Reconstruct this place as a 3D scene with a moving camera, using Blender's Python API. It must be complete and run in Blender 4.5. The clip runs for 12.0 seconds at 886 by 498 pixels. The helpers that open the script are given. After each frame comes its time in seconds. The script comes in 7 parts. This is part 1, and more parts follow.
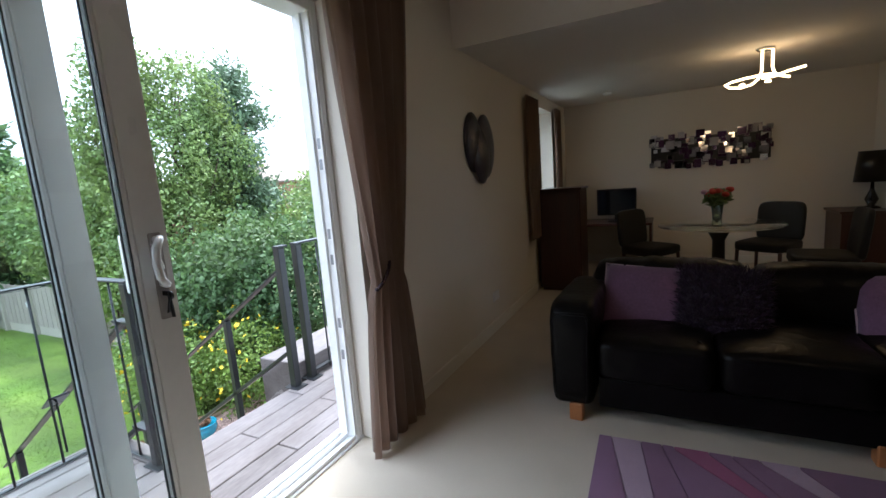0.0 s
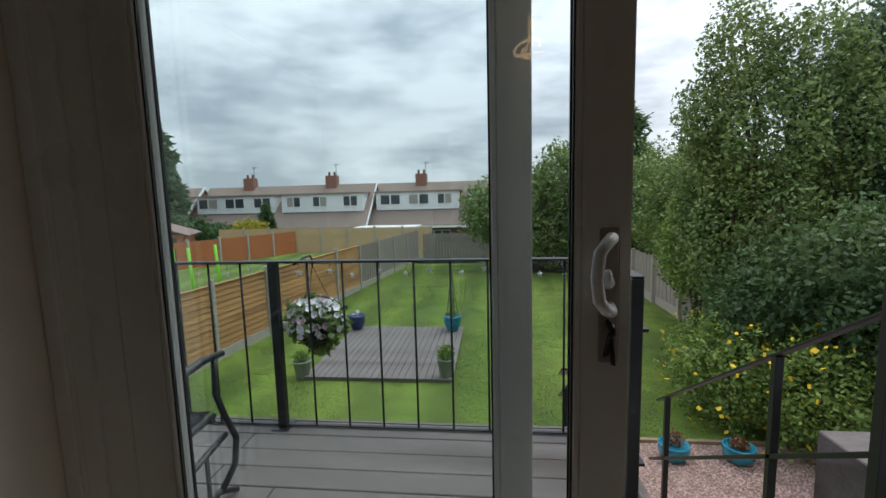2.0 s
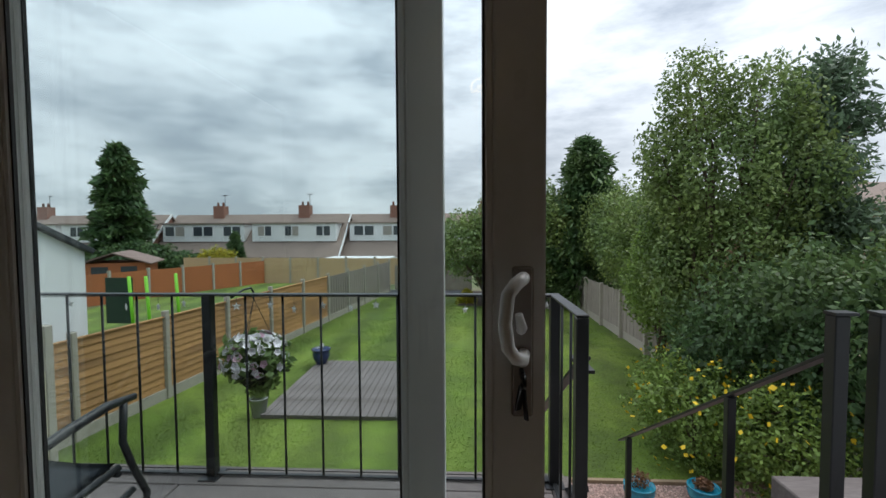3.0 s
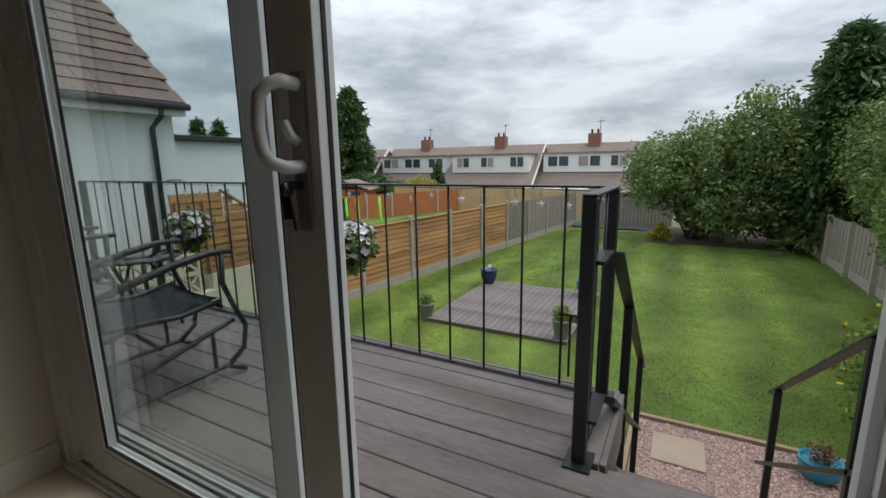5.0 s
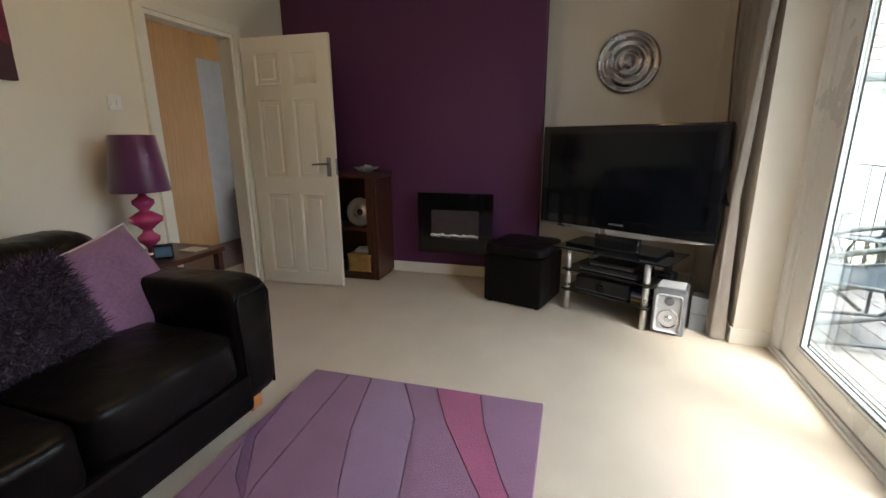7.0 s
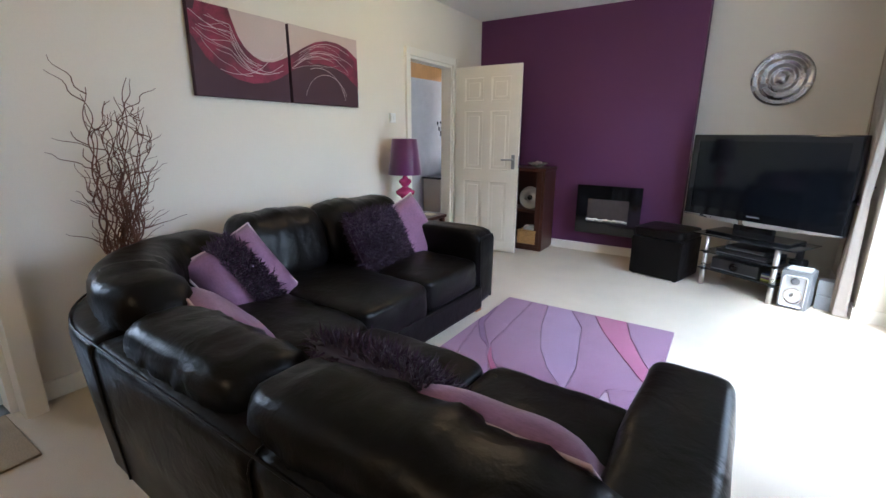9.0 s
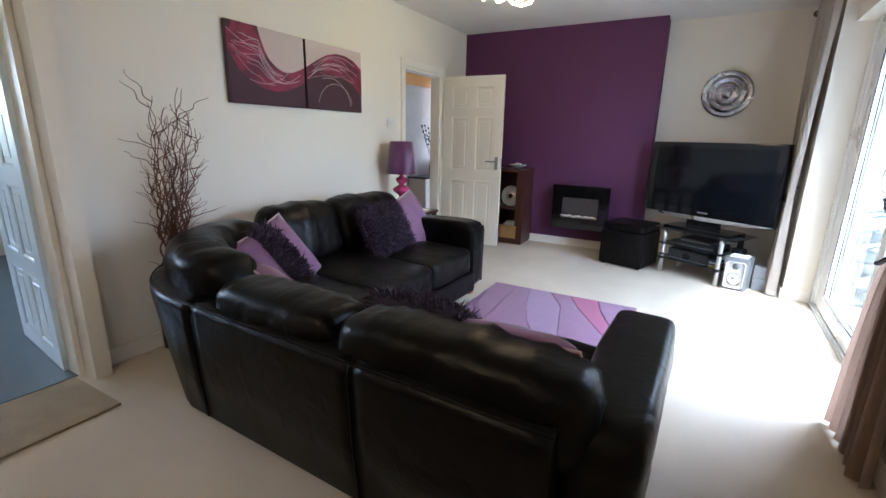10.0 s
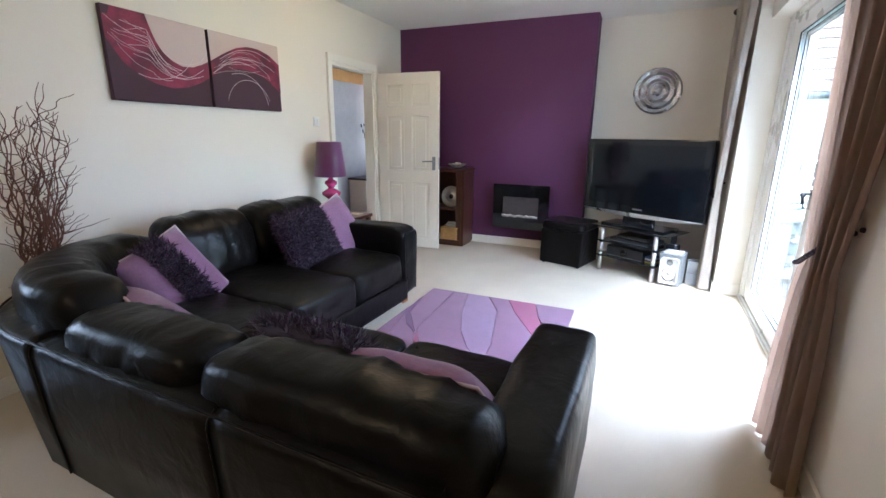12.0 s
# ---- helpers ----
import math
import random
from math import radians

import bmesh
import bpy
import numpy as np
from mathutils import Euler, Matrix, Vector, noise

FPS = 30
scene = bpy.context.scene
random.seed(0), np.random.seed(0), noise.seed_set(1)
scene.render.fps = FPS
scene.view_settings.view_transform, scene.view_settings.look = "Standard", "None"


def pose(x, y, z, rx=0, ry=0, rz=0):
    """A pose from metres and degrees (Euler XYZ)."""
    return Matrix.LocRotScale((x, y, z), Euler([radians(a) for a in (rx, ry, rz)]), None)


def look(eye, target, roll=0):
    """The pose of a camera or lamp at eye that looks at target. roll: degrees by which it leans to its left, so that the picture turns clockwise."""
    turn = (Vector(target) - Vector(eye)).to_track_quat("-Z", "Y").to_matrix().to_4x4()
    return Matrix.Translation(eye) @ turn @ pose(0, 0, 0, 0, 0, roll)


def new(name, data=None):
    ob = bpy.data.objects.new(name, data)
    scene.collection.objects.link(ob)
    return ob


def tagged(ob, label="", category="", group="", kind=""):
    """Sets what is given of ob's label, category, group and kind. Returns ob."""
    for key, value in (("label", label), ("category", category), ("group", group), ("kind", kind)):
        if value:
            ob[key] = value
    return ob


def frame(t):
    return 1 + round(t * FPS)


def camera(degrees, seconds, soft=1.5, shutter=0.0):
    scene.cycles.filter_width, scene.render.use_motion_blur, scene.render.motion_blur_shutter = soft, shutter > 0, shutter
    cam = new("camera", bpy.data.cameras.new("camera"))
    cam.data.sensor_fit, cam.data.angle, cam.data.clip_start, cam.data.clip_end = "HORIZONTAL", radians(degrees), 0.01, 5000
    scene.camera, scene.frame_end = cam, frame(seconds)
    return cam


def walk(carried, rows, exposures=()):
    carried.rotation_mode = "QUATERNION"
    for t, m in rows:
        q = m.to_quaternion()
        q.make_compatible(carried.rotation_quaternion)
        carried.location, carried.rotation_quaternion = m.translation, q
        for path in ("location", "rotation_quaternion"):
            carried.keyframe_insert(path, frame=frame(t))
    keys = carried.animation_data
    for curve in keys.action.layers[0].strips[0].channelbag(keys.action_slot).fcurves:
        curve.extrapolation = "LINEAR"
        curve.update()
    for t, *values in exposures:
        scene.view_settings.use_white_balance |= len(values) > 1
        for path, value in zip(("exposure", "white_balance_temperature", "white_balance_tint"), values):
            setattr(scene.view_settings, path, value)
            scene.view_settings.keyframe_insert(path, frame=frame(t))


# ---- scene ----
cam = camera(90.5, 12.0)
PATH = [
    (0, (0.2695, 0.149, 1.313), (-0.6437, 1.9026, 1.016), -4.4),
    (0.5, (0.1351, 0.2588, 1.298), (-1.2744, 1.6508, 1.024), -4.0),
    (1, (-0.0364, 0.3952, 1.285), (-1.8401, 1.2223, 1.039), -3.7),
    (1.5, (-0.1614, 0.5735, 1.298), (-2.139, 0.7543, 1.06), -2.6),
    (2, (-0.2839, 0.7378, 1.296), (-2.2579, 0.5185, 1.059), -1.5),
    (2.5, (-0.4178, 0.8336, 1.317), (-2.3909, 0.5943, 1.1), -1.4),
    (2.7, (-0.3648, 0.8357, 1.317), (-2.3606, 0.7386, 1.228), -0.4),
    (4.5, (-0.6098, 1.4456, 1.045), (-2.5133, 0.9078, 0.749), 0.1),
    (5, (-0.6069, 1.5998, 1.061), (-2.3293, 0.6568, 0.679), -0.9),
    (5.5, (-0.604, 1.7571, 1.093), (-1.9132, 0.3028, 0.682), -0.9),
    (6, (-0.4884, 1.9998, 1.123), (-1.2354, 0.1942, 0.7), -0.1),
    (6.5, (-0.2803, 2.2821, 1.156), (-0.3363, 0.3364, 0.698), -0.3),
    (7, (-0.1067, 2.5521, 1.211), (0.5008, 0.7084, 0.728), -0.4),
    (7.5, (-0.0475, 2.9057, 1.209), (0.9972, 1.2703, 0.725), -0.9),
    (7.7, (-0.0187, 3.0389, 1.23), (1.0884, 1.448, 0.735), -1.0),
    (8.1, (-0.28, 3.27, 1.248), (0.827, 1.679, 0.751), -0.7),
    (8.5, (-0.40, 3.52, 1.268), (0.707, 1.929, 0.768), -0.3),
    (8.9, (-0.30, 3.74, 1.285), (0.804, 2.149, 0.781), 0.2),
    (9.3, (-0.1325, 3.9522, 1.293), (0.9686, 2.361, 0.787), 0.7),
    (9.5, (-0.1867, 4.0591, 1.3), (0.9046, 2.4606, 0.797), 0.7),
    (10, (-0.3327, 4.2866, 1.31), (0.664, 2.6263, 0.811), 1.2),
    (10.5, (-0.4071, 4.3728, 1.317), (0.4907, 2.6555, 0.821), 0.9),
    (11, (-0.4188, 4.3393, 1.302), (0.4231, 2.5938, 0.806), 0.7),
    (11.5, (-0.4528, 4.1848, 1.312), (0.3734, 2.4318, 0.815), 0.7),
    (12, (-0.4157, 4.0051, 1.317), (0.4123, 2.2542, 0.816), 0.6),
]
EXPOSURES = [(0, 2.2, 5600, 8), (0.5, 1.8, 5700, 8), (1.0, 1.0, 6000, 8), (1.5, 0.4, 6300, 8), (2.5, 0.2, 6300, 8), (4.5, 0.0, 6400, 8), (5.5, 0.2, 6400, 8), (6.0, 0.8, 6250, 8),
             (6.5, 1.85, 6250, 8), (6.8, 2.8, 6350, 9), (7.2, 3.9, 6300, 9), (7.5, 4.45, 6050, 9), (9.5, 4.35, 5150, 8), (11.0, 4.55, 5150, 8), (12.0, 4.6, 5100, 8)]
walk(cam, [(t, look(eye, target, roll)) for t, eye, target, roll in PATH], EXPOSURES)

# ---- world and light ----
world = bpy.data.worlds.new("sky")
scene.world = world
world.use_nodes = True
wn, wl = world.node_tree.nodes, world.node_tree.links
wn.clear()
w_out = wn.new("ShaderNodeOutputWorld")
w_bg = wn.new("ShaderNodeBackground")
w_sky = wn.new("ShaderNodeTexSky")
w_sky.sky_type = "NISHITA"
w_sky.sun_disc = False
w_sky.sun_elevation, w_sky.sun_rotation = radians(64), radians(-28)
w_gain = wn.new("ShaderNodeVectorMath")
w_gain.operation = "SCALE"
w_gain.inputs["Scale"].default_value = 0.10
w_geo = wn.new("ShaderNodeTexCoord")
w_map = wn.new("ShaderNodeMapping")
w_map.inputs["Scale"].default_value = (1.0, 1.0, 3.4)
w_noise = wn.new("ShaderNodeTexNoise")
w_noise.inputs["Scale"].default_value, w_noise.inputs["Detail"].default_value = 3.3, 9.0
w_noise.inputs["Roughness"].default_value = 0.58
w_ramp = wn.new("ShaderNodeValToRGB")
w_ramp.color_ramp.elements[0].position, w_ramp.color_ramp.elements[0].color = 0.34, (0.43, 0.47, 0.53, 1)
w_ramp.color_ramp.elements[1].position, w_ramp.color_ramp.elements[1].color = 0.57, (0.84, 0.87, 0.92, 1)
w_mix = wn.new("ShaderNodeMixRGB")
w_mix.inputs["Fac"].default_value = 0.88
wl.new(w_sky.outputs["Color"], w_gain.inputs[0])
wl.new(w_geo.outputs["Generated"], w_map.inputs["Vector"])
wl.new(w_map.outputs["Vector"], w_noise.inputs["Vector"])
wl.new(w_noise.outputs["Fac"], w_ramp.inputs["Fac"])
wl.new(w_gain.outputs["Vector"], w_mix.inputs["Color1"])
wl.new(w_ramp.outputs["Color"], w_mix.inputs["Color2"])
wl.new(w_mix.outputs["Color"], w_bg.inputs["Color"])
# an overcast sky is brighter overhead than at the horizon
w_sep = wn.new("ShaderNodeSeparateXYZ")
w_rise = wn.new("ShaderNodeMapRange")
w_rise.inputs["From Min"].default_value, w_rise.inputs["From Max"].default_value = 0.15, 1.0
w_rise.inputs["To Min"].default_value, w_rise.inputs["To Max"].default_value = 1.0, 2.1
wl.new(w_geo.outputs["Generated"], w_sep.inputs[0])
wl.new(w_sep.outputs["Z"], w_rise.inputs["Value"])
wl.new(w_rise.outputs["Result"], w_bg.inputs["Strength"])
wl.new(w_bg.outputs["Background"], w_out.inputs["Surface"])

sun_data = bpy.data.lights.new("sun", "SUN")
sun_data.energy, sun_data.angle, sun_data.color = 1.3, radians(30), (1.0, 0.95, 0.88)
sun = new("sun", sun_data)
sun.matrix_world = look((-7, 13, 30), (0, 0, 0))


# ---- materials ----
def mat(name, color, rough=0.6, metal=0.0, vary=0.12, scale=8.0, fine=90.0, bump=0.15, dist=0.003, spec=0.5, sheen=0.0,
        coat=0.0, per_object=0.0, island=0.0, second=None, mask_scale=3.0, mask=(0.5, 0.62), stretch=None, rough_vary=0.1, crease=0.0, stripes=0.0, translucent=0.0):
    """A surface with a slow and a fine variation of colour, an uneven gloss and a fine relief."""
    m = bpy.data.materials.new(name)
    m.use_nodes = True
    n, l = m.node_tree.nodes, m.node_tree.links
    b = n["Principled BSDF"]
    b.inputs["Roughness"].default_value, b.inputs["Metallic"].default_value = rough, metal
    b.inputs["Specular IOR Level"].default_value = spec
    b.inputs["Sheen Weight"].default_value, b.inputs["Coat Weight"].default_value = sheen, coat
    tc = n.new("ShaderNodeTexCoord")
    mp = n.new("ShaderNodeMapping")
    if stretch:
        mp.inputs["Scale"].default_value = stretch
    l.new(tc.outputs["Object"], mp.inputs["Vector"])

    def noise_node(s, detail=4.0):
        t = n.new("ShaderNodeTexNoise")
        t.inputs["Scale"].default_value, t.inputs["Detail"].default_value = s, detail
        l.new(mp.outputs["Vector"], t.inputs["Vector"])
        return t
    slow, quick = noise_node(scale), noise_node(fine, 3.0)
    col = n.new("ShaderNodeRGB")
    col.outputs[0].default_value = (*color, 1)
    out = col.outputs[0]
    if second:
        ms = noise_node(mask_scale, 5.0)
        mr = n.new("ShaderNodeMapRange")
        mr.inputs["From Min"].default_value, mr.inputs["From Max"].default_value = mask
        l.new(ms.outputs["Fac"], mr.inputs["Value"])
        mx = n.new("ShaderNodeMixRGB")
        l.new(mr.outputs["Result"], mx.inputs["Fac"])
        l.new(out, mx.inputs["Color1"])
        mx.inputs["Color2"].default_value = (*second, 1)
        out = mx.outputs["Color"]
    add = n.new("ShaderNodeMath")
    add.operation = "ADD"
    l.new(slow.outputs["Fac"], add.inputs[0])
    l.new(quick.outputs["Fac"], add.inputs[1])
    rng = n.new("ShaderNodeMapRange")
    rng.inputs["From Min"].default_value, rng.inputs["From Max"].default_value = 0.6, 1.4
    rng.inputs["To Min"].default_value, rng.inputs["To Max"].default_value = 1 - vary, 1 + vary
    l.new(add.outputs[0], rng.inputs["Value"])
    value = rng.outputs["Result"]
    for amount, socket in ((per_object, "o"), (island, "i")):
        if amount:
            src = n.new("ShaderNodeObjectInfo").outputs["Random"] if socket == "o" else n.new("ShaderNodeNewGeometry").outputs["Random Per Island"]
            r2 = n.new("ShaderNodeMapRange")
            r2.inputs["To Min"].default_value, r2.inputs["To Max"].default_value = 1 - amount, 1 + amount
            l.new(src, r2.inputs["Value"])
            mul = n.new("ShaderNodeMath")
            mul.operation = "MULTIPLY"
            l.new(value, mul.inputs[0])
            l.new(r2.outputs["Result"], mul.inputs[1])
            value = mul.outputs[0]
    sc = n.new("ShaderNodeVectorMath")
    sc.operation = "SCALE"
    l.new(out, sc.inputs[0])
    l.new(value, sc.inputs["Scale"])
    l.new(sc.outputs["Vector"], b.inputs["Base Color"])
    rr = n.new("ShaderNodeMapRange")
    rr.inputs["To Min"].default_value, rr.inputs["To Max"].default_value = max(0.02, rough - rough_vary), min(1, rough + rough_vary)
    l.new(slow.outputs["Fac"], rr.inputs["Value"])
    l.new(rr.outputs["Result"], b.inputs["Roughness"])
    if bump:
        bp = n.new("ShaderNodeBump")
        bp.inputs["Strength"].default_value, bp.inputs["Distance"].default_value = bump, dist
        l.new(quick.outputs["Fac"], bp.inputs["Height"])
        l.new(bp.outputs["Normal"], b.inputs["Normal"])
        if crease:
            cr = noise_node(9.0, 4.0)
            cr.inputs["Distortion"].default_value = 0.5
            bp2 = n.new("ShaderNodeBump")
            bp2.inputs["Strength"].default_value, bp2.inputs["Distance"].default_value = crease, 0.02
            l.new(cr.outputs["Fac"], bp2.inputs["Height"])
            l.new(bp2.outputs["Normal"], bp.inputs["Normal"])
    final = sc.outputs["Vector"]
    if stripes:
        wv = n.new("ShaderNodeTexWave")
        wv.bands_direction = "Y"
        wv.inputs["Scale"].default_value, wv.inputs["Distortion"].default_value = 0.22, 0.6
        l.new(tc.outputs["Object"], wv.inputs["Vector"])
        sr = n.new("ShaderNodeMapRange")
        sr.inputs["To Min"].default_value, sr.inputs["To Max"].default_value = 1 - stripes, 1 + stripes
        l.new(wv.outputs["Fac"], sr.inputs["Value"])
        sm = n.new("ShaderNodeVectorMath")
        sm.operation = "SCALE"
        l.new(sc.outputs["Vector"], sm.inputs[0])
        l.new(sr.outputs["Result"], sm.inputs["Scale"])
        l.new(sm.outputs["Vector"], b.inputs["Base Color"])
        final = sm.outputs["Vector"]
    if translucent:
        tr = n.new("ShaderNodeBsdfTranslucent")
        l.new(final, tr.inputs["Color"])
        ms = n.new("ShaderNodeMixShader")
        ms.inputs["Fac"].default_value = translucent
        l.new(b.outputs["BSDF"], ms.inputs[1])
        l.new(tr.outputs["BSDF"], ms.inputs[2])
        l.new(ms.outputs["Shader"], n["Material Output"].inputs["Surface"])
    return m


def glow(name, color, strength):
    m = bpy.data.materials.new(name)
    m.use_nodes = True
    b = m.node_tree.nodes["Principled BSDF"]
    b.inputs["Base Color"].default_value = (*color, 1)
    b.inputs["Emission Color"].default_value = (*color, 1)
    b.inputs["Emission Strength"].default_value = strength
    return m


def clear(name, color, rough=0.0, ior=1.45):
    m = bpy.data.materials.new(name)
    m.use_nodes = True
    b = m.node_tree.nodes["Principled BSDF"]
    b.inputs["Base Color"].default_value = (*color, 1)
    b.inputs["Transmission Weight"].default_value = 1.0
    b.inputs["Roughness"].default_value, b.inputs["IOR"].default_value = rough, ior
    return m


CREAM = mat("cream_wall_paint", (0.77, 0.715, 0.625), 0.85, vary=0.03, scale=1.2, fine=160, bump=0.12, dist=0.001)
PLUM = mat("plum_wall_paint", (0.092, 0.021, 0.082), 0.7, vary=0.05, scale=1.2, fine=160, bump=0.12, dist=0.001)
CEIL = mat("ceiling_paint", (0.80, 0.77, 0.72), 0.9, vary=0.03, scale=2, fine=60, bump=0.25, dist=0.002)
CARPET = mat("beige_carpet", (0.60, 0.515, 0.40), 0.95, vary=0.10, scale=3.0, fine=420, bump=0.7, dist=0.006, sheen=0.2)
GLOSS_WHITE = mat("white_gloss_paint", (0.80, 0.76, 0.68), 0.35, vary=0.03, scale=3, fine=60, bump=0.05, dist=0.001)
UPVC = mat("white_plastic_frame", (0.80, 0.80, 0.79), 0.3, vary=0.03, scale=4, fine=40, bump=0.03, dist=0.001)
BROWN_SEAL = mat("black_rubber_seal", (0.012, 0.012, 0.013), 0.6)
LEATHER = mat("black_brown_leather", (0.0052, 0.0046, 0.0047), 0.32, vary=0.25, scale=6, fine=220, bump=0.22, dist=0.0012, spec=0.125, rough_vary=0.08, crease=0.36)
OAK = mat("orange_wood_leg", (0.42, 0.17, 0.06), 0.45, stretch=(1, 1, 0.15), fine=60)
MAHOG = mat("dark_mahogany", (0.055, 0.017, 0.010), 0.32, vary=0.25, stretch=(1, 1, 0.1), scale=12, fine=70, bump=0.08, dist=0.001)
BLACK = mat("black_plastic", (0.011, 0.011, 0.012), 0.32, vary=0.1, scale=5, fine=50, bump=0.03, dist=0.0005)
BLACK_GLOSS = mat("black_gloss_glass", (0.006, 0.006, 0.007), 0.06, vary=0.05, bump=0.0, rough_vary=0.02)
SCREEN = mat("dark_screen", (0.004, 0.005, 0.007), 0.09, vary=0.05, bump=0.0, rough_vary=0.03, spec=0.3)
SILVER = mat("silver_plastic", (0.26, 0.27, 0.285), 0.36, metal=0.5, vary=0.05, scale=6, fine=80, bump=0.03, dist=0.0005)
PEWTER = mat("brushed_pewter", (0.40, 0.39, 0.42), 0.26, metal=0.9, vary=0.12, scale=14, fine=90, bump=0.05, dist=0.0008)
LOCK_GREY = mat("satin_grey_lock_plate", (0.40, 0.37, 0.35), 0.4, metal=0.2, vary=0.08, scale=10, fine=80, bump=0.05, dist=0.0006)
SATIN = mat("satin_silver", (0.62, 0.60, 0.58), 0.30, metal=0.8, vary=0.05, scale=8, fine=90, bump=0.03, dist=0.0005)
CHROME = mat("polished_chrome", (0.75, 0.75, 0.76), 0.10, metal=1.0, vary=0.05, bump=0.0, rough_vary=0.05)
CURTAIN = mat("taupe_curtain_cloth", (0.40, 0.285, 0.22), 0.72, vary=0.08, scale=2, fine=300, bump=0.25, dist=0.001, sheen=0.35, translucent=0.42)
# curtain lining whose pale colour also carries daylight from the door
DAYLIT_LINING = mat("daylit_curtain_lining", (0.66, 0.60, 0.54), 0.8, vary=0.05, scale=2, fine=300, bump=0.2, dist=0.001, translucent=0.30)
LILAC = mat("lilac_woven_cloth", (0.205, 0.102, 0.192), 0.85, vary=0.22, scale=10, fine=160, bump=0.5, dist=0.002, stretch=(0.4, 0.4, 2.0), sheen=0.2)
PIPING = mat("pale_piping", (0.55, 0.42, 0.47), 0.7)
SHAG = mat("dark_purple_shag", (0.030, 0.010, 0.040), 0.7, island=0.5, sheen=0.2, bump=0.0)
RUG = {k: mat("rug_" + k, c, 0.95, vary=0.16, scale=5, fine=260, bump=0.8, dist=0.005, sheen=0.2) for k, c in {
    "mauve": (0.235, 0.113, 0.205), "lilac": (0.270, 0.158, 0.275), "plum": (0.15, 0.055, 0.155), "rose": (0.31, 0.07, 0.165), "pale": (0.42, 0.29, 0.38)}.items()}
DECK = mat("weathered_grey_deck", (0.182, 0.158, 0.152), 0.8, vary=0.26, scale=3.5, fine=70, bump=0.55, dist=0.004, per_object=0.07, spec=0.3,
           second=(0.110, 0.090, 0.082), mask_scale=2.6, mask=(0.50, 0.72), stretch=(1.0, 0.22, 1.0))
RAIL = mat("black_painted_steel", (0.012, 0.013, 0.015), 0.4, vary=0.2, scale=10, fine=120, bump=0.08, dist=0.0008)
LAWN = mat("mown_lawn", (0.082, 0.132, 0.016), 0.95, stripes=0.20, vary=0.42, scale=2.4, fine=26, bump=0.5, dist=0.014, second=(0.125, 0.175, 0.024), mask_scale=0.5, mask=(0.4, 0.6))
FIELD = mat("far_ground", (0.10, 0.125, 0.045), 0.95, vary=0.25, scale=0.08, fine=1.5, bump=0.2, second=(0.16, 0.13, 0.08), mask_scale=0.05)
GRAVEL_BED = mat("gravel_bed", (0.30, 0.22, 0.19), 0.9, vary=0.3, scale=20, fine=120, bump=0.8, dist=0.01)
STONES = mat("pink_gravel", (0.42, 0.29, 0.25), 0.85, island=0.45, vary=0.1, bump=0.1)
SLAB = mat("buff_paving_slab", (0.33, 0.26, 0.19), 0.85, vary=0.14, scale=4, fine=90, bump=0.3)
TIMBER = mat("sawn_timber_edging", (0.26, 0.19, 0.12), 0.8, vary=0.2, stretch=(0.1, 1, 1), fine=60, bump=0.3)
FENCE_NEW = mat("golden_fence_board", (0.40, 0.215, 0.085), 0.8, vary=0.2, scale=3, fine=60, bump=0.35, per_object=0.16, stretch=(0.15, 1, 1), second=(0.30, 0.16, 0.07), mask_scale=2)
FENCE_GREY = mat("silvered_fence_board", (0.25, 0.22, 0.19), 0.85, vary=0.2, scale=3, fine=60, bump=0.35, per_object=0.14)
FENCE_ORANGE = mat("orange_stained_fence", (0.38, 0.125, 0.045), 0.8, vary=0.2, scale=1, fine=40, bump=0.3)
FENCE_PALE = mat("pale_new_fence", (0.52, 0.36, 0.20), 0.8, vary=0.15, scale=1, fine=40, bump=0.3)
CONCRETE = mat("concrete_post", (0.36, 0.33, 0.28), 0.9, vary=0.15, scale=5, fine=90, bump=0.35)
RENDER_WHITE = mat("white_render", (0.74, 0.76, 0.77), 0.9, vary=0.05, scale=0.8, fine=120, bump=0.3, dist=0.002)
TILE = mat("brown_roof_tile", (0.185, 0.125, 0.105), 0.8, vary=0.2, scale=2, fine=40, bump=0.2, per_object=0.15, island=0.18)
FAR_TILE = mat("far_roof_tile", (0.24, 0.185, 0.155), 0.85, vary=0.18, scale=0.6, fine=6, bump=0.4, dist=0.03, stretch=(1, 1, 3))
BRICK = mat("red_brick", (0.235, 0.115, 0.082), 0.85, vary=0.2, scale=1.5, fine=14, bump=0.3)
FAR_WHITE = mat("white_cladding", (0.72, 0.72, 0.72), 0.7, vary=0.05, scale=1, fine=10)
FAR_GLASS = mat("dark_window_glass", (0.05, 0.06, 0.07), 0.15, vary=0.2, scale=0.5, bump=0)
SLATE = mat("dark_roof_trim", (0.03, 0.035, 0.04), 0.7)
GLASS = clear("window_glass", (0.90, 0.955, 0.95))
TABLE_GLASS = clear("table_glass", (0.90, 0.96, 0.94))
BARK = mat("tree_bark", (0.09, 0.065, 0.045), 0.9, vary=0.3, scale=6, fine=40, bump=0.6, dist=0.02, stretch=(1, 1, 0.2))


def leaf_mat(name, color, second):
    return mat(name, color, 0.5, vary=0.15, scale=1.2, fine=9, bump=0, island=0.42, second=second, mask_scale=0.9, mask=(0.42, 0.62), spec=0.4, translucent=0.35)


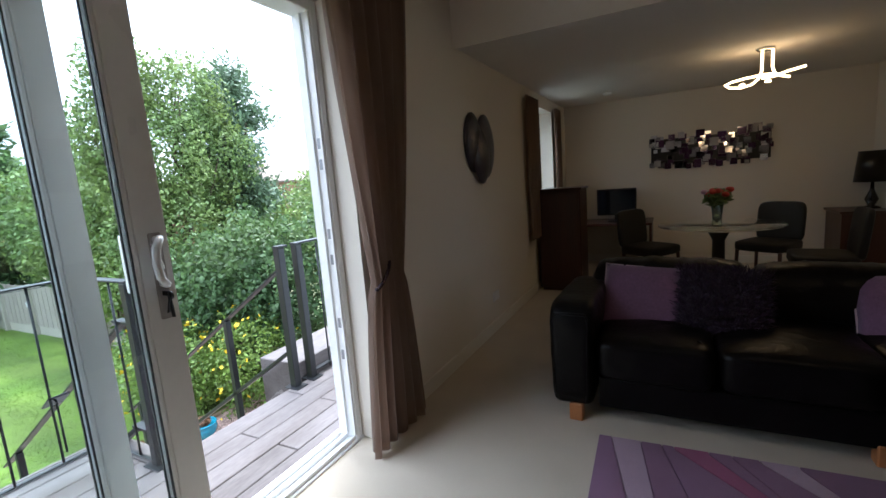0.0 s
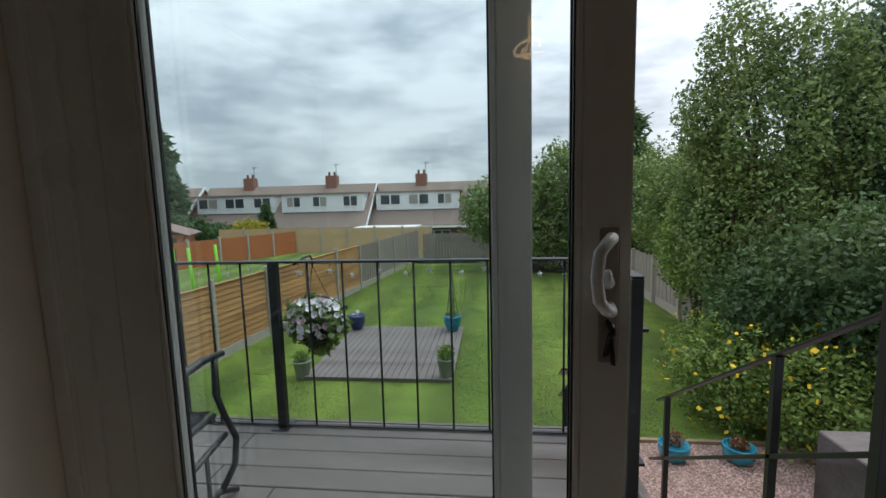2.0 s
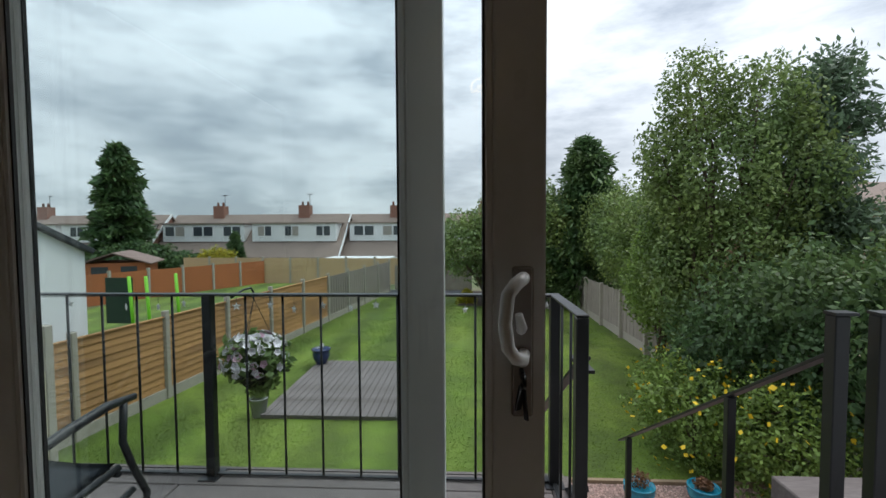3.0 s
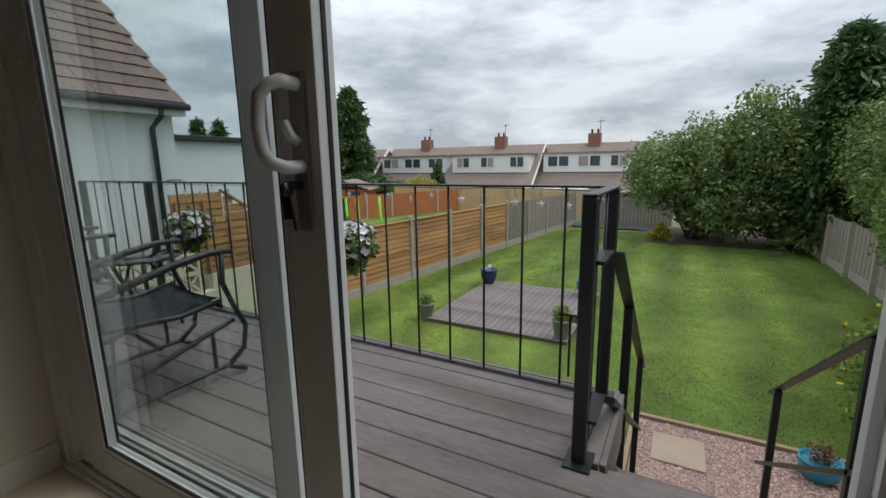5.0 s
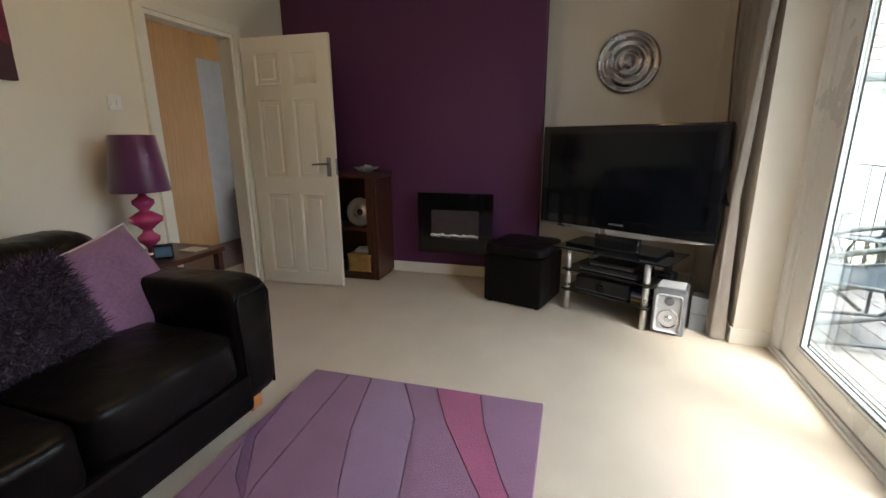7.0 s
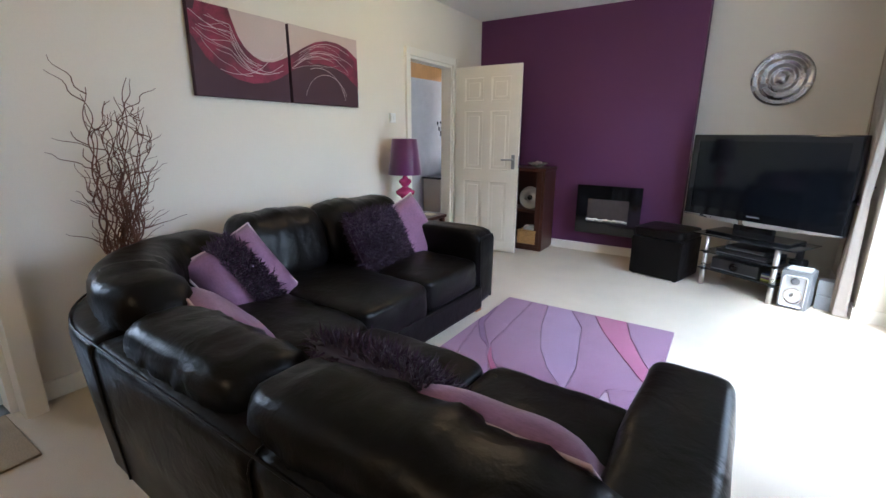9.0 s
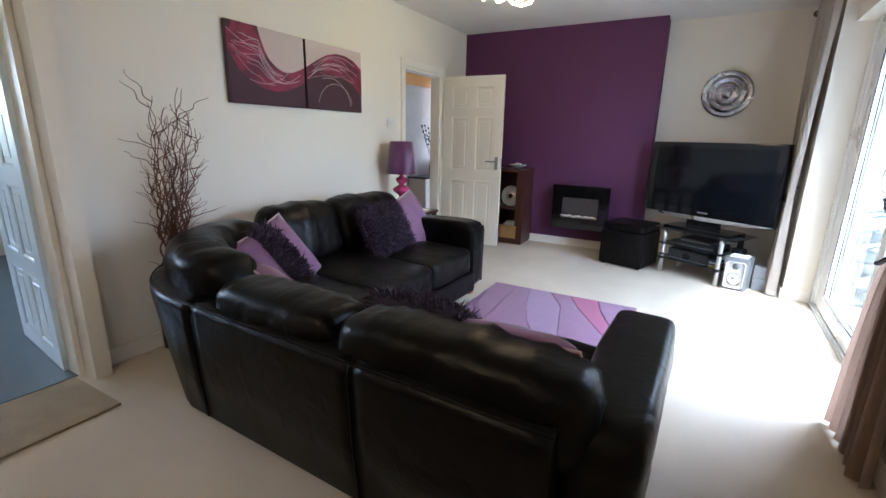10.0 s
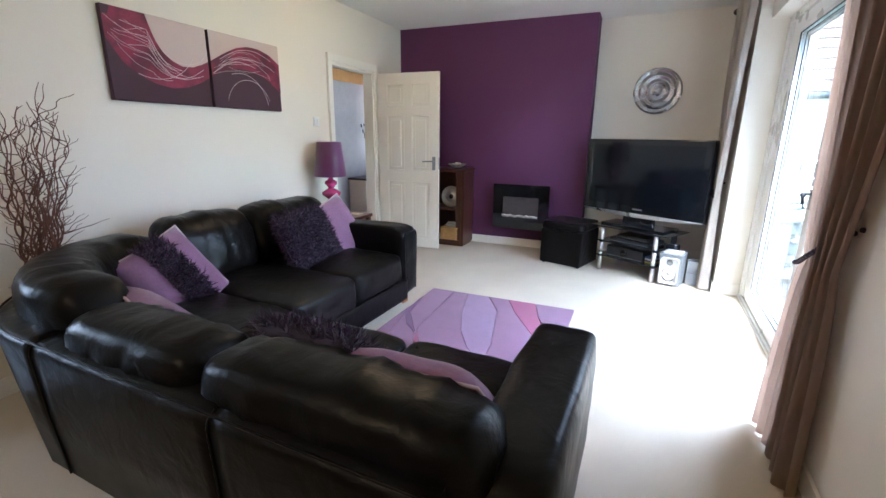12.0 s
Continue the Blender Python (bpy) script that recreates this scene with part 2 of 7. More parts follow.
LEAF_MID = leaf_mat("mid_green_leaf", (0.150, 0.225, 0.074), (0.205, 0.270, 0.078))
LEAF_DARK = leaf_mat("dark_green_leaf", (0.070, 0.130, 0.050), (0.105, 0.165, 0.055))
LEAF_LIGHT = leaf_mat("light_green_leaf", (0.195, 0.285, 0.060), (0.145, 0.225, 0.055))
LEAF_BLUE = leaf_mat("pine_needle", (0.115, 0.175, 0.105), (0.135, 0.195, 0.105))
LEAF_GOLD = leaf_mat("golden_leaf", (0.40, 0.34, 0.03), (0.30, 0.30, 0.03))
FLOWER_YELLOW = mat("yellow_petal", (0.80, 0.55, 0.02), 0.6, bump=0)
FLOWER_WHITE = mat("white_petal", (0.78, 0.75, 0.78), 0.6, bump=0, island=0.1)
FLOWER_PINK = mat("pink_petal", (0.62, 0.40, 0.50), 0.6, bump=0, island=0.2)


# ---- builders ----
def empty(name, x=0.0, y=0.0, z=0.0, turn=0.0, **tags):
    ob = new(name)
    ob.matrix_world = pose(x, y, z, 0, 0, turn)
    return tagged(ob, **tags)


def part(name, bm, material, parent=None, label="", smooth=False):
    """Link a bmesh as one mesh object under a thing or a part."""
    me = bpy.data.meshes.new(name)
    if smooth:
        for f in bm.faces:
            f.smooth = True
    bm.to_mesh(me)
    bm.free()
    for m in (material if isinstance(material, (list, tuple)) else [material]):
        me.materials.append(m)
    ob = new(name, me)
    if parent is not None:
        ob.parent = parent
    if label:
        ob["label"] = label
    return ob


def raw(name, verts, faces, material, parent=None, label="", smooth=False):
    me = bpy.data.meshes.new(name)
    me.from_pydata([tuple(v) for v in verts], [], [tuple(f) for f in faces])
    me.materials.append(material)
    if smooth:
        me.polygons.foreach_set("use_smooth", [True] * len(me.polygons))
    ob = new(name, me)
    if parent is not None:
        ob.parent = parent
    if label:
        ob["label"] = label
    return ob


def box(x0, x1, y0, y1, z0, z1, bevel=0.0, seg=2, bm=None, m=None):
    b = bmesh.new()
    bmesh.ops.create_cube(b, size=1.0)
    bmesh.ops.transform(b, matrix=Matrix.Translation(((x0 + x1) / 2, (y0 + y1) / 2, (z0 + z1) / 2)) @ Matrix.Diagonal((abs(x1 - x0), abs(y1 - y0), abs(z1 - z0), 1)), verts=b.verts)
    if bevel:
        bmesh.ops.bevel(b, geom=list(b.edges), offset=bevel, segments=seg, affect="EDGES", profile=0.7)
    if m is not None:
        bmesh.ops.transform(b, matrix=m, verts=b.verts)
    if bm is None:
        return b
    return join(bm, b)


def join(bm, other):
    base = len(bm.verts)
    vs = [bm.verts.new(v.co) for v in other.verts]
    other.verts.index_update()
    for f in other.faces:
        try:
            g = bm.faces.new([vs[v.index] for v in f.verts])
            g.smooth, g.material_index = f.smooth, f.material_index
        except ValueError:
            pass
    other.free()
    return bm


def lathe(profile, seg=24, m=None, bm=None):
    """A turned body from (radius, height) pairs."""
    b = bmesh.new()
    rings = []
    for r, z in profile:
        rings.append([b.verts.new((r * math.cos(2 * math.pi * k / seg), r * math.sin(2 * math.pi * k / seg), z)) for k in range(seg)])
    for a, c in zip(rings, rings[1:]):
        for k in range(seg):
            f = b.faces.new((a[k], a[(k + 1) % seg], c[(k + 1) % seg], c[k]))
            f.smooth = True
    if profile[0][0] > 1e-4:
        b.faces.new(rings[0][::-1])
    if profile[-1][0] > 1e-4:
        b.faces.new(rings[-1])
    bmesh.ops.remove_doubles(b, verts=b.verts, dist=1e-5)
    if m is not None:
        bmesh.ops.transform(b, matrix=m, verts=b.verts)
    return b if bm is None else join(bm, b)


def tube(points, radius, seg=8, bm=None, caps=True):
    """A round bar along points; radius may be one number or one per point."""
    b = bmesh.new()
    pts = [Vector(p) for p in points]
    rad = radius if isinstance(radius, (list, tuple)) else [radius] * len(pts)
    rings, side = [], None
    for i, p in enumerate(pts):
        d = (pts[min(i + 1, len(pts) - 1)] - pts[max(i - 1, 0)]).normalized()
        if side is None:
            side = d.cross(Vector((0, 0, 1)) if abs(d.z) < 0.9 else Vector((1, 0, 0))).normalized()
        side = (side - d * side.dot(d)).normalized()
        up = d.cross(side)
        rings.append([b.verts.new(p + rad[i] * (math.cos(2 * math.pi * k / seg) * side + math.sin(2 * math.pi * k / seg) * up)) for k in range(seg)])
    for a, c in zip(rings, rings[1:]):
        for k in range(seg):
            f = b.faces.new((a[k], a[(k + 1) % seg], c[(k + 1) % seg], c[k]))
            f.smooth = seg > 4
    if caps:
        b.faces.new(rings[0][::-1])
        b.faces.new(rings[-1])
    bmesh.ops.recalc_face_normals(b, faces=b.faces)
    return b if bm is None else join(bm, b)


def bar(p, q, w, h, bm=None):
    """A square bar from p to q."""
    p, q = Vector(p), Vector(q)
    d = (q - p)
    rot = d.to_track_quat("X", "Z").to_matrix().to_4x4()
    return box(0, d.length, -w / 2, w / 2, -h / 2, h / 2, min(w, h) * 0.12, 1, bm, Matrix.Translation(p) @ rot)


def puff(sx, sy, sz, n=14, power=4.0, wrinkle=0.0, seed=0, m=None, crown=0.0):
    """A stuffed block: a cube drawn out to a superellipsoid with soft creases."""
    b = bmesh.new()
    bmesh.ops.create_cube(b, size=2.0)
    bmesh.ops.subdivide_edges(b, edges=list(b.edges), cuts=n, use_grid_fill=True)
    for v in b.verts:
        c = v.co
        k = (abs(c.x) ** power + abs(c.y) ** power + abs(c.z) ** power) ** (1 / power)
        c = c / k
        p = Vector((c.x * sx / 2, c.y * sy / 2, c.z * sz / 2 + (crown * (1 - c.x * c.x) * (1 - c.y * c.y) if c.z > 0 else 0)))
        if wrinkle:
            q = p * 7 + Vector((seed * 3.1, seed * 1.7, seed))
            w = noise.noise(q) + 0.5 * noise.noise(q * 2.3)
            edge = max(abs(c.x), abs(c.y)) ** 3
            p += c.normalized() * wrinkle * w * (0.4 + edge)
        v.co = p
    for f in b.faces:
        f.smooth = True
    if m is not None:
        bmesh.ops.transform(b, matrix=m, verts=b.verts)
    return b


# ---- room shell ----
WX, WX_OUT = -1.08, -1.322          # inner and outer face of the garden wall
Y_BACK, Y_BREAST, Y_STEP, Y_FAR = -1.50, -1.155, 3.13, 6.85
CEIL_A, CEIL_B = 2.57, 2.25
DECK_Z, LAWN_Z = -0.05, -2.14
BREAST = pose(1.59, -1.155, 0, 0, 0, 2.24)   # the feature wall stands a little askew
EAST = pose(2.455, 3.3, 0, 0, 0, 2.12)   # local y runs along the picture wall, local x into it


def structure(ob, label="", category=""):
    return tagged(ob, label, category, "", "structure")


def boxes(*rows, m=None):
    bm = bmesh.new()
    for r in rows:
        box(*r, bm=bm, m=m)
    return bm


structure(part("floor", boxes((WX, 3.2, Y_BACK, Y_FAR, -0.12, 0.0), (-1.186, WX, -0.33, 1.865, -0.12, 0.0)), CARPET), "beige cut-pile carpet, paler where daylight falls", "floor")
structure(part("hall_floor", boxes((3.2, 6.0, -2.6, 2.0, -0.12, -0.001)), MAHOG), "dark wooden hall floor", "floor")
KITCHEN_FLOOR = mat("grey_blue_vinyl", (0.11, 0.135, 0.16), 0.4, vary=0.08, scale=3, fine=40)
structure(part("kitchen_floor", boxes((2.64, 6.0, 2.3, 6.9, -0.02, 0.004), (2.46, 2.64, 3.40, 4.4, 0.001, 0.004)), KITCHEN_FLOOR), "grey-blue vinyl kitchen floor", "floor")

OPEN_Y0, OPEN_Y1, OPEN_Z = -0.33, 1.865, 2.19
WX_S = -1.0          # the wall is thicker beside the television
structure(part("wall_west", boxes(
    (WX_OUT, WX_S, Y_BACK - 0.2, OPEN_Y0, -0.12, CEIL_A + 0.1), (WX_OUT, WX, OPEN_Y1, 5.23, -0.12, CEIL_A + 0.1),
    (WX_OUT, WX, OPEN_Y0, OPEN_Y1, OPEN_Z, CEIL_A + 0.1), (WX_OUT, WX, 5.23, 6.05, -0.12, 0.92), (WX_OUT, WX, 5.23, 6.05, 2.10, CEIL_A + 0.1),
    (WX_OUT, WX, 6.05, Y_FAR + 0.2, -0.12, CEIL_A + 0.1)), CREAM), "cream painted wall with the patio door opening", "wall")
structure(part("outer_wall_render", boxes((WX_OUT - 0.03, WX_OUT - 0.002, Y_BACK - 3.0, OPEN_Y0 - 0.06, LAWN_Z, 3.2), (WX_OUT - 0.03, WX_OUT - 0.002, OPEN_Y1 + 0.06, 5.2, LAWN_Z, 3.2),
                                          (WX_OUT - 0.03, WX_OUT - 0.002, OPEN_Y0 - 0.06, OPEN_Y1 + 0.06, OPEN_Z + 0.02, 3.2), (WX_OUT - 0.03, WX_OUT - 0.002, OPEN_Y0 - 0.06, OPEN_Y1 + 0.06, LAWN_Z, -0.16)), RENDER_WHITE),
          "white rendered outside of the house", "wall")
structure(part("wall_south", boxes((WX_OUT, 1.2, Y_BACK - 0.2, Y_BACK, -0.12, CEIL_A + 0.1)), CREAM), "cream painted alcove wall", "wall")
structure(part("chimney_breast", boxes((-1.31, 1.2, -0.55, 0, -0.12, CEIL_A + 0.1), m=BREAST), PLUM), "plum purple painted feature wall", "wall")
structure(part("wall_north", boxes((WX_OUT, 6.0, Y_FAR, Y_FAR + 0.2, -0.12, CEIL_A + 0.1)), CREAM), "cream painted dining room end wall", "wall")
structure(part("wall_east", boxes((0, 0.12, -4.6, -3.76, -0.12, CEIL_A + 0.1), (0, 0.12, -2.98, 0.14, -0.12, CEIL_A + 0.1), (0, 0.12, 0.94, 3.7, -0.12, CEIL_A + 0.1), (-0.12, 0.0, 0.06, 0.14, -0.12, CEIL_B - 0.002),
                                  (0, 0.12, -3.76, -2.98, 2.01, CEIL_A + 0.1), (0, 0.12, 0.14, 0.94, 2.01, CEIL_A + 0.1), m=EAST), CREAM), "cream painted wall with two doorways", "wall")
structure(part("ceiling", boxes((WX_OUT, 3.0, Y_BACK - 0.2, Y_STEP, CEIL_A, CEIL_A + 0.12)), CEIL), "white painted ceiling", "ceiling")
structure(part("dining_ceiling", boxes((WX_OUT, 3.0, Y_STEP + 0.002, Y_FAR + 0.2, CEIL_B, CEIL_A + 0.12)), [CEIL]), "lower white ceiling over the dining end", "ceiling")
structure(part("ceiling_step", boxes((WX, 2.52, Y_STEP - 0.012, Y_STEP, CEIL_B - 0.02, CEIL_A - 0.002)), CREAM), "cream painted step in the ceiling", "ceiling")
# house mass above, and the rooms behind the two doorways
structure(part("roof_slab", boxes((-1.6, 6.2, -4.5, 7.2, 2.95, 3.2)), SLATE), "dark roof edge of the house", "roof")
HALL_WOOD = mat("orange_pine_cladding", (0.52, 0.27, 0.085), 0.45, vary=0.2, scale=2, fine=40, stretch=(1, 1, 0.08), bump=0.1)
structure(part("hall_wall", boxes((4.1, 4.2, -1.55, 2.0, 0, 2.6), (4.1, 4.2, -2.6, -1.55, 2.11, 2.6), (2.8, 3.75, -2.7, -2.6, 0.9, 2.2), (2.8, 4.2, 2.0, 2.1, 0, 2.6), (2.8, 4.2, -2.7, -2.6, 0, 0.9), (2.8, 4.2, -2.7, -2.6, 2.2, 2.6)), HALL_WOOD), "orange pine clad hall wall", "wall")
structure(part("hall_panel", boxes((4.11, 4.2, -2.6, -1.552, 0, 2.108)), mat("grey_white_paint", (0.42, 0.41, 0.41), 0.5)), "grey-white painted partition in the hall", "wall")
structure(part("hall_ceiling", boxes((2.62, 4.2, -2.7, 2.1, 2.4, 2.5)), CEIL), "white hall ceiling", "ceiling")
structure(part("kitchen_wall", boxes((5.9, 6.0, 2.3, 4.0, 0, 2.6), (5.9, 6.0, 5.4, 6.9, 0, 2.6), (5.9, 6.0, 4.0, 5.4, 0, 1.1), (5.9, 6.0, 4.0, 5.4, 2.1, 2.6), (2.6, 6.0, 2.2, 2.3, 0, 2.6)), CREAM), "pale kitchen wall", "wall")
structure(part("kitchen_ceiling", boxes((2.62, 6.0, 2.1, 6.9, 2.4, 2.5)), CEIL), "white kitchen ceiling", "ceiling")

# skirting boards
SK = 0.095
structure(part("baseboard", boxes(
    (WX_S, WX_S + 0.014, Y_BACK + 0.014, OPEN_Y0, 0, SK), (WX, WX + 0.014, OPEN_Y1 + 0.064, Y_FAR, 0, SK),
    (-1.19, WX_S + 0.014, OPEN_Y0, OPEN_Y0 + 0.012, 0, SK), (WX - 0.17, WX + 0.014, OPEN_Y1, OPEN_Y1 + 0.064, 0, SK),
    (WX_S, 0.27, Y_BACK, Y_BACK + 0.014, 0, SK), (WX, 2.4, Y_FAR - 0.014, Y_FAR, 0, SK)), GLOSS_WHITE), "white gloss skirting board", "skirting")
structure(part("baseboard_south", boxes((-1.324, 1.05, 0, 0.014, 0, SK), (-1.324, -1.31, -0.36, 0, 0, SK), m=BREAST), GLOSS_WHITE), "white gloss skirting board", "skirting")
structure(part("baseboard_east", boxes((-0.014, 0, -2.90, 0.06, 0, SK), (-0.014, 0, 1.02, 3.6, 0, SK), (-0.014, 0, -4.5, -3.84, 0, SK), m=EAST), GLOSS_WHITE), "white gloss skirting board", "skirting")


def door_casing(name, v0, v1, top):
    bm = boxes((-0.018, 0.0, v0 - 0.07, v0, 0, top + 0.07), (-0.018, 0.0, v1, v1 + 0.07, 0, top + 0.07), (-0.018, 0.0, v0, v1, top, top + 0.07),
               (0.0, 0.12, v0, v0 + 0.028, 0, top), (0.0, 0.12, v1 - 0.028, v1, 0, top), (0.0, 0.12, v0, v1, top - 0.028, top),
               (-0.026, -0.018, v0 - 0.07, v0 - 0.05, 0, top + 0.07), (-0.026, -0.018, v1 + 0.05, v1 + 0.07, 0, top + 0.07), m=EAST)
    structure(part(name, bm, GLOSS_WHITE), "white gloss door casing", "door frame")


door_casing("trim_1", -3.76, -2.98, 2.01)
door_casing("trim_2", 0.14, 0.94, 2.01)


def panel_door(name, width, height, label, material, m, rows=((0.10, 0.78), (0.90, 1.52), (1.62, 1.86)), handle=True):
    """A moulded door leaf: local x along the leaf, thickness along y, panels sunk on both faces."""
    th = 0.035
    leaf = empty(name)
    leaf.matrix_world = m
    bm = bmesh.new()
    cols = ((0.11, width / 2 - 0.045), (width / 2 + 0.045, width - 0.11))
    xs = [0, cols[0][0], cols[0][1], cols[1][0], cols[1][1], width]
    zs = [0] + [v for r in rows for v in r] + [height]
    for i in range(5):
        for j in range(len(zs) - 1):
            if i in (1, 3) and j % 2 == 1:
                continue
            box(xs[i], xs[i + 1], -th / 2, th / 2, zs[j], zs[j + 1], bm=bm)
    part("leaf", bm, material, leaf)
    for c in cols:
        for r in rows:
            b = bmesh.new()
            box(c[0], c[1], -0.007, 0.007, r[0], r[1], bm=b)
            for s in (-1, 1):
                box(c[0] + 0.045, c[1] - 0.045, s * 0.007, s * 0.014, r[0] + 0.045, r[1] - 0.045, 0.006, 1, bm=b)
                for e in ((c[0], c[0] + 0.014, r[0], r[1]), (c[1] - 0.014, c[1], r[0], r[1]), (c[0], c[1], r[0], r[0] + 0.014), (c[0], c[1], r[1] - 0.014, r[1])):
                    box(e[0], e[1], s * 0.006, s * 0.0165, e[2], e[3], 0.004, 1, bm=b)
            part("door_panel", b, material, leaf)
    if handle:
        for s in (-1, 1):
            b = box(width - 0.075, width - 0.035, s * th / 2, s * (th / 2 + 0.006), 0.92, 1.07, 0.004, 1)
            tube([(width - 0.055, s * th / 2, 1.02), (width - 0.055, s * (th / 2 + 0.045), 1.02), (width - 0.075, s * (th / 2 + 0.05), 1.02), (width - 0.175, s * (th / 2 + 0.048), 1.016)], 0.008, bm=b)
            part("door_handle", b, SILVER, leaf, "brushed metal lever handle")
        part("latch", box(width - 0.001, width + 0.003, -0.012, 0.012, 0.93, 1.06), SILVER, leaf, "metal latch plate")
    return structure(leaf, label, "door")


# the open six-panel door stands square to the picture wall
panel_door("door_1", 0.755, 1.975, "open cream six-panel interior door with metal lever handle", GLOSS_WHITE, pose(2.555, -0.50, 0.012, 0, 0, 184.0))
BLUE_WHITE = mat("blue_white_door_paint", (0.62, 0.70, 0.76), 0.35, vary=0.03)
panel_door("door_2", 0.76, 1.975, "open pale kitchen door with flat panels", BLUE_WHITE, pose(2.56, 3.480, 0.012, 0, 0, -4.0), rows=((0.10, 0.50), (0.60, 1.00), (1.10, 1.40)))
structure(part("door_3", boxes((4.06, 4.10, -0.85, -0.10, 0, 2.0)), GLOSS_WHITE), "pale closed door in the hall wall", "door")


# ---- patio door ----
def pane_part(y0, y1, z0, z1, x, parent):
    ob = part("pane", box(x - 0.002, x + 0.002, y0, y1, z0, z1), GLASS, parent, "clear glass")
    ob.visible_shadow = False
    return ob


def sash(name, x0, x1, y0, y1, z0, z1, stile, parent):
    bm = bmesh.new()
    xm = (x0 + x1) / 2
    for a in ((y0, y0 + stile, z0, z1), (y1 - stile, y1, z0, z1), (y0 + stile, y1 - stile, z0, z0 + 0.10), (y0 + stile, y1 - stile, z1 - 0.09, z1)):
        box(x0, x1, a[0], a[1], a[2], a[3], 0.005, 2, bm)
    ob = part(name, bm, UPVC, parent)
    bd, i0, i1, k0, k1 = bmesh.new(), y0 + stile, y1 - stile, z0 + 0.10, z1 - 0.09
    sl = bmesh.new()
    for xx in (x0 + 0.008, x1 - 0.008):
        for a in ((i0, i0 + 0.016, k0, k1), (i1 - 0.016, i1, k0, k1), (i0, i1, k0, k0 + 0.016), (i0, i1, k1 - 0.016, k1)):
            box(xx - 0.007, xx + 0.007, a[0], a[1], a[2], a[3], 0.004, 1, bd)
        for a in ((i0 + 0.016, i0 + 0.020, k0, k1), (i1 - 0.020, i1 - 0.016, k0, k1), (i0, i1, k0 + 0.016, k0 + 0.020), (i0, i1, k1 - 0.020, k1 - 0.016)):
            box(xx - 0.004, xx + 0.004, a[0], a[1], a[2], a[3], bm=sl)
    part("glazing_bead", bd, UPVC, ob)
    part("glazing_seal", sl, BROWN_SEAL, ob, "black rubber seal")
    pane_part(i0, i1, k0, k1, xm, ob)
    return ob


patio = empty("patio_door")
fr = bmesh.new()
for a in ((OPEN_Y0, OPEN_Y0 + 0.045, 0, OPEN_Z), (OPEN_Y1 - 0.04, OPEN_Y1, 0, OPEN_Z), (OPEN_Y0 + 0.045, OPEN_Y1 - 0.04, OPEN_Z - 0.05, OPEN_Z)):
    box(WX_OUT + 0.002, -1.195, a[0], a[1], a[2], a[3], 0.004, 1, fr)
for s in (OPEN_Y0 + 0.045, OPEN_Y1 - 0.052):
    for xx in (-1.262, -1.208):
        box(xx - 0.006, xx + 0.006, s, s + 0.012, 0.03, OPEN_Z - 0.05, bm=fr)
box(-1.264, -1.216, -0.283, -0.146, 0.034, OPEN_Z - 0.052, 0.006, 2, fr)
box(-1.218, -1.204, -0.283, -0.225, 0.034, OPEN_Z - 0.052, 0.004, 2, fr)
part("door_frame", fr, UPVC, patio)
sill = box(WX_OUT - 0.04, -1.185, OPEN_Y0, OPEN_Y1, -0.055, 0.012, 0.004, 1)
for xx in (-1.31, -1.262, -1.205):
    box(xx - 0.006, xx + 0.006, OPEN_Y0 + 0.05, OPEN_Y1 - 0.05, 0.012, 0.032, 0.003, 1, sill)
part("track_sill", sill, UPVC, patio, "white sill with sliding tracks")
sash("fixed_sash", -1.318, -1.268, OPEN_Y0 + 0.045, 0.828, 0.034, OPEN_Z - 0.05, 0.075, patio)
slide = sash("sliding_sash", -1.262, -1.210, -0.140, 1.022, 0.034, OPEN_Z - 0.055, 0.098, patio)
part("edge_seal", box(-1.243, -1.233, 1.0215, 1.0245, 0.05, OPEN_Z - 0.07), BROWN_SEAL, slide, "black brush seal down the closing edge")
hb = box(-1.202, -1.196, 0.928, 0.968, 0.94, 1.225, 0.004, 1)
part("lock_plate", hb, LOCK_GREY, slide, "grey metal lock plate with keyhole")
ins = tube([(-1.198, 0.950, 1.203), (-1.165, 0.944, 1.206), (-1.148, 0.930, 1.198), (-1.142, 0.916, 1.18), (-1.140, 0.910, 1.13), (-1.142, 0.916, 1.085), (-1.148, 0.930, 1.066), (-1.165, 0.944, 1.058), (-1.198, 0.950, 1.060)], 0.0125, 10)
part("pull_handle", ins, UPVC, slide, "white curved pull handle")
part("outside_handle", box(-1.320, -1.264, 0.925, 0.962, 1.03, 1.225, 0.012, 3), UPVC, slide, "white outside pull handle")
part("snib", tube([(-1.196, 0.945, 1.105), (-1.180, 0.945, 1.112), (-1.174, 0.938, 1.140)], [0.009, 0.010, 0.007], 8), UPVC, slide, "small white lever")
key = box(-1.198, -1.170, 0.942, 0.950, 1.018, 1.034, 0.002, 1)
lathe([(0.0, -0.003), (0.014, -0.003), (0.014, 0.003), (0.0, 0.003)], 16, Matrix.Translation((-1.160, 0.946, 1.020)) @ pose(0, 0, 0, 90, 0, 0), key)
bar((-1.165, 0.945, 1.015), (-1.170, 0.952, 0.945), 0.010, 0.004, key)
bar((-1.160, 0.943, 1.015), (-1.168, 0.936, 0.965), 0.016, 0.004, key)
part("key", key, BLACK, slide, "dark bunch of keys")
out_h = box(-1.280, -1.255, 0.900, 0.930, 1.055, 1.215, 0.008, 2)
part("outer_handle", out_h, UPVC, slide, "white outside handle")
for o in slide.children:
    if o.name.split(".")[0] in ("lock_plate", "pull_handle", "snib", "key", "outer_handle"):
        o.location = (-0.008, 0.03, 0)
structure(patio, "white plastic sliding patio door, slid partly open", "patio door")
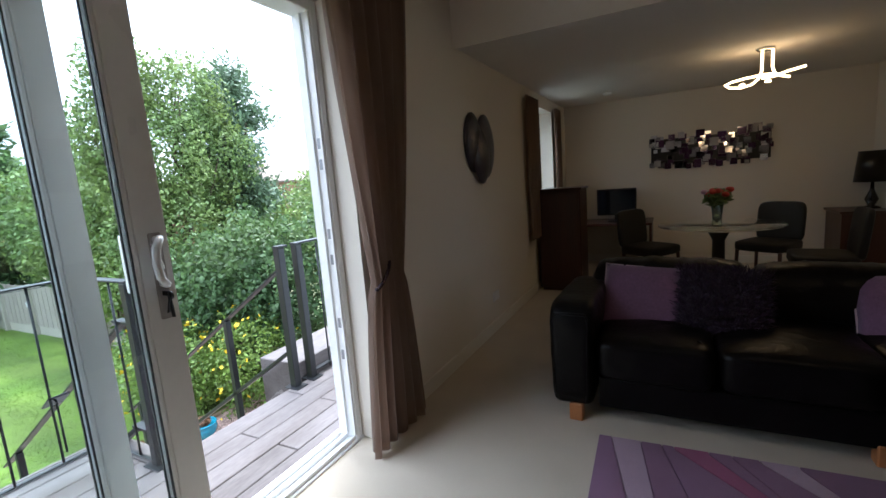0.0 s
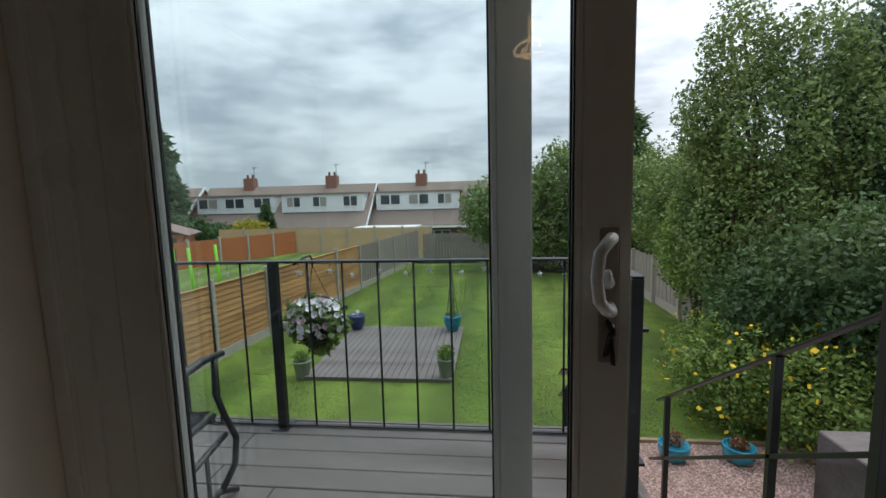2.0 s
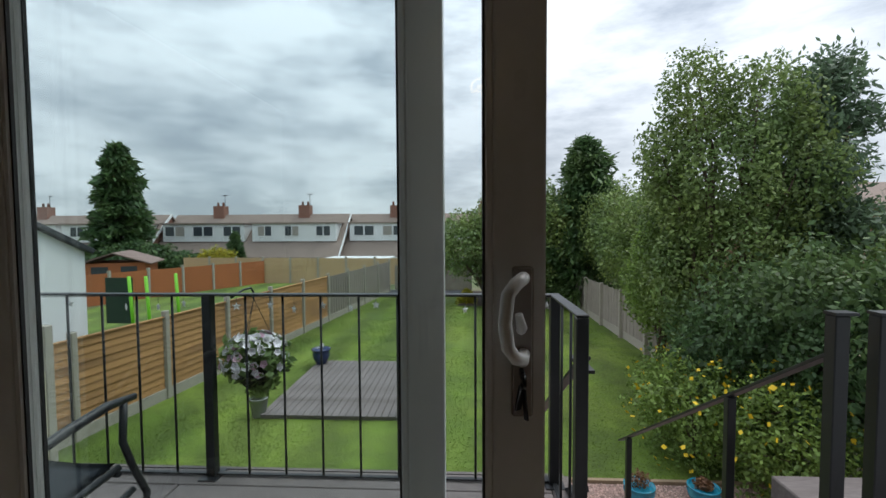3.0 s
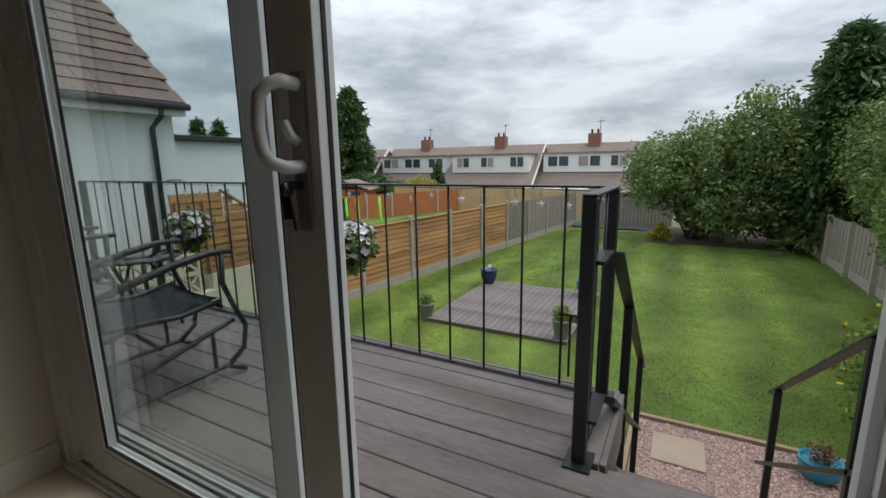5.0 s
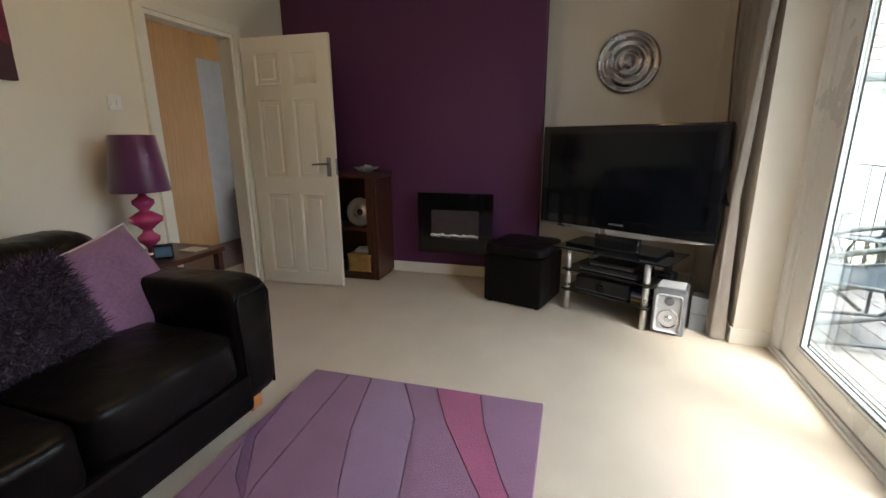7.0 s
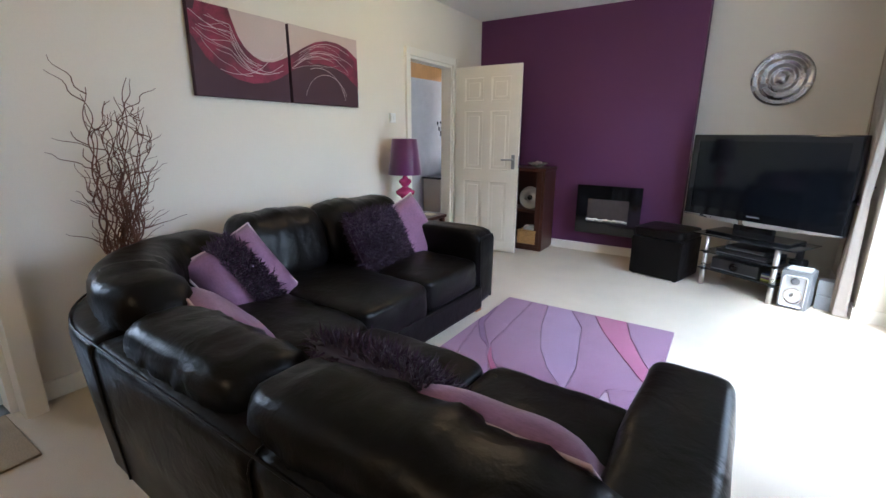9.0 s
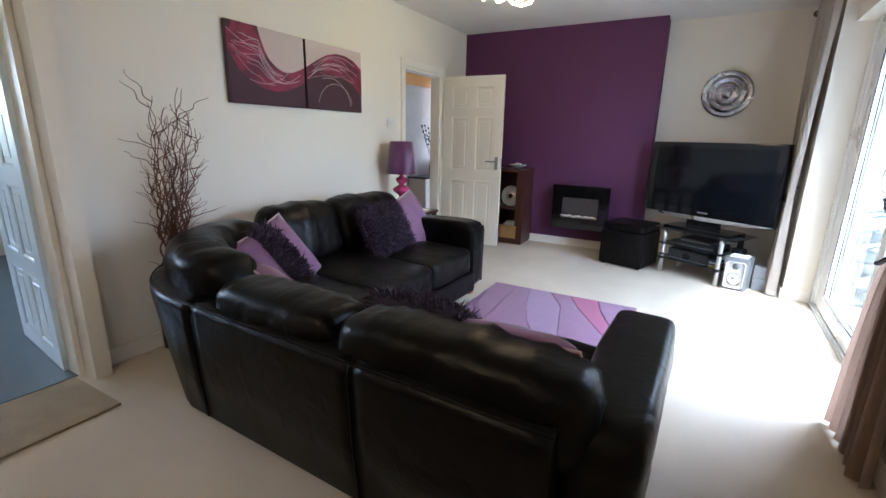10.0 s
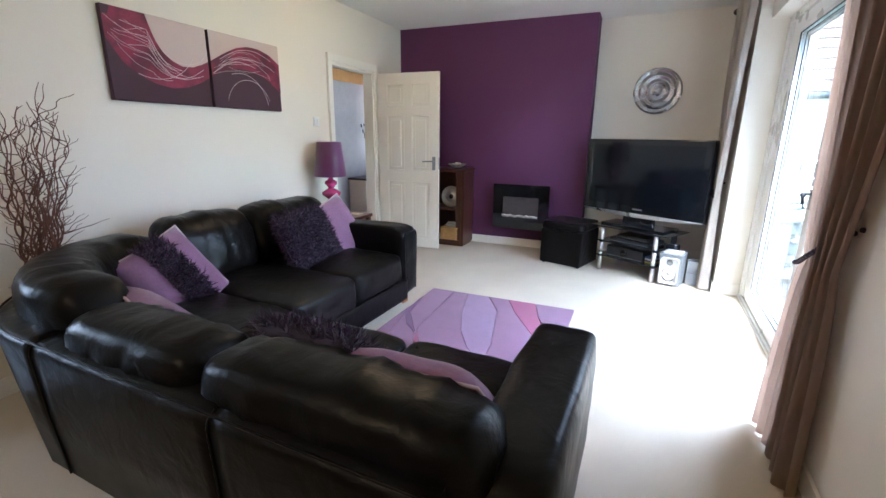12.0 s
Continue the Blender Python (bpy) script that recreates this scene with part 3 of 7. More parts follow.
# lock keeps on the far jamb
kp = bmesh.new()
for z in (0.45, 0.62, 0.95, 1.08, 1.42, 1.52):
    box(-1.24, -1.222, OPEN_Y1 - 0.044, OPEN_Y1 - 0.039, z, z + 0.05, bm=kp)
part("lock_keep", kp, SILVER, patio, "metal lock keeps")

# small window at the dining end
win = empty("window_1")
wf = bmesh.new()
for a in ((5.23, 5.29, 0.92, 2.10), (5.99, 6.05, 0.92, 2.10), (5.29, 5.99, 0.92, 0.98), (5.29, 5.99, 2.04, 2.10), (5.62, 5.66, 0.98, 2.04)):
    box(-1.33, -1.27, *a, 0.004, 1, wf)
part("window_frame", wf, UPVC, win)
part("window_sill", box(-1.27, -1.03, 5.20, 6.08, 0.895, 0.918, 0.005, 1), UPVC, win)
for a in ((5.29, 5.62), (5.66, 5.99)):
    pane_part(a[0], a[1], 0.98, 2.04, -1.30, win)
structure(win, "white framed window with net light beside the computer desk", "window")


# ---- garden and beyond ----
def sheet(x0, x1, y0, y1, z, nx, ny, rough=0.0, fall=None):
    bm = bmesh.new()
    vs = []
    for i in range(nx + 1):
        for j in range(ny + 1):
            x, y = x0 + (x1 - x0) * i / nx, y0 + (y1 - y0) * j / ny
            vs.append(bm.verts.new((x, y, (fall(x, y) if fall else z) + rough * noise.noise((x * 0.7, y * 0.7, 3)))))
    for i in range(nx):
        for j in range(ny):
            a = i * (ny + 1) + j
            bm.faces.new((vs[a], vs[a + ny + 1], vs[a + ny + 2], vs[a + 1]))
    return bm


def land(x, y):
    d = max(0.0, -x - 26)
    drop = -2.16 - min(d * 0.06, 4.0)
    far = max(0.0, math.hypot(x, y) - 300)
    return drop - min(10.0, far * 0.02) + min(62.0, max(0.0, far - 200) * 0.045) * (0.75 + 0.35 * noise.noise((x * 0.0011, y * 0.0011, 1)))


def ring_ground():
    """One sheet of ground whose rings widen towards the horizon."""
    bm = bmesh.new()
    rings = [0.0] + [6 * 1.16 ** k for k in range(42)]
    seg, prev = 96, None
    for r in rings:
        row = []
        for k in range(seg):
            x, y = -8 + r * math.cos(2 * math.pi * k / seg), r * math.sin(2 * math.pi * k / seg)
            row.append(bm.verts.new((x, y, land(x, y))))
        if prev:
            for k in range(seg):
                bm.faces.new((prev[k], prev[(k + 1) % seg], row[(k + 1) % seg], row[k])).smooth = True
        prev = row
    bmesh.ops.remove_doubles(bm, verts=bm.verts, dist=0.001)
    return bm


structure(part("ground", ring_ground(), FIELD), "gardens and low wooded hills reaching the horizon", "ground")


def fence_y(x):
    return -5.276 + (-8.53 - x) * 0.1318


lawn_bm = bmesh.new()
cols = 60
prev = None
for i in range(cols + 1):
    x = -2.3 - (24.0 - 2.3) * i / cols
    row = [lawn_bm.verts.new((x, fence_y(x) + (5.75 - fence_y(x)) * j / 30, LAWN_Z + 0.02 * noise.noise((x * 0.5, j * 0.4, 7)))) for j in range(31)]
    if prev:
        for j in range(30):
            lawn_bm.faces.new((prev[j], row[j], row[j + 1], prev[j + 1])).smooth = True
    prev = row
structure(part("lawn", lawn_bm, LAWN), "bright mown green lawn with faint mowing stripes", "lawn")


def grass_blades(name, count, seed):
    """Short blades over the whole lawn, thinning towards its far end."""
    rng = np.random.default_rng(seed)
    x = -4.6 - 17.5 * rng.random(count) ** 1.5
    low = np.array([fence_y(a) for a in np.linspace(-24, -2.3, 100)])
    lo = np.interp(x, np.linspace(-24, -2.3, 100), low) + 0.08
    y = lo + (5.5 - lo) * rng.random(count)
    h = rng.uniform(0.004, 0.017, count)
    a = rng.uniform(0, 6.283, count)
    w = 0.003 + 0.0004 * np.abs(x)
    lean_x, lean_y = rng.normal(0, 0.020, count), rng.normal(0, 0.020, count)
    z = np.full(count, LAWN_Z)
    v = np.stack([np.stack([x - w * np.cos(a), y - w * np.sin(a), z], 1), np.stack([x + w * np.cos(a), y + w * np.sin(a), z], 1), np.stack([x + lean_x, y + lean_y, z + 0.004 + h], 1)], 1)
    return tagged(raw(name, v.reshape(-1, 3), np.arange(count * 3).reshape(-1, 3), GRASS), "short green grass blades on the lawn", "grass", "", "stuff")


GRASS = mat("grass_blade", (0.118, 0.178, 0.022), 0.8, stripes=0.17, vary=0.30, scale=2.4, fine=16, bump=0, island=0.14, spec=0.2, translucent=0.4)
grass_blades("grass", 150000, 3)

# deck pad on the lawn
PAD = (-11.30, -8.02, -2.88, 0.0)
pad = empty("garden_deck", 0, 0, 0, label="low grey square garden deck on the lawn", category="decking")
part("fascia", boxes((PAD[0] + 0.02, PAD[1] - 0.02, PAD[2] + 0.02, PAD[3] - 0.02, LAWN_Z - 0.02, LAWN_Z + 0.05)), DECK, pad)
n_pad = 22
pw = (PAD[3] - PAD[2]) / n_pad
pad_me = None
for i in range(n_pad):
    y0 = PAD[2] + i * pw
    if pad_me is None:
        pad_board = part("board", box(PAD[0], PAD[1], 0.004, pw - 0.004, LAWN_Z + 0.05, LAWN_Z + 0.08, 0.003, 1), DECK, pad)
        pad_board.location = (0, y0, 0)
        pad_me = pad_board.data
    else:
        o = new("board", pad_me)
        o.parent, o.location = pad, (0, y0, 0)

# raised deck outside the door
deck = empty("deck", 0, 0, 0)
structure(deck, "weathered grey timber balcony deck with dark joints", "decking")
bw, gap, seed = 0.152, 0.005, random.Random(4)
joists = boxes((-2.70, WX_OUT - 0.035, -3.45, 1.30, DECK_Z - 0.20, DECK_Z - 0.034), (-2.14, WX_OUT - 0.035, 1.30, 4.2, DECK_Z - 0.20, DECK_Z - 0.034))
part("joists", joists, mat("dark_deck_joist", (0.05, 0.045, 0.04), 0.9), deck)
x = WX_OUT - 0.04
k = 0
while x - bw > -2.74:
    segs = [(-3.45, -1.15 + 0.5 * (k % 2)), (-1.15 + 0.5 * (k % 2), 1.31)] if x - bw < -2.15 else [(-3.45, -0.9 + 0.6 * (k % 3)), (-0.9 + 0.6 * (k % 3), 2.2 - 0.5 * (k % 2)), (2.2 - 0.5 * (k % 2), 4.2)]
    for y0, y1 in segs:
        o = part("board", box(x - bw + gap / 2, x - gap / 2, y0 + 0.003, y1 - 0.003, DECK_Z - 0.032, DECK_Z + seed.uniform(-0.0015, 0.0015), 0.004, 1), DECK, deck)
    x -= bw
    k += 1
part("edge_board", box(-2.74, -2.15, 1.312, 1.40, DECK_Z - 0.032, DECK_Z + 0.003, 0.004, 1), DECK, deck)
part("fascia", boxes((-2.765, -2.742, -3.45, 1.40, DECK_Z - 0.26, DECK_Z - 0.004), (-2.742, -2.16, 1.402, 1.424, DECK_Z - 0.26, DECK_Z - 0.004), (-2.19, -2.16, 1.43, 4.2, DECK_Z - 0.26, DECK_Z - 0.036)), DECK, deck)
for px, py in ((-2.6, -3.2), (-2.6, -1.0), (-2.6, 1.2), (-2.1, 3.9)):
    part("deck_post", box(px - 0.05, px + 0.05, py - 0.05, py + 0.05, LAWN_Z - 0.1, DECK_Z - 0.20, 0.004, 1), DECK, deck)
# low box step at the far end of the deck
tagged(part("planter_box", box(-2.56, -2.17, 2.36, 3.3, DECK_Z - 0.25, DECK_Z + 0.13, 0.006, 1), DECK), "low weathered timber box at the deck edge", "box")

# steps down to the garden
stairs = empty("garden_steps", 0, 0, 0)
structure(stairs, "weathered timber garden steps going down from the deck", "stairs")
n_st = 11
rise = (DECK_Z - LAWN_Z) / n_st
for i in range(1, n_st):
    x1 = -2.17 - (i - 1) * 0.245
    part("tread", box(x1 - 0.265, x1, 1.44, 2.24, DECK_Z - i * rise - 0.035, DECK_Z - i * rise, 0.005, 1), DECK, stairs)
for yy in (1.425, 2.245):
    b = bar((-2.17, yy, DECK_Z - 0.12), (-4.75, yy, LAWN_Z + 0.02), 0.03, 0.22)
    part("stringer", b, DECK, stairs)


# railings
def rail_post(parent, x, y, top, bottom=DECK_Z, w=0.05, foot=True, label=""):
    part("post", box(x - w / 2, x + w / 2, y - w / 2, y + w / 2, bottom, top, 0.004, 1), RAIL, parent)
    if foot:
        part("foot_plate", box(x - 0.065, x + 0.065, y - 0.05, y + 0.05, bottom, bottom + 0.008, 0.002, 1), RAIL, parent)


RAIL_X, RAIL_T = -2.665, 0.955
railing = empty("balcony_railing")
structure(railing, "black steel balcony railing with thin upright bars", "railing")
part("top_rail", box(RAIL_X - 0.025, RAIL_X + 0.025, -3.42, 1.355, RAIL_T - 0.012, RAIL_T, 0.003, 1), RAIL, railing)
part("bottom_rail", box(RAIL_X - 0.012, RAIL_X + 0.012, -3.40, 1.33, DECK_Z + 0.010, DECK_Z + 0.018, 0.002, 1), RAIL, railing)
part("top_rail", box(RAIL_X + 0.025, -2.115, 1.305, 1.355, RAIL_T - 0.012, RAIL_T, 0.003, 1), RAIL, railing)
part("bottom_rail", box(RAIL_X + 0.025, -2.16, 1.318, 1.342, DECK_Z + 0.010, DECK_Z + 0.018, 0.003, 1), RAIL, railing)
for yy in (-3.40, -2.30, -0.515, 1.33):
    rail_post(railing, RAIL_X, yy, RAIL_T - 0.012)
rail_post(railing, -2.14, 1.33, RAIL_T - 0.012)
baluster = None
spots = [(RAIL_X, -3.40 + 0.22 * i) for i in range(1, 5)] + [(RAIL_X, -2.30 + 0.198 * i) for i in range(1, 9)] + [(RAIL_X, -0.515 + 0.205 * i) for i in range(1, 9)] + [(-2.31, 1.33), (-2.49, 1.33)]
for bx, by in spots:
    if baluster is None:
        baluster = part("baluster", tube([(0, 0, DECK_Z + 0.012), (0, 0, RAIL_T - 0.012)], 0.0065, 8), RAIL, railing)
        baluster.location = (bx, by, 0)
    else:
        o = new("baluster", baluster.data)
        o.parent, o.location = railing, (bx, by, 0)


def stair_rail(name, y, x0, z0, x1, z1, posts, label):
    r = empty(name)
    structure(r, label, "handrail")
    part("handrail", bar((x0, y, z0), (x1, y, z1), 0.05, 0.014), RAIL, r)
    part("mid_rail", bar((x0, y, z0 - 0.60), (x1 - 0.15, y, z1 - 0.69), 0.045, 0.026), RAIL, r)
    sl = (z1 - z0) / (x1 - x0)
    for px in posts:
        zt = z0 + sl * (px - x0)
        rail_post(r, px, y, zt - 0.005, zt - 1.02, 0.045, False)
    return r


left_rail = stair_rail("stair_handrail", 1.40, -2.34, 0.72, -4.55, -0.70, (-2.95, -4.25), "black steel stair handrail bolted to the corner post")
part("bracket", boxes((-2.36, -2.14, 1.335, 1.385, 0.712, 0.726), (-2.36, -2.14, 1.335, 1.385, 0.112, 0.126)), RAIL, left_rail)
right_rail = stair_rail("stair_handrail", 2.30, -2.11, 0.825, -4.45, -0.675, (-2.80, -4.25), "black steel stair handrail descending to the gravel")
upper = empty("balcony_railing")
structure(upper, "black steel railing continuing past the steps", "railing")
for px, py in ((-2.11, 2.28), (-2.11, 2.44)):
    rail_post(upper, px, py, RAIL_T + 0.005, w=0.055)
part("top_rail", boxes((-2.14, -2.08, 2.25, 2.335, RAIL_T + 0.006, RAIL_T + 0.018), (-2.14, -2.08, 2.41, 4.15, RAIL_T + 0.006, RAIL_T + 0.018)), RAIL, upper)
part("bottom_rail", boxes((-2.13, -2.09, 2.47, 4.15, DECK_Z + 0.04, DECK_Z + 0.052)), RAIL, upper)
for i in range(1, 8):
    o = new("baluster", baluster.data)
    o.parent, o.location = upper, (-2.11, 2.44 + 0.2 * i, 0)


# ---- planting ----
def leaves(blobs, count, size, seed, shell=0.45, long=1.5, flat=0.0, clump=0):
    """Small leaves scattered in uneven ellipsoids (x, y, z, rx, ry, rz); each a folded quad."""
    rng = np.random.default_rng(seed)
    blobs = np.array(blobs, float)
    vol = blobs[:, 3] * blobs[:, 4] * blobs[:, 5]
    which = rng.choice(len(blobs), count, p=vol ** 0.75 / np.sum(vol ** 0.75))
    d = rng.normal(size=(count, 3))
    d /= np.linalg.norm(d, axis=1, keepdims=True)
    bump = 1 + 0.20 * np.sin(d[:, 0] * 7 + which * 2.1) * np.sin(d[:, 1] * 6 + which) + 0.14 * np.sin(d[:, 2] * 11 + which * 1.3) * np.sin(d[:, 0] * 13)
    r = (shell + (1 - shell) * rng.random(count) ** 0.6) * bump
    c = blobs[which, :3] + d * blobs[which, 3:] * r[:, None]
    if clump:
        centres = c[rng.integers(0, count, clump)]
        c = centres[rng.integers(0, clump, count)] + rng.normal(size=(count, 3)) * size * 2.6
    a = rng.normal(size=(count, 3))
    a[:, 2] -= flat * np.abs(a[:, 2])
    a /= np.linalg.norm(a, axis=1, keepdims=True)
    up = d * 0.6 + rng.normal(size=(count, 3)) * 0.7 + np.array([0, 0, 0.5])
    b = np.cross(a, up)
    b /= np.linalg.norm(b, axis=1, keepdims=True) + 1e-9
    s = size * rng.uniform(0.6, 1.35, count)[:, None]
    v = np.stack([c - a * s * long * 0.5, c + b * s * 0.42, c + a * s * long * 0.5, c - b * s * 0.42], 1)
    return v.reshape(-1, 3), np.arange(count * 4).reshape(-1, 4)


def limbs(base, tips, r0, seed, bm=None):
    rng = random.Random(seed)
    bm = bm or bmesh.new()
    for t in tips:
        b0, t0 = Vector(base), Vector(t)
        pts = []
        for i in range(7):
            u = i / 6
            p = b0.lerp(t0, u)
            p += Vector((rng.uniform(-1, 1), rng.uniform(-1, 1), 0)) * 0.10 * (t0 - b0).length * u * (1 - u)
            p.z += 0.25 * (t0 - b0).length * u * (1 - u)
            pts.append(p)
        tube(pts, [r0 * (1 - 0.85 * i / 6) for i in range(7)], 6, bm)
    return bm


def tree(name, base, blobs, count, size, leaf, label, seed, trunk_r=0.1, category="tree", **kw):
    t = empty(name, *base, label=label, category=category)
    rel = [(b[0] - base[0], b[1] - base[1], b[2] - base[2], *b[3:]) for b in blobs]
    tips = [(b[0], b[1], b[2] + b[5] * 0.5) for b in rel] + [(b[0] + b[3] * 0.5, b[1] - b[4] * 0.4, b[2]) for b in rel] + [(b[0] - b[3] * 0.5, b[1] + b[4] * 0.4, b[2]) for b in rel]
    part("trunk", limbs((0, 0, -0.05), tips, trunk_r, seed), BARK, t)
    v, f = leaves(rel, count, size, seed, **kw)
    raw("crown", v, f, leaf, t)
    return t


def conifer(name, x, y, z, h, r, count, size, leaf, label, seed):
    t = empty(name, x, y, z, label=label, category="tree")
    part("trunk", tube([(0, 0, -0.1), (0.05, 0, h * 0.5), (0, 0, h * 0.96)], [r * 0.07, r * 0.05, 0.02], 7), BARK, t)
    rng = np.random.default_rng(seed)
    n = 240
    lu = rng.random(n) ** 0.8
    la = rng.uniform(0, 6.283, n)
    lr = r * (1 - lu) ** 0.55 * rng.uniform(0.45, 1.0, n) * (0.86 + 0.14 * np.sin(lu * 45))
    pick = rng.integers(0, n, count)
    ang, u = la[pick], lu[pick]
    out = np.stack([np.cos(ang), np.sin(ang), -0.35 * np.ones(count)], 1)
    along = rng.uniform(-0.30, 0.16, count)[:, None] * r * (1.1 - u)[:, None]
    c = np.stack([lr[pick] * np.cos(ang), lr[pick] * np.sin(ang), h * (0.05 + 0.93 * u)], 1) + out * along + rng.normal(size=(count, 3)) * r * 0.085 * np.array([1, 1, 0.9])
    a = np.stack([np.cos(ang), np.sin(ang), rng.normal(-0.1, 0.5, count)], 1) + rng.normal(0, 0.3, (count, 3))
    b = np.cross(a, rng.normal(size=(count, 3)))
    b /= np.linalg.norm(b, axis=1, keepdims=True)
    s = size * rng.uniform(0.6, 1.4, count)[:, None]
    v = np.stack([c - a * s, c + b * s * 0.4, c + a * s, c - b * s * 0.4], 1).reshape(-1, 3)
    raw("crown", v, np.arange(count * 4).reshape(-1, 4), leaf, t)
    return t


G = LAWN_Z
tree("birch_tree", (-9.4, 6.0, G), [(-9.3, 5.9, 0.3, 1.7, 1.5, 1.7), (-9.2, 5.7, 2.2, 1.3, 1.2, 1.35), (-9.4, 5.4, 3.85, 0.65, 0.72, 0.95), (-9.7, 5.0, 2.7, 0.7, 0.6, 0.9), (-9.0, 6.4, 3.5, 0.85, 0.85, 0.95), (-10.2, 5.4, 1.4, 0.9, 0.7, 1.2), (-8.8, 6.9, 2.2, 0.9, 0.8, 1.1), (-9.2, 7.6, 0.9, 1.0, 1.0, 1.0)],
     52000, 0.060, LEAF_MID, "tall leafy garden tree with small grey-green leaves", 11, 0.09)
tree("pine_tree", (-9.3, 7.7, G), [(-9.3, 7.9, 4.3, 0.25, 0.25, 0.30), (-9.2, 7.6, 3.85, 0.5, 0.5, 0.28), (-9.3, 8.2, 3.30, 0.6, 0.55, 0.22), (-9.3, 7.3, 3.2, 0.6, 0.5, 0.25), (-9.2, 7.9, 2.55, 0.6, 0.45, 0.22), (-9.3, 7.4, 2.2, 0.8, 0.6, 0.3), (-9.1, 7.6, 1.3, 1.0, 0.8, 0.5)],
     12000, 0.070, LEAF_BLUE, "blue-green pine with open tiers of needles", 12, 0.12, long=2.4, clump=420)
tree("laurel_shrub", (-7.4, 5.3, G), [(-7.5, 5.3, -0.7, 1.3, 1.1, 1.3), (-6.6, 5.6, -0.2, 1.2, 1.0, 1.3), (-5.6, 5.9, -0.4, 1.2, 1.0, 1.4)], 24000, 0.065, LEAF_DARK, "dense dark green shrub beside the steps", 13, 0.05, "shrub")
tree("hazel_shrub", (-5.0, 6.8, G), [(-5.2, 6.9, 0.3, 1.3, 1.2, 1.3), (-3.8, 6.4, 0.0, 1.2, 1.0, 1.3), (-6.3, 8.0, 0.6, 1.3, 1.2, 1.2), (-8.6, 9.2, 0.7, 1.0, 1.0, 1.0), (-8.6, 9.9, 1.1, 0.8, 0.7, 0.9)], 26000, 0.07, LEAF_MID, "leafy green shrub behind the railing", 14, 0.05, "shrub")
tree("light_shrub", (-10.6, 5.4, G), [(-10.6, 5.3, 0.1, 1.0, 0.8, 1.2), (-11.6, 5.6, -0.3, 1.0, 0.7, 1.0), (-10.2, 5.2, 0.9, 0.7, 0.6, 0.7)], 12000, 0.060, LEAF_LIGHT, "pale green leafy shrub leaning over the fence", 15, 0.05, "shrub")
hyp = tree("flowering_shrub", (-7.0, 4.3, G), [(-7.0, 4.2, -1.45, 1.0, 0.8, 0.75), (-8.1, 4.6, -1.5, 1.0, 0.75, 0.7), (-6.0, 4.9, -1.4, 1.0, 0.8, 0.8)], 20000, 0.045, LEAF_LIGHT, "low spreading shrub dotted with yellow flowers", 16, 0.03, "shrub")
v, f = leaves([(0, -0.1, 0.70, 1.02, 0.82, 0.78), (-1.1, 0.3, 0.65, 1.02, 0.77, 0.73), (1.0, 0.6, 0.75, 1.02, 0.82, 0.82)], 340, 0.075, 17, shell=0.99, long=1.0)
raw("flowers", v, f, FLOWER_YELLOW, hyp, "yellow flowers")["kind"] = "stuff"
# trees at the foot of the garden
tree("round_tree", (-21.0, 2.0, G), [(-21.0, 0.7, 0.5, 1.9, 1.4, 1.5), (-21.5, 2.3, 1.0, 2.0, 1.5, 1.7), (-20.6, 3.9, 1.7, 1.8, 1.3, 1.9), (-20.2, 5.0, 1.2, 1.6, 1.2, 1.8), (-20.4, 3.2, -0.6, 1.6, 1.8, 1.3), (-20.6, 7.3, 1.2, 1.5, 1.2, 1.9)], 34000, 0.11, LEAF_MID, "rounded leafy trees at the foot of the lawn", 21, 0.14)
tree("laurel_shrub", (-20.6, 5.2, G), [(-20.8, 5.0, -0.9, 1.3, 1.0, 1.1), (-22.0, 2.6, -1.0, 1.4, 1.3, 0.9)], 8000, 0.11, LEAF_DARK, "dark green undergrowth at the garden foot", 22, 0.06, "shrub")
conifer("cypress_tree", -19.8, 6.1, G, 7.1, 2.3, 28000, 0.13, LEAF_DARK, "tall dark drooping cypress beyond the fence", 23)
tree("ash_tree", (-16.0, 7.4, G), [(-16.0, 6.8, 0.8, 1.8, 1.4, 1.9), (-14.0, 6.6, 0.6, 1.6, 1.3, 1.8), (-12.8, 6.6, 1.4, 1.2, 1.1, 1.4), (-17.8, 6.6, 1.2, 1.3, 1.2, 1.7)], 30000, 0.09, LEAF_MID, "leafy tree overhanging the garden fence", 24, 0.1)
conifer("spruce_tree", -38.5, -30.2, -3.0, 11.8, 2.9, 20000, 0.30, LEAF_DARK, "tall dark green conifer among the gardens", 31)
tree("garden_trees", (-37.5, -29.0, -3.0), [(-37.5, -28.0, -1.2, 2.6, 3.2, 1.5), (-38.5, -24.5, -1.7, 1.8, 2.0, 1.1), (-37.0, -32.5, -1.6, 2.0, 2.2, 1.3)], 12000, 0.20, LEAF_DARK, "mixed green garden trees under the conifer", 32, 0.15)
tree("golden_shrub", (-30.5, -16.8, -2.4), [(-30.5, -16.6, -1.0, 1.2, 1.3, 1.0), (-30.2, -17.8, -1.4, 0.9, 1.0, 0.8)], 7000, 0.13, LEAF_GOLD, "bright golden yellow garden shrub", 33, 0.06, "shrub")
conifer("fir_tree", -41.0, -21.0, -3.2, 4.2, 1.2, 5000, 0.16, LEAF_DARK, "small dark fir in front of the houses", 34)
conifer("bay_shrub", -20.3, 0.9, G, 0.6, 0.55, 1500, 0.07, LEAF_GOLD, "small golden conifer at the end of the lawn", 35)

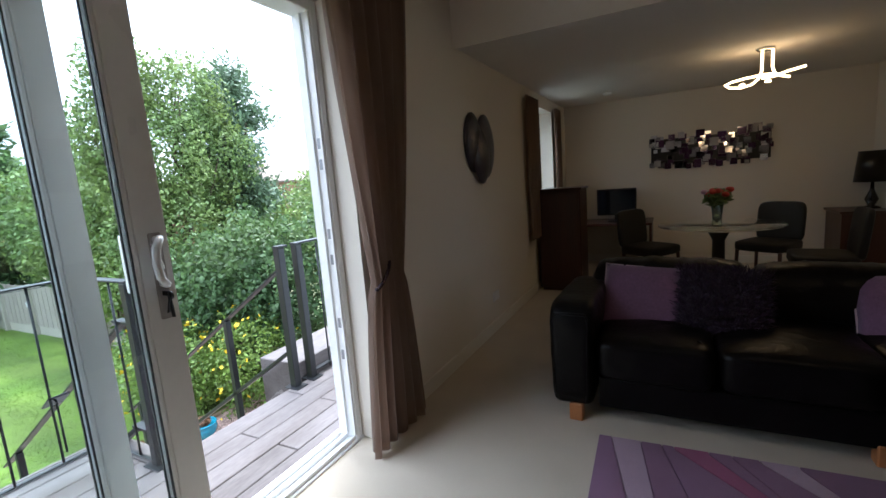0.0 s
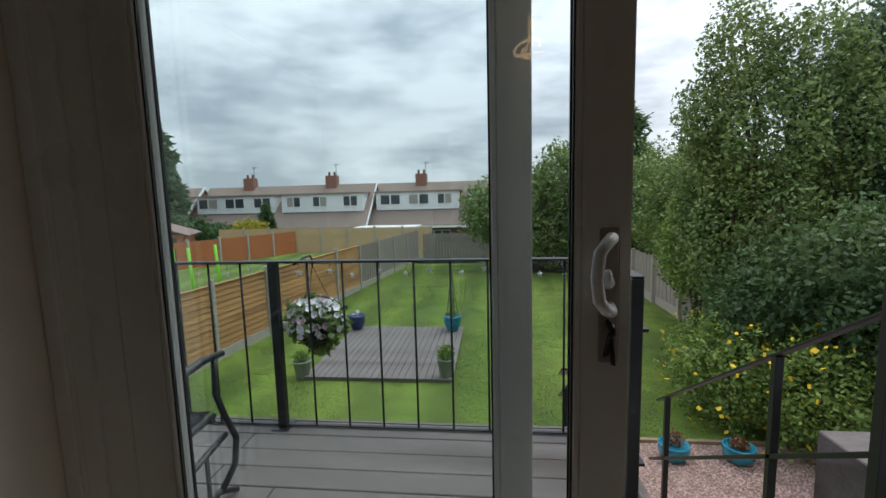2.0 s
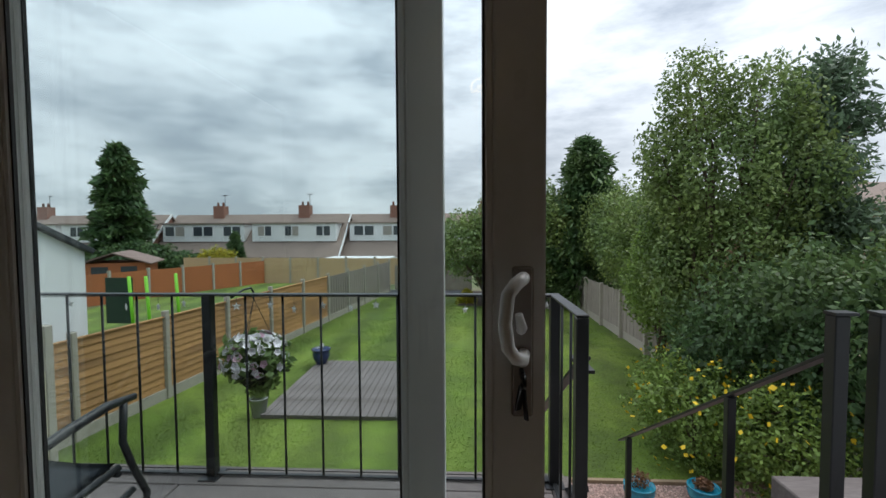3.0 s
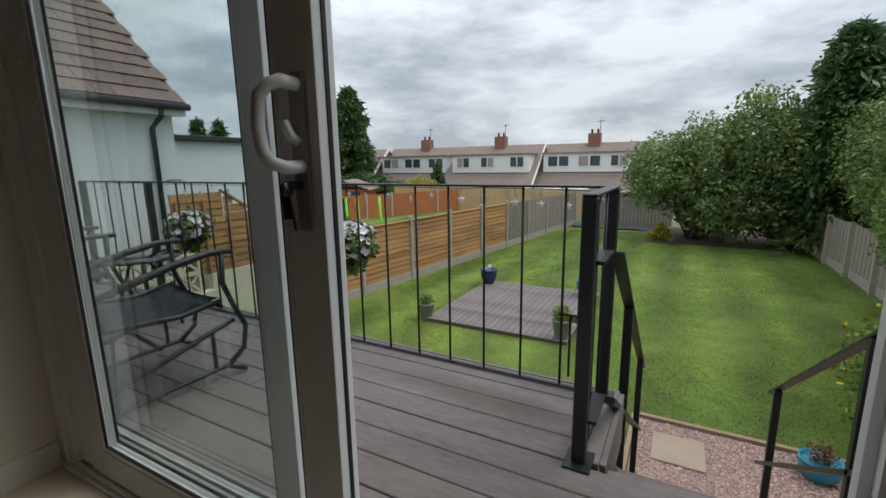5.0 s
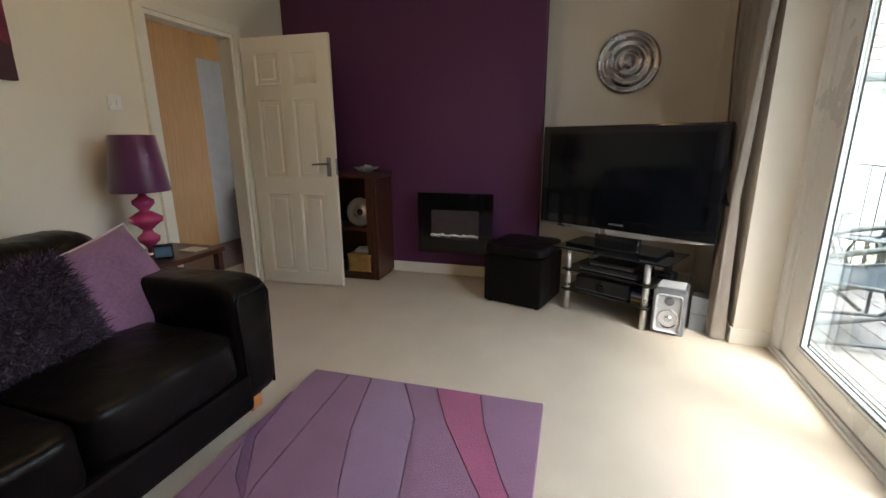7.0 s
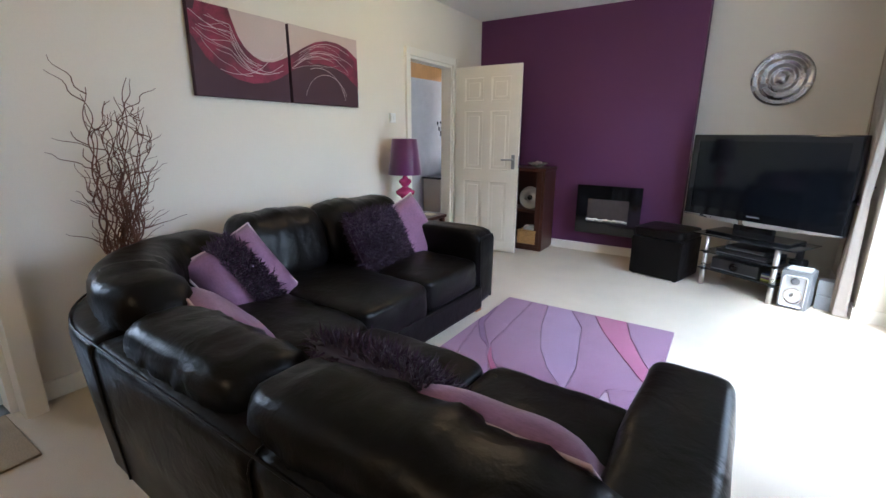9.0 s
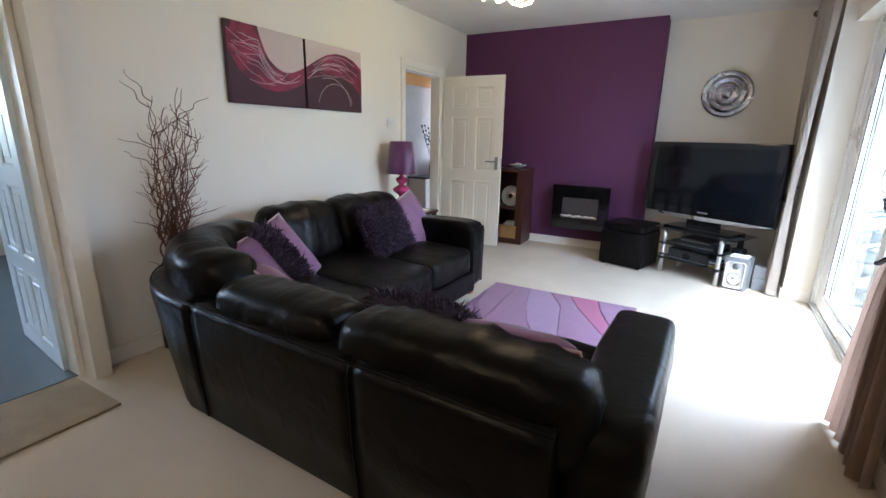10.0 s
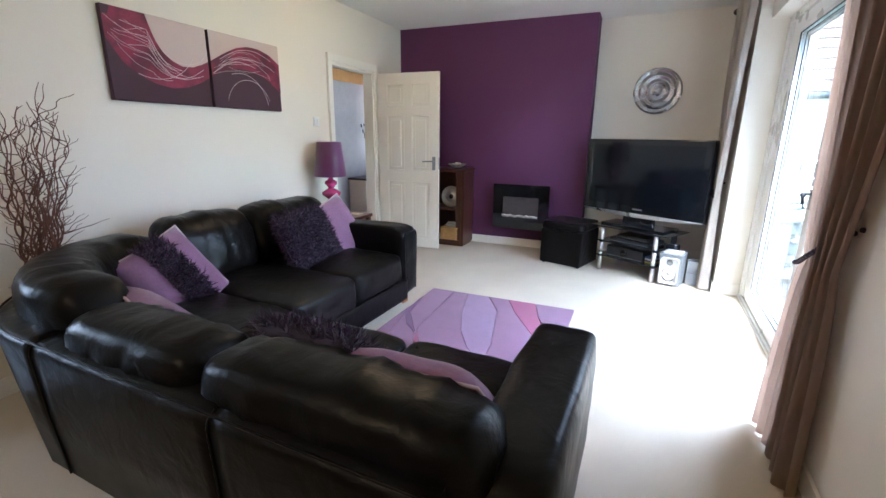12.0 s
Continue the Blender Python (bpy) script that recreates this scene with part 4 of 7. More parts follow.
conifer("fir_tree", -13.48, -20.86, -2.3, 5.76, 1.0, 2600, 0.13, LEAF_DARK, "dark conifer top showing behind the white lean-to", 51)
conifer("fir_tree", -14.77, -20.07, -2.3, 5.76, 1.2, 2600, 0.13, LEAF_DARK, "dark conifer top showing behind the white lean-to", 52)
conifer("fir_tree", -15.54, -19.56, -2.3, 5.65, 1.1, 2600, 0.13, LEAF_DARK, "dark conifer top showing behind the white lean-to", 53)


# ---- fences ----
def slat_panel(parent, p, q, z0, z1, boards, material, over=0.02, wave=0.0):
    """One fence panel of overlapping horizontal boards between p and q."""
    d = Vector((q[0] - p[0], q[1] - p[1], 0))
    m = Matrix.Translation((p[0], p[1], 0)) @ d.to_track_quat("X", "Z").to_matrix().to_4x4()
    step = (z1 - z0) / boards
    for i in range(boards):
        b = box(0.02, d.length - 0.02, -0.010, 0.010, z0 + i * step - over * 0.4, z0 + (i + 1) * step + over * 0.6, 0.002, 1, m=m @ Matrix.Translation((0, 0.004 * (i % 2), z0 + i * step)) @ pose(0, 0, 0, -9, 0, 0) @ Matrix.Translation((0, 0, -z0 - i * step)))
        part("fence_board", b, material, parent)


def upright_panel(p, q, z0, z1, n, bm, wobble=0.0):
    d = Vector((q[0] - p[0], q[1] - p[1], 0))
    m = Matrix.Translation((p[0], p[1], 0)) @ d.to_track_quat("X", "Z").to_matrix().to_4x4()
    w = d.length / n
    for i in range(n):
        box(i * w + 0.006, (i + 1) * w - 0.006, -0.010 + 0.006 * (i % 2), 0.008 + 0.006 * (i % 2), z0, z1 + random.uniform(-wobble, wobble), bm=bm, m=m)


fence = empty("garden_fence")
structure(fence, "golden lapped timber fence between concrete posts", "fence")
xs = [-5.2 - 1.86 * i for i in range(11)]
for i, fx in enumerate(xs):
    part("fence_post", box(fx - 0.055, fx + 0.055, fence_y(fx) - 0.055, fence_y(fx) + 0.055, G - 0.1, G + 1.80, 0.012, 1), CONCRETE, fence)
for i in range(10):
    p, q = (xs[i] - 0.05, fence_y(xs[i] - 0.05)), (xs[i + 1] + 0.05, fence_y(xs[i + 1] + 0.05))
    d = Vector((q[0] - p[0], q[1] - p[1], 0))
    m = Matrix.Translation((p[0], p[1], 0)) @ d.to_track_quat("X", "Z").to_matrix().to_4x4()
    part("gravel_board", box(0, d.length, -0.025, 0.025, G - 0.1, G + 0.22, 0.006, 1, m=m), CONCRETE, fence)
    if i < 6:
        slat_panel(fence, p, q, G + 0.23, G + 1.66, 11, FENCE_NEW)
        for k in range(3):
            part("batten", box(0.03 + k * (d.length - 0.1) / 2, 0.075 + k * (d.length - 0.1) / 2, 0.02, 0.045, G + 0.23, G + 1.66, 0.003, 1, m=m), FENCE_NEW, fence)
        part("capping", box(0, d.length, -0.03, 0.04, G + 1.66, G + 1.69, 0.004, 1, m=m), FENCE_NEW, fence)
    else:
        b = bmesh.new()
        upright_panel(p, q, G + 0.2, G + 1.66, 16, b, 0.01)
        part("fence_boards", b, FENCE_GREY, fence)

right_fence = empty("side_fence")
structure(right_fence, "grey weathered timber fence under the trees", "fence")
for i in range(9):
    x0, x1 = -7.0 - 1.8 * i, -8.8 - 1.8 * i
    b = bmesh.new()
    upright_panel((x0, 5.78 + 0.03 * (x0 + 12)), (x1, 5.78 + 0.03 * (x1 + 12)), G + 0.25, G + 1.45, 14, b, 0.015)
    part("fence_boards", b, FENCE_GREY, right_fence)
    part("gravel_board", boxes((x1, x0, 5.74 + 0.03 * (x0 + 12), 5.79 + 0.03 * (x0 + 12), G - 0.1, G + 0.25)), CONCRETE, right_fence)
    part("fence_post", box(x0 - 0.05, x0 + 0.05, 5.68 + 0.03 * (x0 + 12), 5.80 + 0.03 * (x0 + 12), G - 0.1, G + 1.5, 0.01, 1), CONCRETE, right_fence)

end_fence = empty("end_fence")
structure(end_fence, "pale new timber fence across the end of the gardens", "fence")
for i in range(8):
    p, q = (-27.5 - 0.12 * i, -3.0 - 1.85 * i), (-27.5 - 0.12 * (i + 1), -3.0 - 1.85 * (i + 1))
    b = bmesh.new()
    upright_panel(p, q, -2.2, -0.55, 12, b, 0.01)
    part("fence_boards", b, FENCE_PALE, end_fence)
    part("fence_post", box(p[0] - 0.06, p[0] + 0.06, p[1] - 0.06, p[1] + 0.06, -2.3, -0.46), CONCRETE, end_fence)
b = bmesh.new()
upright_panel((-24.6, -3.1), (-24.9, 1.2), -2.3, -0.75, 26, b, 0.02)
part("fence_boards", b, FENCE_GREY, end_fence)

orange = empty("neighbour_fence")
structure(orange, "orange stained timber fence with concrete posts", "fence")
for i in range(6):
    u0, u1 = i / 6, (i + 1) / 6
    p, q = (-18.5 - 9.2 * u0, -16.6 + 4.6 * u0), (-18.5 - 9.2 * u1, -16.6 + 4.6 * u1)
    b = bmesh.new()
    d = Vector((q[0] - p[0], q[1] - p[1], 0))
    m = Matrix.Translation((p[0], p[1], 0)) @ d.to_track_quat("X", "Z").to_matrix().to_4x4()
    for k in range(9):
        box(0, d.length, -0.01, 0.01 + 0.008 * (k % 2), -2.2 + k * 0.165, -2.2 + (k + 1) * 0.165, bm=b, m=m)
    part("fence_boards", b, FENCE_ORANGE, orange)
    part("fence_post", box(p[0] - 0.06, p[0] + 0.06, p[1] - 0.06, p[1] + 0.06, -2.3, -0.60), CONCRETE, orange)
structure(part("neighbour_lawn", boxes((-27.5, -9.0, -15.5, -5.7, -2.2, -2.125)), LAWN), "neighbour's small bright lawn", "lawn")


# ---- neighbouring buildings ----
house = empty("neighbour_house", 0, 0, 0, label="white rendered house with brown tiled gable roof", category="house")
HX, HY = -5.05, -5.85
part("wall", boxes((HX, 6.0, HY - 7.0, HY, G - 0.2, 2.12)), RENDER_WHITE, house)
gv = bmesh.new()
pts = [gv.verts.new((HX, yy, zz)) for yy, zz in ((HY, 2.12), (HY - 7.0, 2.12), (HY - 3.5, 5.4))]
pts2 = [gv.verts.new((HX + 0.2, v.co.y, v.co.z)) for v in pts]
gv.faces.new(pts)
gv.faces.new(pts2[::-1])
for a in range(3):
    gv.faces.new((pts[a], pts2[a], pts2[(a + 1) % 3], pts[(a + 1) % 3]))
bmesh.ops.recalc_face_normals(gv, faces=gv.faces)
part("gable", gv, RENDER_WHITE, house)
roof = part("roof", boxes((0, 11.2, 0, 5.1, -0.06, 0.0), m=pose(HX - 0.12, HY + 0.22, 2.05) @ pose(0, 0, 0, 136.8, 0, 0) @ Matrix.Diagonal((1, 1, -1, 1))), TILE, house)
roof_m = pose(HX - 0.12, HY + 0.22, 2.06) @ pose(0, 0, 0, 136.8, 0, 0) @ Matrix.Diagonal((1, 1, -1, 1))
rows_v, rows_f = [], []
cube_f = [(0, 1, 3, 2), (4, 6, 7, 5), (0, 4, 5, 1), (2, 3, 7, 6), (0, 2, 6, 4), (1, 5, 7, 3)]
for r in range(17):
    for c in range(36):
        x0 = c * 0.25 + (0.125 if r % 2 else 0) + random.uniform(-0.004, 0.004)
        y0 = r * 0.29
        base = len(rows_v)
        for dx in (0.003, 0.247):
            for dy in (0.0, 0.33):
                for dz in (0, 0.018):
                    z = dz + (0.028 if dy == 0 else 0.0) + random.uniform(-0.003, 0.003)
                    rows_v.append(roof_m @ Vector((x0 + dx, y0 + dy, z)))
        rows_f += [tuple(base + k for k in f) for f in cube_f]
tagged(raw("roof_tiles", rows_v, rows_f, TILE, house), "", "", "", "stuff")
part("gutter", tube([(HX - 0.15, HY + 0.26, 2.02), (6, HY + 0.26, 2.02)], 0.055, 8), SLATE, house, "black gutter")
part("fascia", boxes((HX - 0.12, 6, HY + 0.02, HY + 0.20, 1.88, 2.02)), FAR_WHITE, house, "white fascia board")
part("downpipe", tube([(HX + 0.28, HY + 0.24, 2.0), (HX + 0.28, HY + 0.20, 1.85), (HX + 0.36, HY + 0.06, 1.68), (HX + 0.36, HY + 0.06, G)], 0.04, 8), SLATE, house, "black downpipe")
garage = empty("garage", 0, 0, 0, label="white rendered lean-to with dark roof edge", category="outbuilding")
gb = bmesh.new()
prof = [(HX, G - 0.2), (HX, 1.52), (-6.65, 1.52), (-7.95, 0.92), (-7.95, G - 0.2)]
front = [gb.verts.new((px, HY - 0.15, pz)) for px, pz in prof]
back = [gb.verts.new((px, HY - 5.0, pz)) for px, pz in prof]
gb.faces.new(front)
gb.faces.new(back[::-1])
for a in range(5):
    gb.faces.new((front[a], back[a], back[(a + 1) % 5], front[(a + 1) % 5]))
bmesh.ops.recalc_face_normals(gb, faces=gb.faces)
part("wall", gb, RENDER_WHITE, garage)
rb = bmesh.new()
bar((HX, HY - 0.10, 1.56), (-6.66, HY - 0.10, 1.56), 0.12, 0.09, rb)
bar((-6.62, HY - 0.10, 1.57), (-8.05, HY - 0.10, 0.91), 0.12, 0.09, rb)
part("roof_edge", rb, SLATE, garage)
# pierced block wall and leaning fence panel beside the deck
block = empty("screen_wall")
structure(block, "cream pierced screen-block garden wall", "wall")
for i in range(9):
    for j in range(2):
        bx, bz = -1.7 - 0.3 * i, -0.75 + 0.3 * j
        bb = bmesh.new()
        for a in ((0, 0.3, 0, 0.03), (0, 0.3, 0.27, 0.3), (0, 0.03, 0.03, 0.27), (0.27, 0.3, 0.03, 0.27)):
            box(bx - a[1], bx - a[0], -4.62, -4.53, bz + a[2], bz + a[3], bm=bb)
        bar((bx - 0.03, -4.575, bz + 0.03), (bx - 0.27, -4.575, bz + 0.27), 0.07, 0.035, bb)
        bar((bx - 0.27, -4.575, bz + 0.03), (bx - 0.03, -4.575, bz + 0.27), 0.07, 0.035, bb)
        part("screen_block", bb, mat("cream_block", (0.62, 0.56, 0.42), 0.9, vary=0.1) if i == j == 0 else bpy.data.materials["cream_block"], block)
part("base_wall", boxes((-4.6, -1.4, -4.65, -4.50, G - 0.1, -0.76)), bpy.data.materials["cream_block"], block)
side_panel = empty("fence_panel")
structure(side_panel, "golden lapped fence panel with sloping top", "fence")
slat_panel(side_panel, (-4.12, -4.62), (-5.55, -4.62), -0.52, 0.24, 7, FENCE_NEW)
slat_panel(side_panel, (-4.12, -4.62), (-4.95, -4.62), 0.24, 0.68, 4, FENCE_NEW)
for k in range(3):
    part("fence_board", bar((-4.95, -4.62, 0.30 + 0.13 * k), (-5.5 + 0.2 * k, -4.62, 0.30 + 0.13 * k), 0.02, 0.12), FENCE_NEW, side_panel)
for bx in (-4.2, -4.6, -5.0, -5.4):
    part("batten", box(bx - 0.02, bx + 0.02, -4.60, -4.565, -0.5, 0.60 if bx > -5 else 0.35, 0.003, 1), FENCE_NEW, side_panel)
part("capping", bar((-4.9, -4.61, 0.72), (-5.6, -4.61, 0.27), 0.05, 0.04), FENCE_NEW, side_panel)
part("fence_post", box(-5.84, -5.72, -4.68, -4.56, LAWN_Z, 0.06, 0.01, 1), CONCRETE, side_panel)
part("base_wall", boxes((-5.7, -4.6, -4.68, -4.56, LAWN_Z - 0.1, -0.53)), bpy.data.materials["cream_block"], side_panel)

# row of far houses
HOUSE_GLASS = FAR_GLASS
CURTAINED = mat("curtained_window", (0.30, 0.27, 0.24), 0.3, vary=0.25, scale=0.8, fine=6, bump=0)


def terrace(y0, y1, x, seed):
    """A chalet-style terrace unit facing +x: low front roof, white dormer band with windows, brick gable, chimney."""
    r = random.Random(seed)
    h = empty("terrace_house", x, y0, -4.5, label="white dormered terrace house with brown tiled roof and brick chimney", category="house", group="row of far houses")
    L = y1 - y0
    part("wall", boxes((-7.0, 0.0, 0.0, L, 0, 3.3)), BRICK, h)
    for yy in (0.0, L - 0.02):
        gb = bmesh.new()
        p = [gb.verts.new(c) for c in ((0.9, yy, 2.9), (-4.0, yy, 7.2), (-8.0, yy, 3.3), (-8.0, yy, 0), (0.0, yy, 0))]
        gb.faces.new(p)
        part("gable", gb, BRICK, h)
    rf = bmesh.new()
    for p, q in (((1.0, 2.85), (-4.0, 7.3)), ((-9.0, 2.85), (-4.0, 7.3))):
        vs = [rf.verts.new((p[0], -0.15, p[1])), rf.verts.new((p[0], L + 0.15, p[1])), rf.verts.new((q[0], L + 0.15, q[1])), rf.verts.new((q[0], -0.15, q[1]))]
        vs2 = [rf.verts.new(v.co + Vector((0, 0, 0.15))) for v in vs]
        rf.faces.new(vs)
        rf.faces.new(vs2[::-1])
        for a in range(4):
            rf.faces.new((vs[a], vs2[a], vs2[(a + 1) % 4], vs[(a + 1) % 4]))
    bmesh.ops.recalc_face_normals(rf, faces=rf.faces)
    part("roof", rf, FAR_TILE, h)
    part("verge", bar((1.05, L + 0.2, 2.95), (-4.0, L + 0.2, 7.44), 0.12, 0.25), FAR_WHITE, h, "white verge board")
    part("dormer", boxes((-4.5, -0.55, 0.5, L - 0.5, 4.55, 6.35)), FAR_WHITE, h, "white clad dormer band")
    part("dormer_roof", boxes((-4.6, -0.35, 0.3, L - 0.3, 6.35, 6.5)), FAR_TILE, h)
    for k in range(3):
        wy = 0.5 + (L - 1.0) * (k + 0.5) / 3 + r.uniform(-0.25, 0.25)
        half = r.choice((0.75, 0.95, 1.1))
        w = part("window", boxes((-0.56, -0.50, wy - half, wy + half, 5.05, 6.18)), FAR_WHITE, h)
        for s in (-1, 1):
            part("pane", boxes((-0.50, -0.48, wy + s * half * 0.5 - half * 0.42, wy + s * half * 0.5 + half * 0.42, 5.14, 6.09)), HOUSE_GLASS if r.random() < 0.7 else CURTAINED, w)
    part("eaves_board", boxes((0.98, 1.08, -0.1, L + 0.1, 2.70, 2.92)), FAR_WHITE, h, "white eaves board")
    for k in range(2):
        wy = 0.5 + (L - 1.0) * (k + 0.5) / 2
        w = part("window", boxes((0.0, 0.05, wy - 1.3, wy + 1.3, 1.0, 2.4)), FAR_WHITE, h)
        for s in (-1, 0, 1):
            part("pane", boxes((0.05, 0.07, wy + s * 0.85 - 0.36, wy + s * 0.85 + 0.36, 1.1, 2.3)), HOUSE_GLASS, w)
    ch = part("chimney", boxes((-4.5, -3.5, L / 2 - 0.6, L / 2 + 0.6, 6.6, 8.4)), BRICK, h)
    for s in (-0.3, 0.3):
        part("chimney_pot", lathe([(0.13, 0), (0.11, 0.4), (0.14, 0.42)], 8, Matrix.Translation((-4, L / 2 + s, 8.4))), BRICK, ch)
    ar = tube([(-4, L / 2 + 0.5, 8.3), (-4, L / 2 + 0.5, 9.7)], 0.03, 5)
    bar((-4.4, L / 2 + 0.1, 9.6), (-3.6, L / 2 + 0.9, 9.6), 0.03, 0.03, ar)
    for k in range(4):
        bar((-4.3 + 0.2 * k, L / 2 + 0.0 + 0.2 * k, 9.6), (-4.5 + 0.2 * k, L / 2 + 0.4 + 0.2 * k, 9.6), 0.02, 0.02, ar)
    part("aerial", ar, SLATE, h)
    return h


for i, y0 in enumerate((-60.8, -51.0, -41.2, -31.4, -21.6, -11.8, -2.0, 7.8)):
    terrace(y0, y0 + 9.75, -44.0 - 0.9 * (i % 2) - 0.5 * i + 2.0, i)
far_house = terrace(0, 9.0, 0, 40)
far_house.matrix_world = pose(-31, 27, -2.6, 0, 0, 60)
tagged(far_house, "brick house with brown roof behind the trees", "house", "")


# brick house beyond the garden trees
far = empty("brick_house", -32.0, 27.4, -2.6, label="brick house with a brown tiled roof beyond the trees", category="house")
part("wall", boxes((-6.0, 0.0, 0.0, 9.0, 0, 5.3)), BRICK, far)
gb = bmesh.new()
for yy in (0.0, 9.0):
    gb.faces.new([gb.verts.new(p) for p in ((0.0, yy, 5.3), (-3.0, yy, 7.0), (-6.0, yy, 5.3))])
part("gable", gb, BRICK, far)
rf = bmesh.new()
for s in (1, -1):
    bar((-3.0, -0.2, 7.04), (-3.0, 9.2, 7.04), 0.2, 0.1, rf)
    vs = [rf.verts.new(p) for p in ((-3.0 + s * 3.3, -0.25, 5.12), (-3.0 + s * 3.3, 9.25, 5.12), (-3.0, 9.25, 7.02), (-3.0, -0.25, 7.02))]
    rf.faces.new(vs)
    rf.faces.new([rf.verts.new(v.co + Vector((0, 0, 0.14))) for v in vs][::-1])
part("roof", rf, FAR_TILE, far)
for wy in (2.2, 6.4):
    w = part("window", boxes((0.0, 0.06, wy - 0.7, wy + 0.7, 3.2, 4.5)), FAR_WHITE, far)
    part("pane", boxes((0.06, 0.075, wy - 0.58, wy + 0.58, 3.32, 4.38)), HOUSE_GLASS, w)


# ---- living room: corner sofa ----
def arc_path(step=0.06):
    """The outer line of the sofa's back: along the dining side, round the corner, along the picture wall."""
    pts = []
    x = -0.10
    while x < 1.60:
        pts.append((x, 3.37, 0.0, 1.0))
        x += step
    for k in range(19):
        a = math.pi / 2 * (1 - k / 18)
        pts.append((1.60 + 0.75 * math.cos(a), 2.62 + 0.75 * math.sin(a), math.cos(a), math.sin(a)))
    y = 2.62 - step
    while y > 1.10:
        pts.append((2.35, y, 1.0, 0.0))
        y -= step
    return pts


LINE = arc_path()


def sweep(profile, i0, i1, close=True):
    """Draw a cross-section of (inset, height) pairs along the sofa's line."""
    bm = bmesh.new()
    rows = []
    for x, y, nx, ny in LINE[i0:i1 + 1]:
        bend = 2 * nx * ny
        rows.append([bm.verts.new((x - nx * (d + 0.14 * bend * max(0, 0.6 - z)), y - ny * (d + 0.14 * bend * max(0, 0.6 - z)), z)) for d, z in profile])
    n = len(profile)
    for a, b in zip(rows, rows[1:]):
        for k in range(n if close else n - 1):
            f = bm.faces.new((a[k], b[k], b[(k + 1) % n], a[(k + 1) % n]))
            f.smooth = True
    bm.faces.new(rows[0])
    bm.faces.new(rows[-1][::-1])
    bmesh.ops.recalc_face_normals(bm, faces=bm.faces)
    return bm


def back_cushion(s0, s1, seed, inset=0.25, zc=0.635, hd=0.155, hh=0.20):
    """A plump back cushion along part of the sofa's line, rounded at both ends, with soft creases."""
    bm = bmesh.new()
    n, ring = 26, 22
    rows = []
    for i in range(n + 1):
        u = i / n
        s = s0 + (s1 - s0) * u
        k = min(len(LINE) - 2, max(0, int(s)))
        f = s - k
        x, y, nx, ny = [LINE[k][c] * (1 - f) + LINE[k + 1][c] * f for c in range(4)]
        e = max(0.0, 1 - abs(2 * u - 1) ** 7) ** (1 / 2.6)
        row = []
        for j in range(ring):
            a = 2 * math.pi * j / ring
            c, q = math.cos(a), math.sin(a)
            c, q = math.copysign(abs(c) ** 0.62, c), math.copysign(abs(q) ** 0.62, q)
            lean = 0.10 * q
            p = Vector((x * 5 + seed, y * 5, q * 2.0))
            w = 0.014 * noise.noise(p * 1.6) + 0.012 * (0.5 - abs(noise.noise(p * 3.1))) + 0.005 * noise.noise(p * 6.5) + (0.007 * math.sin(u * 60 + 9 * q + seed) * (1 - e * 0.7))
            d = inset + (hd * c * (0.35 + 0.65 * e) + w) - lean * 0.35
            z = zc + (hh * q * (0.25 + 0.75 * e)) + w + 0.035 * q * (q > 0)
            row.append(bm.verts.new((x - nx * d, y - ny * d, z)))
        rows.append(row)
    for a, b in zip(rows, rows[1:]):
        for k in range(ring):
            bm.faces.new((a[k], b[k], b[(k + 1) % ring], a[(k + 1) % ring])).smooth = True
    bm.faces.new(rows[0])
    bm.faces.new(rows[-1][::-1])
    bmesh.ops.recalc_face_normals(bm, faces=bm.faces)
    return bm


sofa = empty("corner_sofa", label="black-brown leather corner sofa with plump back cushions and orange wooden feet", category="sofa")
N = len(LINE) - 1
cut = [0, 11, 26, 45, N]
shell = [(0.035, 0.055), (0.012, 0.32), (0.0, 0.565), (0.006, 0.590), (0.03, 0.608), (0.14, 0.615), (0.20, 0.57), (0.24, 0.07)]
for a, b in zip(cut, cut[1:]):
    part("back_panel", sweep(shell, a, b), LEATHER, sofa)
seams = bmesh.new()
for i in cut[1:-1]:
    x, y, nx, ny = LINE[i]
    tube([(x - nx * (d - 0.002), y - ny * (d - 0.002), z) for d, z in shell[:6]], 0.0045, 6, seams)
tube([(x - nx * 0.012, y - ny * 0.012, 0.603) for x, y, nx, ny in LINE], 0.005, 6, seams)
part("seam", seams, LEATHER, sofa)
for k, (a, b) in enumerate(((-1.35, 13.2), (13.2, 24.6), (24.6, 49.3), (49.3, 59.0), (59.0, N - 0.4))):
    zc, hh = ((0.540, 0.160), (0.525, 0.155), (0.572, 0.178), (0.608, 0.188), (0.608, 0.188))[k]
    part("back_cushion", back_cushion(a, b, k * 7.3, zc=zc, hh=hh, inset=0.20 if k < 2 else 0.24), LEATHER, sofa)


def seat(x0, x1, y0, y1, seed):
    return puff(x1 - x0, y1 - y0, 0.215, 20, 9.0, 0.007, seed, Matrix.Translation(((x0 + x1) / 2, (y0 + y1) / 2, 0.335)), 0.025)


for k, a in enumerate(((-0.075, 0.475, 2.41, 3.10), (0.475, 1.10, 2.42, 3.10), (1.19, 2.16, 1.83, 2.40), (1.215, 2.16, 1.215, 1.83))):
    part("seat_cushion", seat(*a, k * 3.7), LEATHER, sofa)
part("seat_cushion", seat(1.09, 2.16, 2.40, 3.10, 21), LEATHER, sofa)
base = bmesh.new()
box(-0.06, 1.25, 2.435, 3.05, 0.075, 0.240, 0.02, 2, base)
box(1.212, 2.15, 1.19, 3.05, 0.075, 0.240, 0.02, 2, base)
part("base_panel", base, LEATHER, sofa)


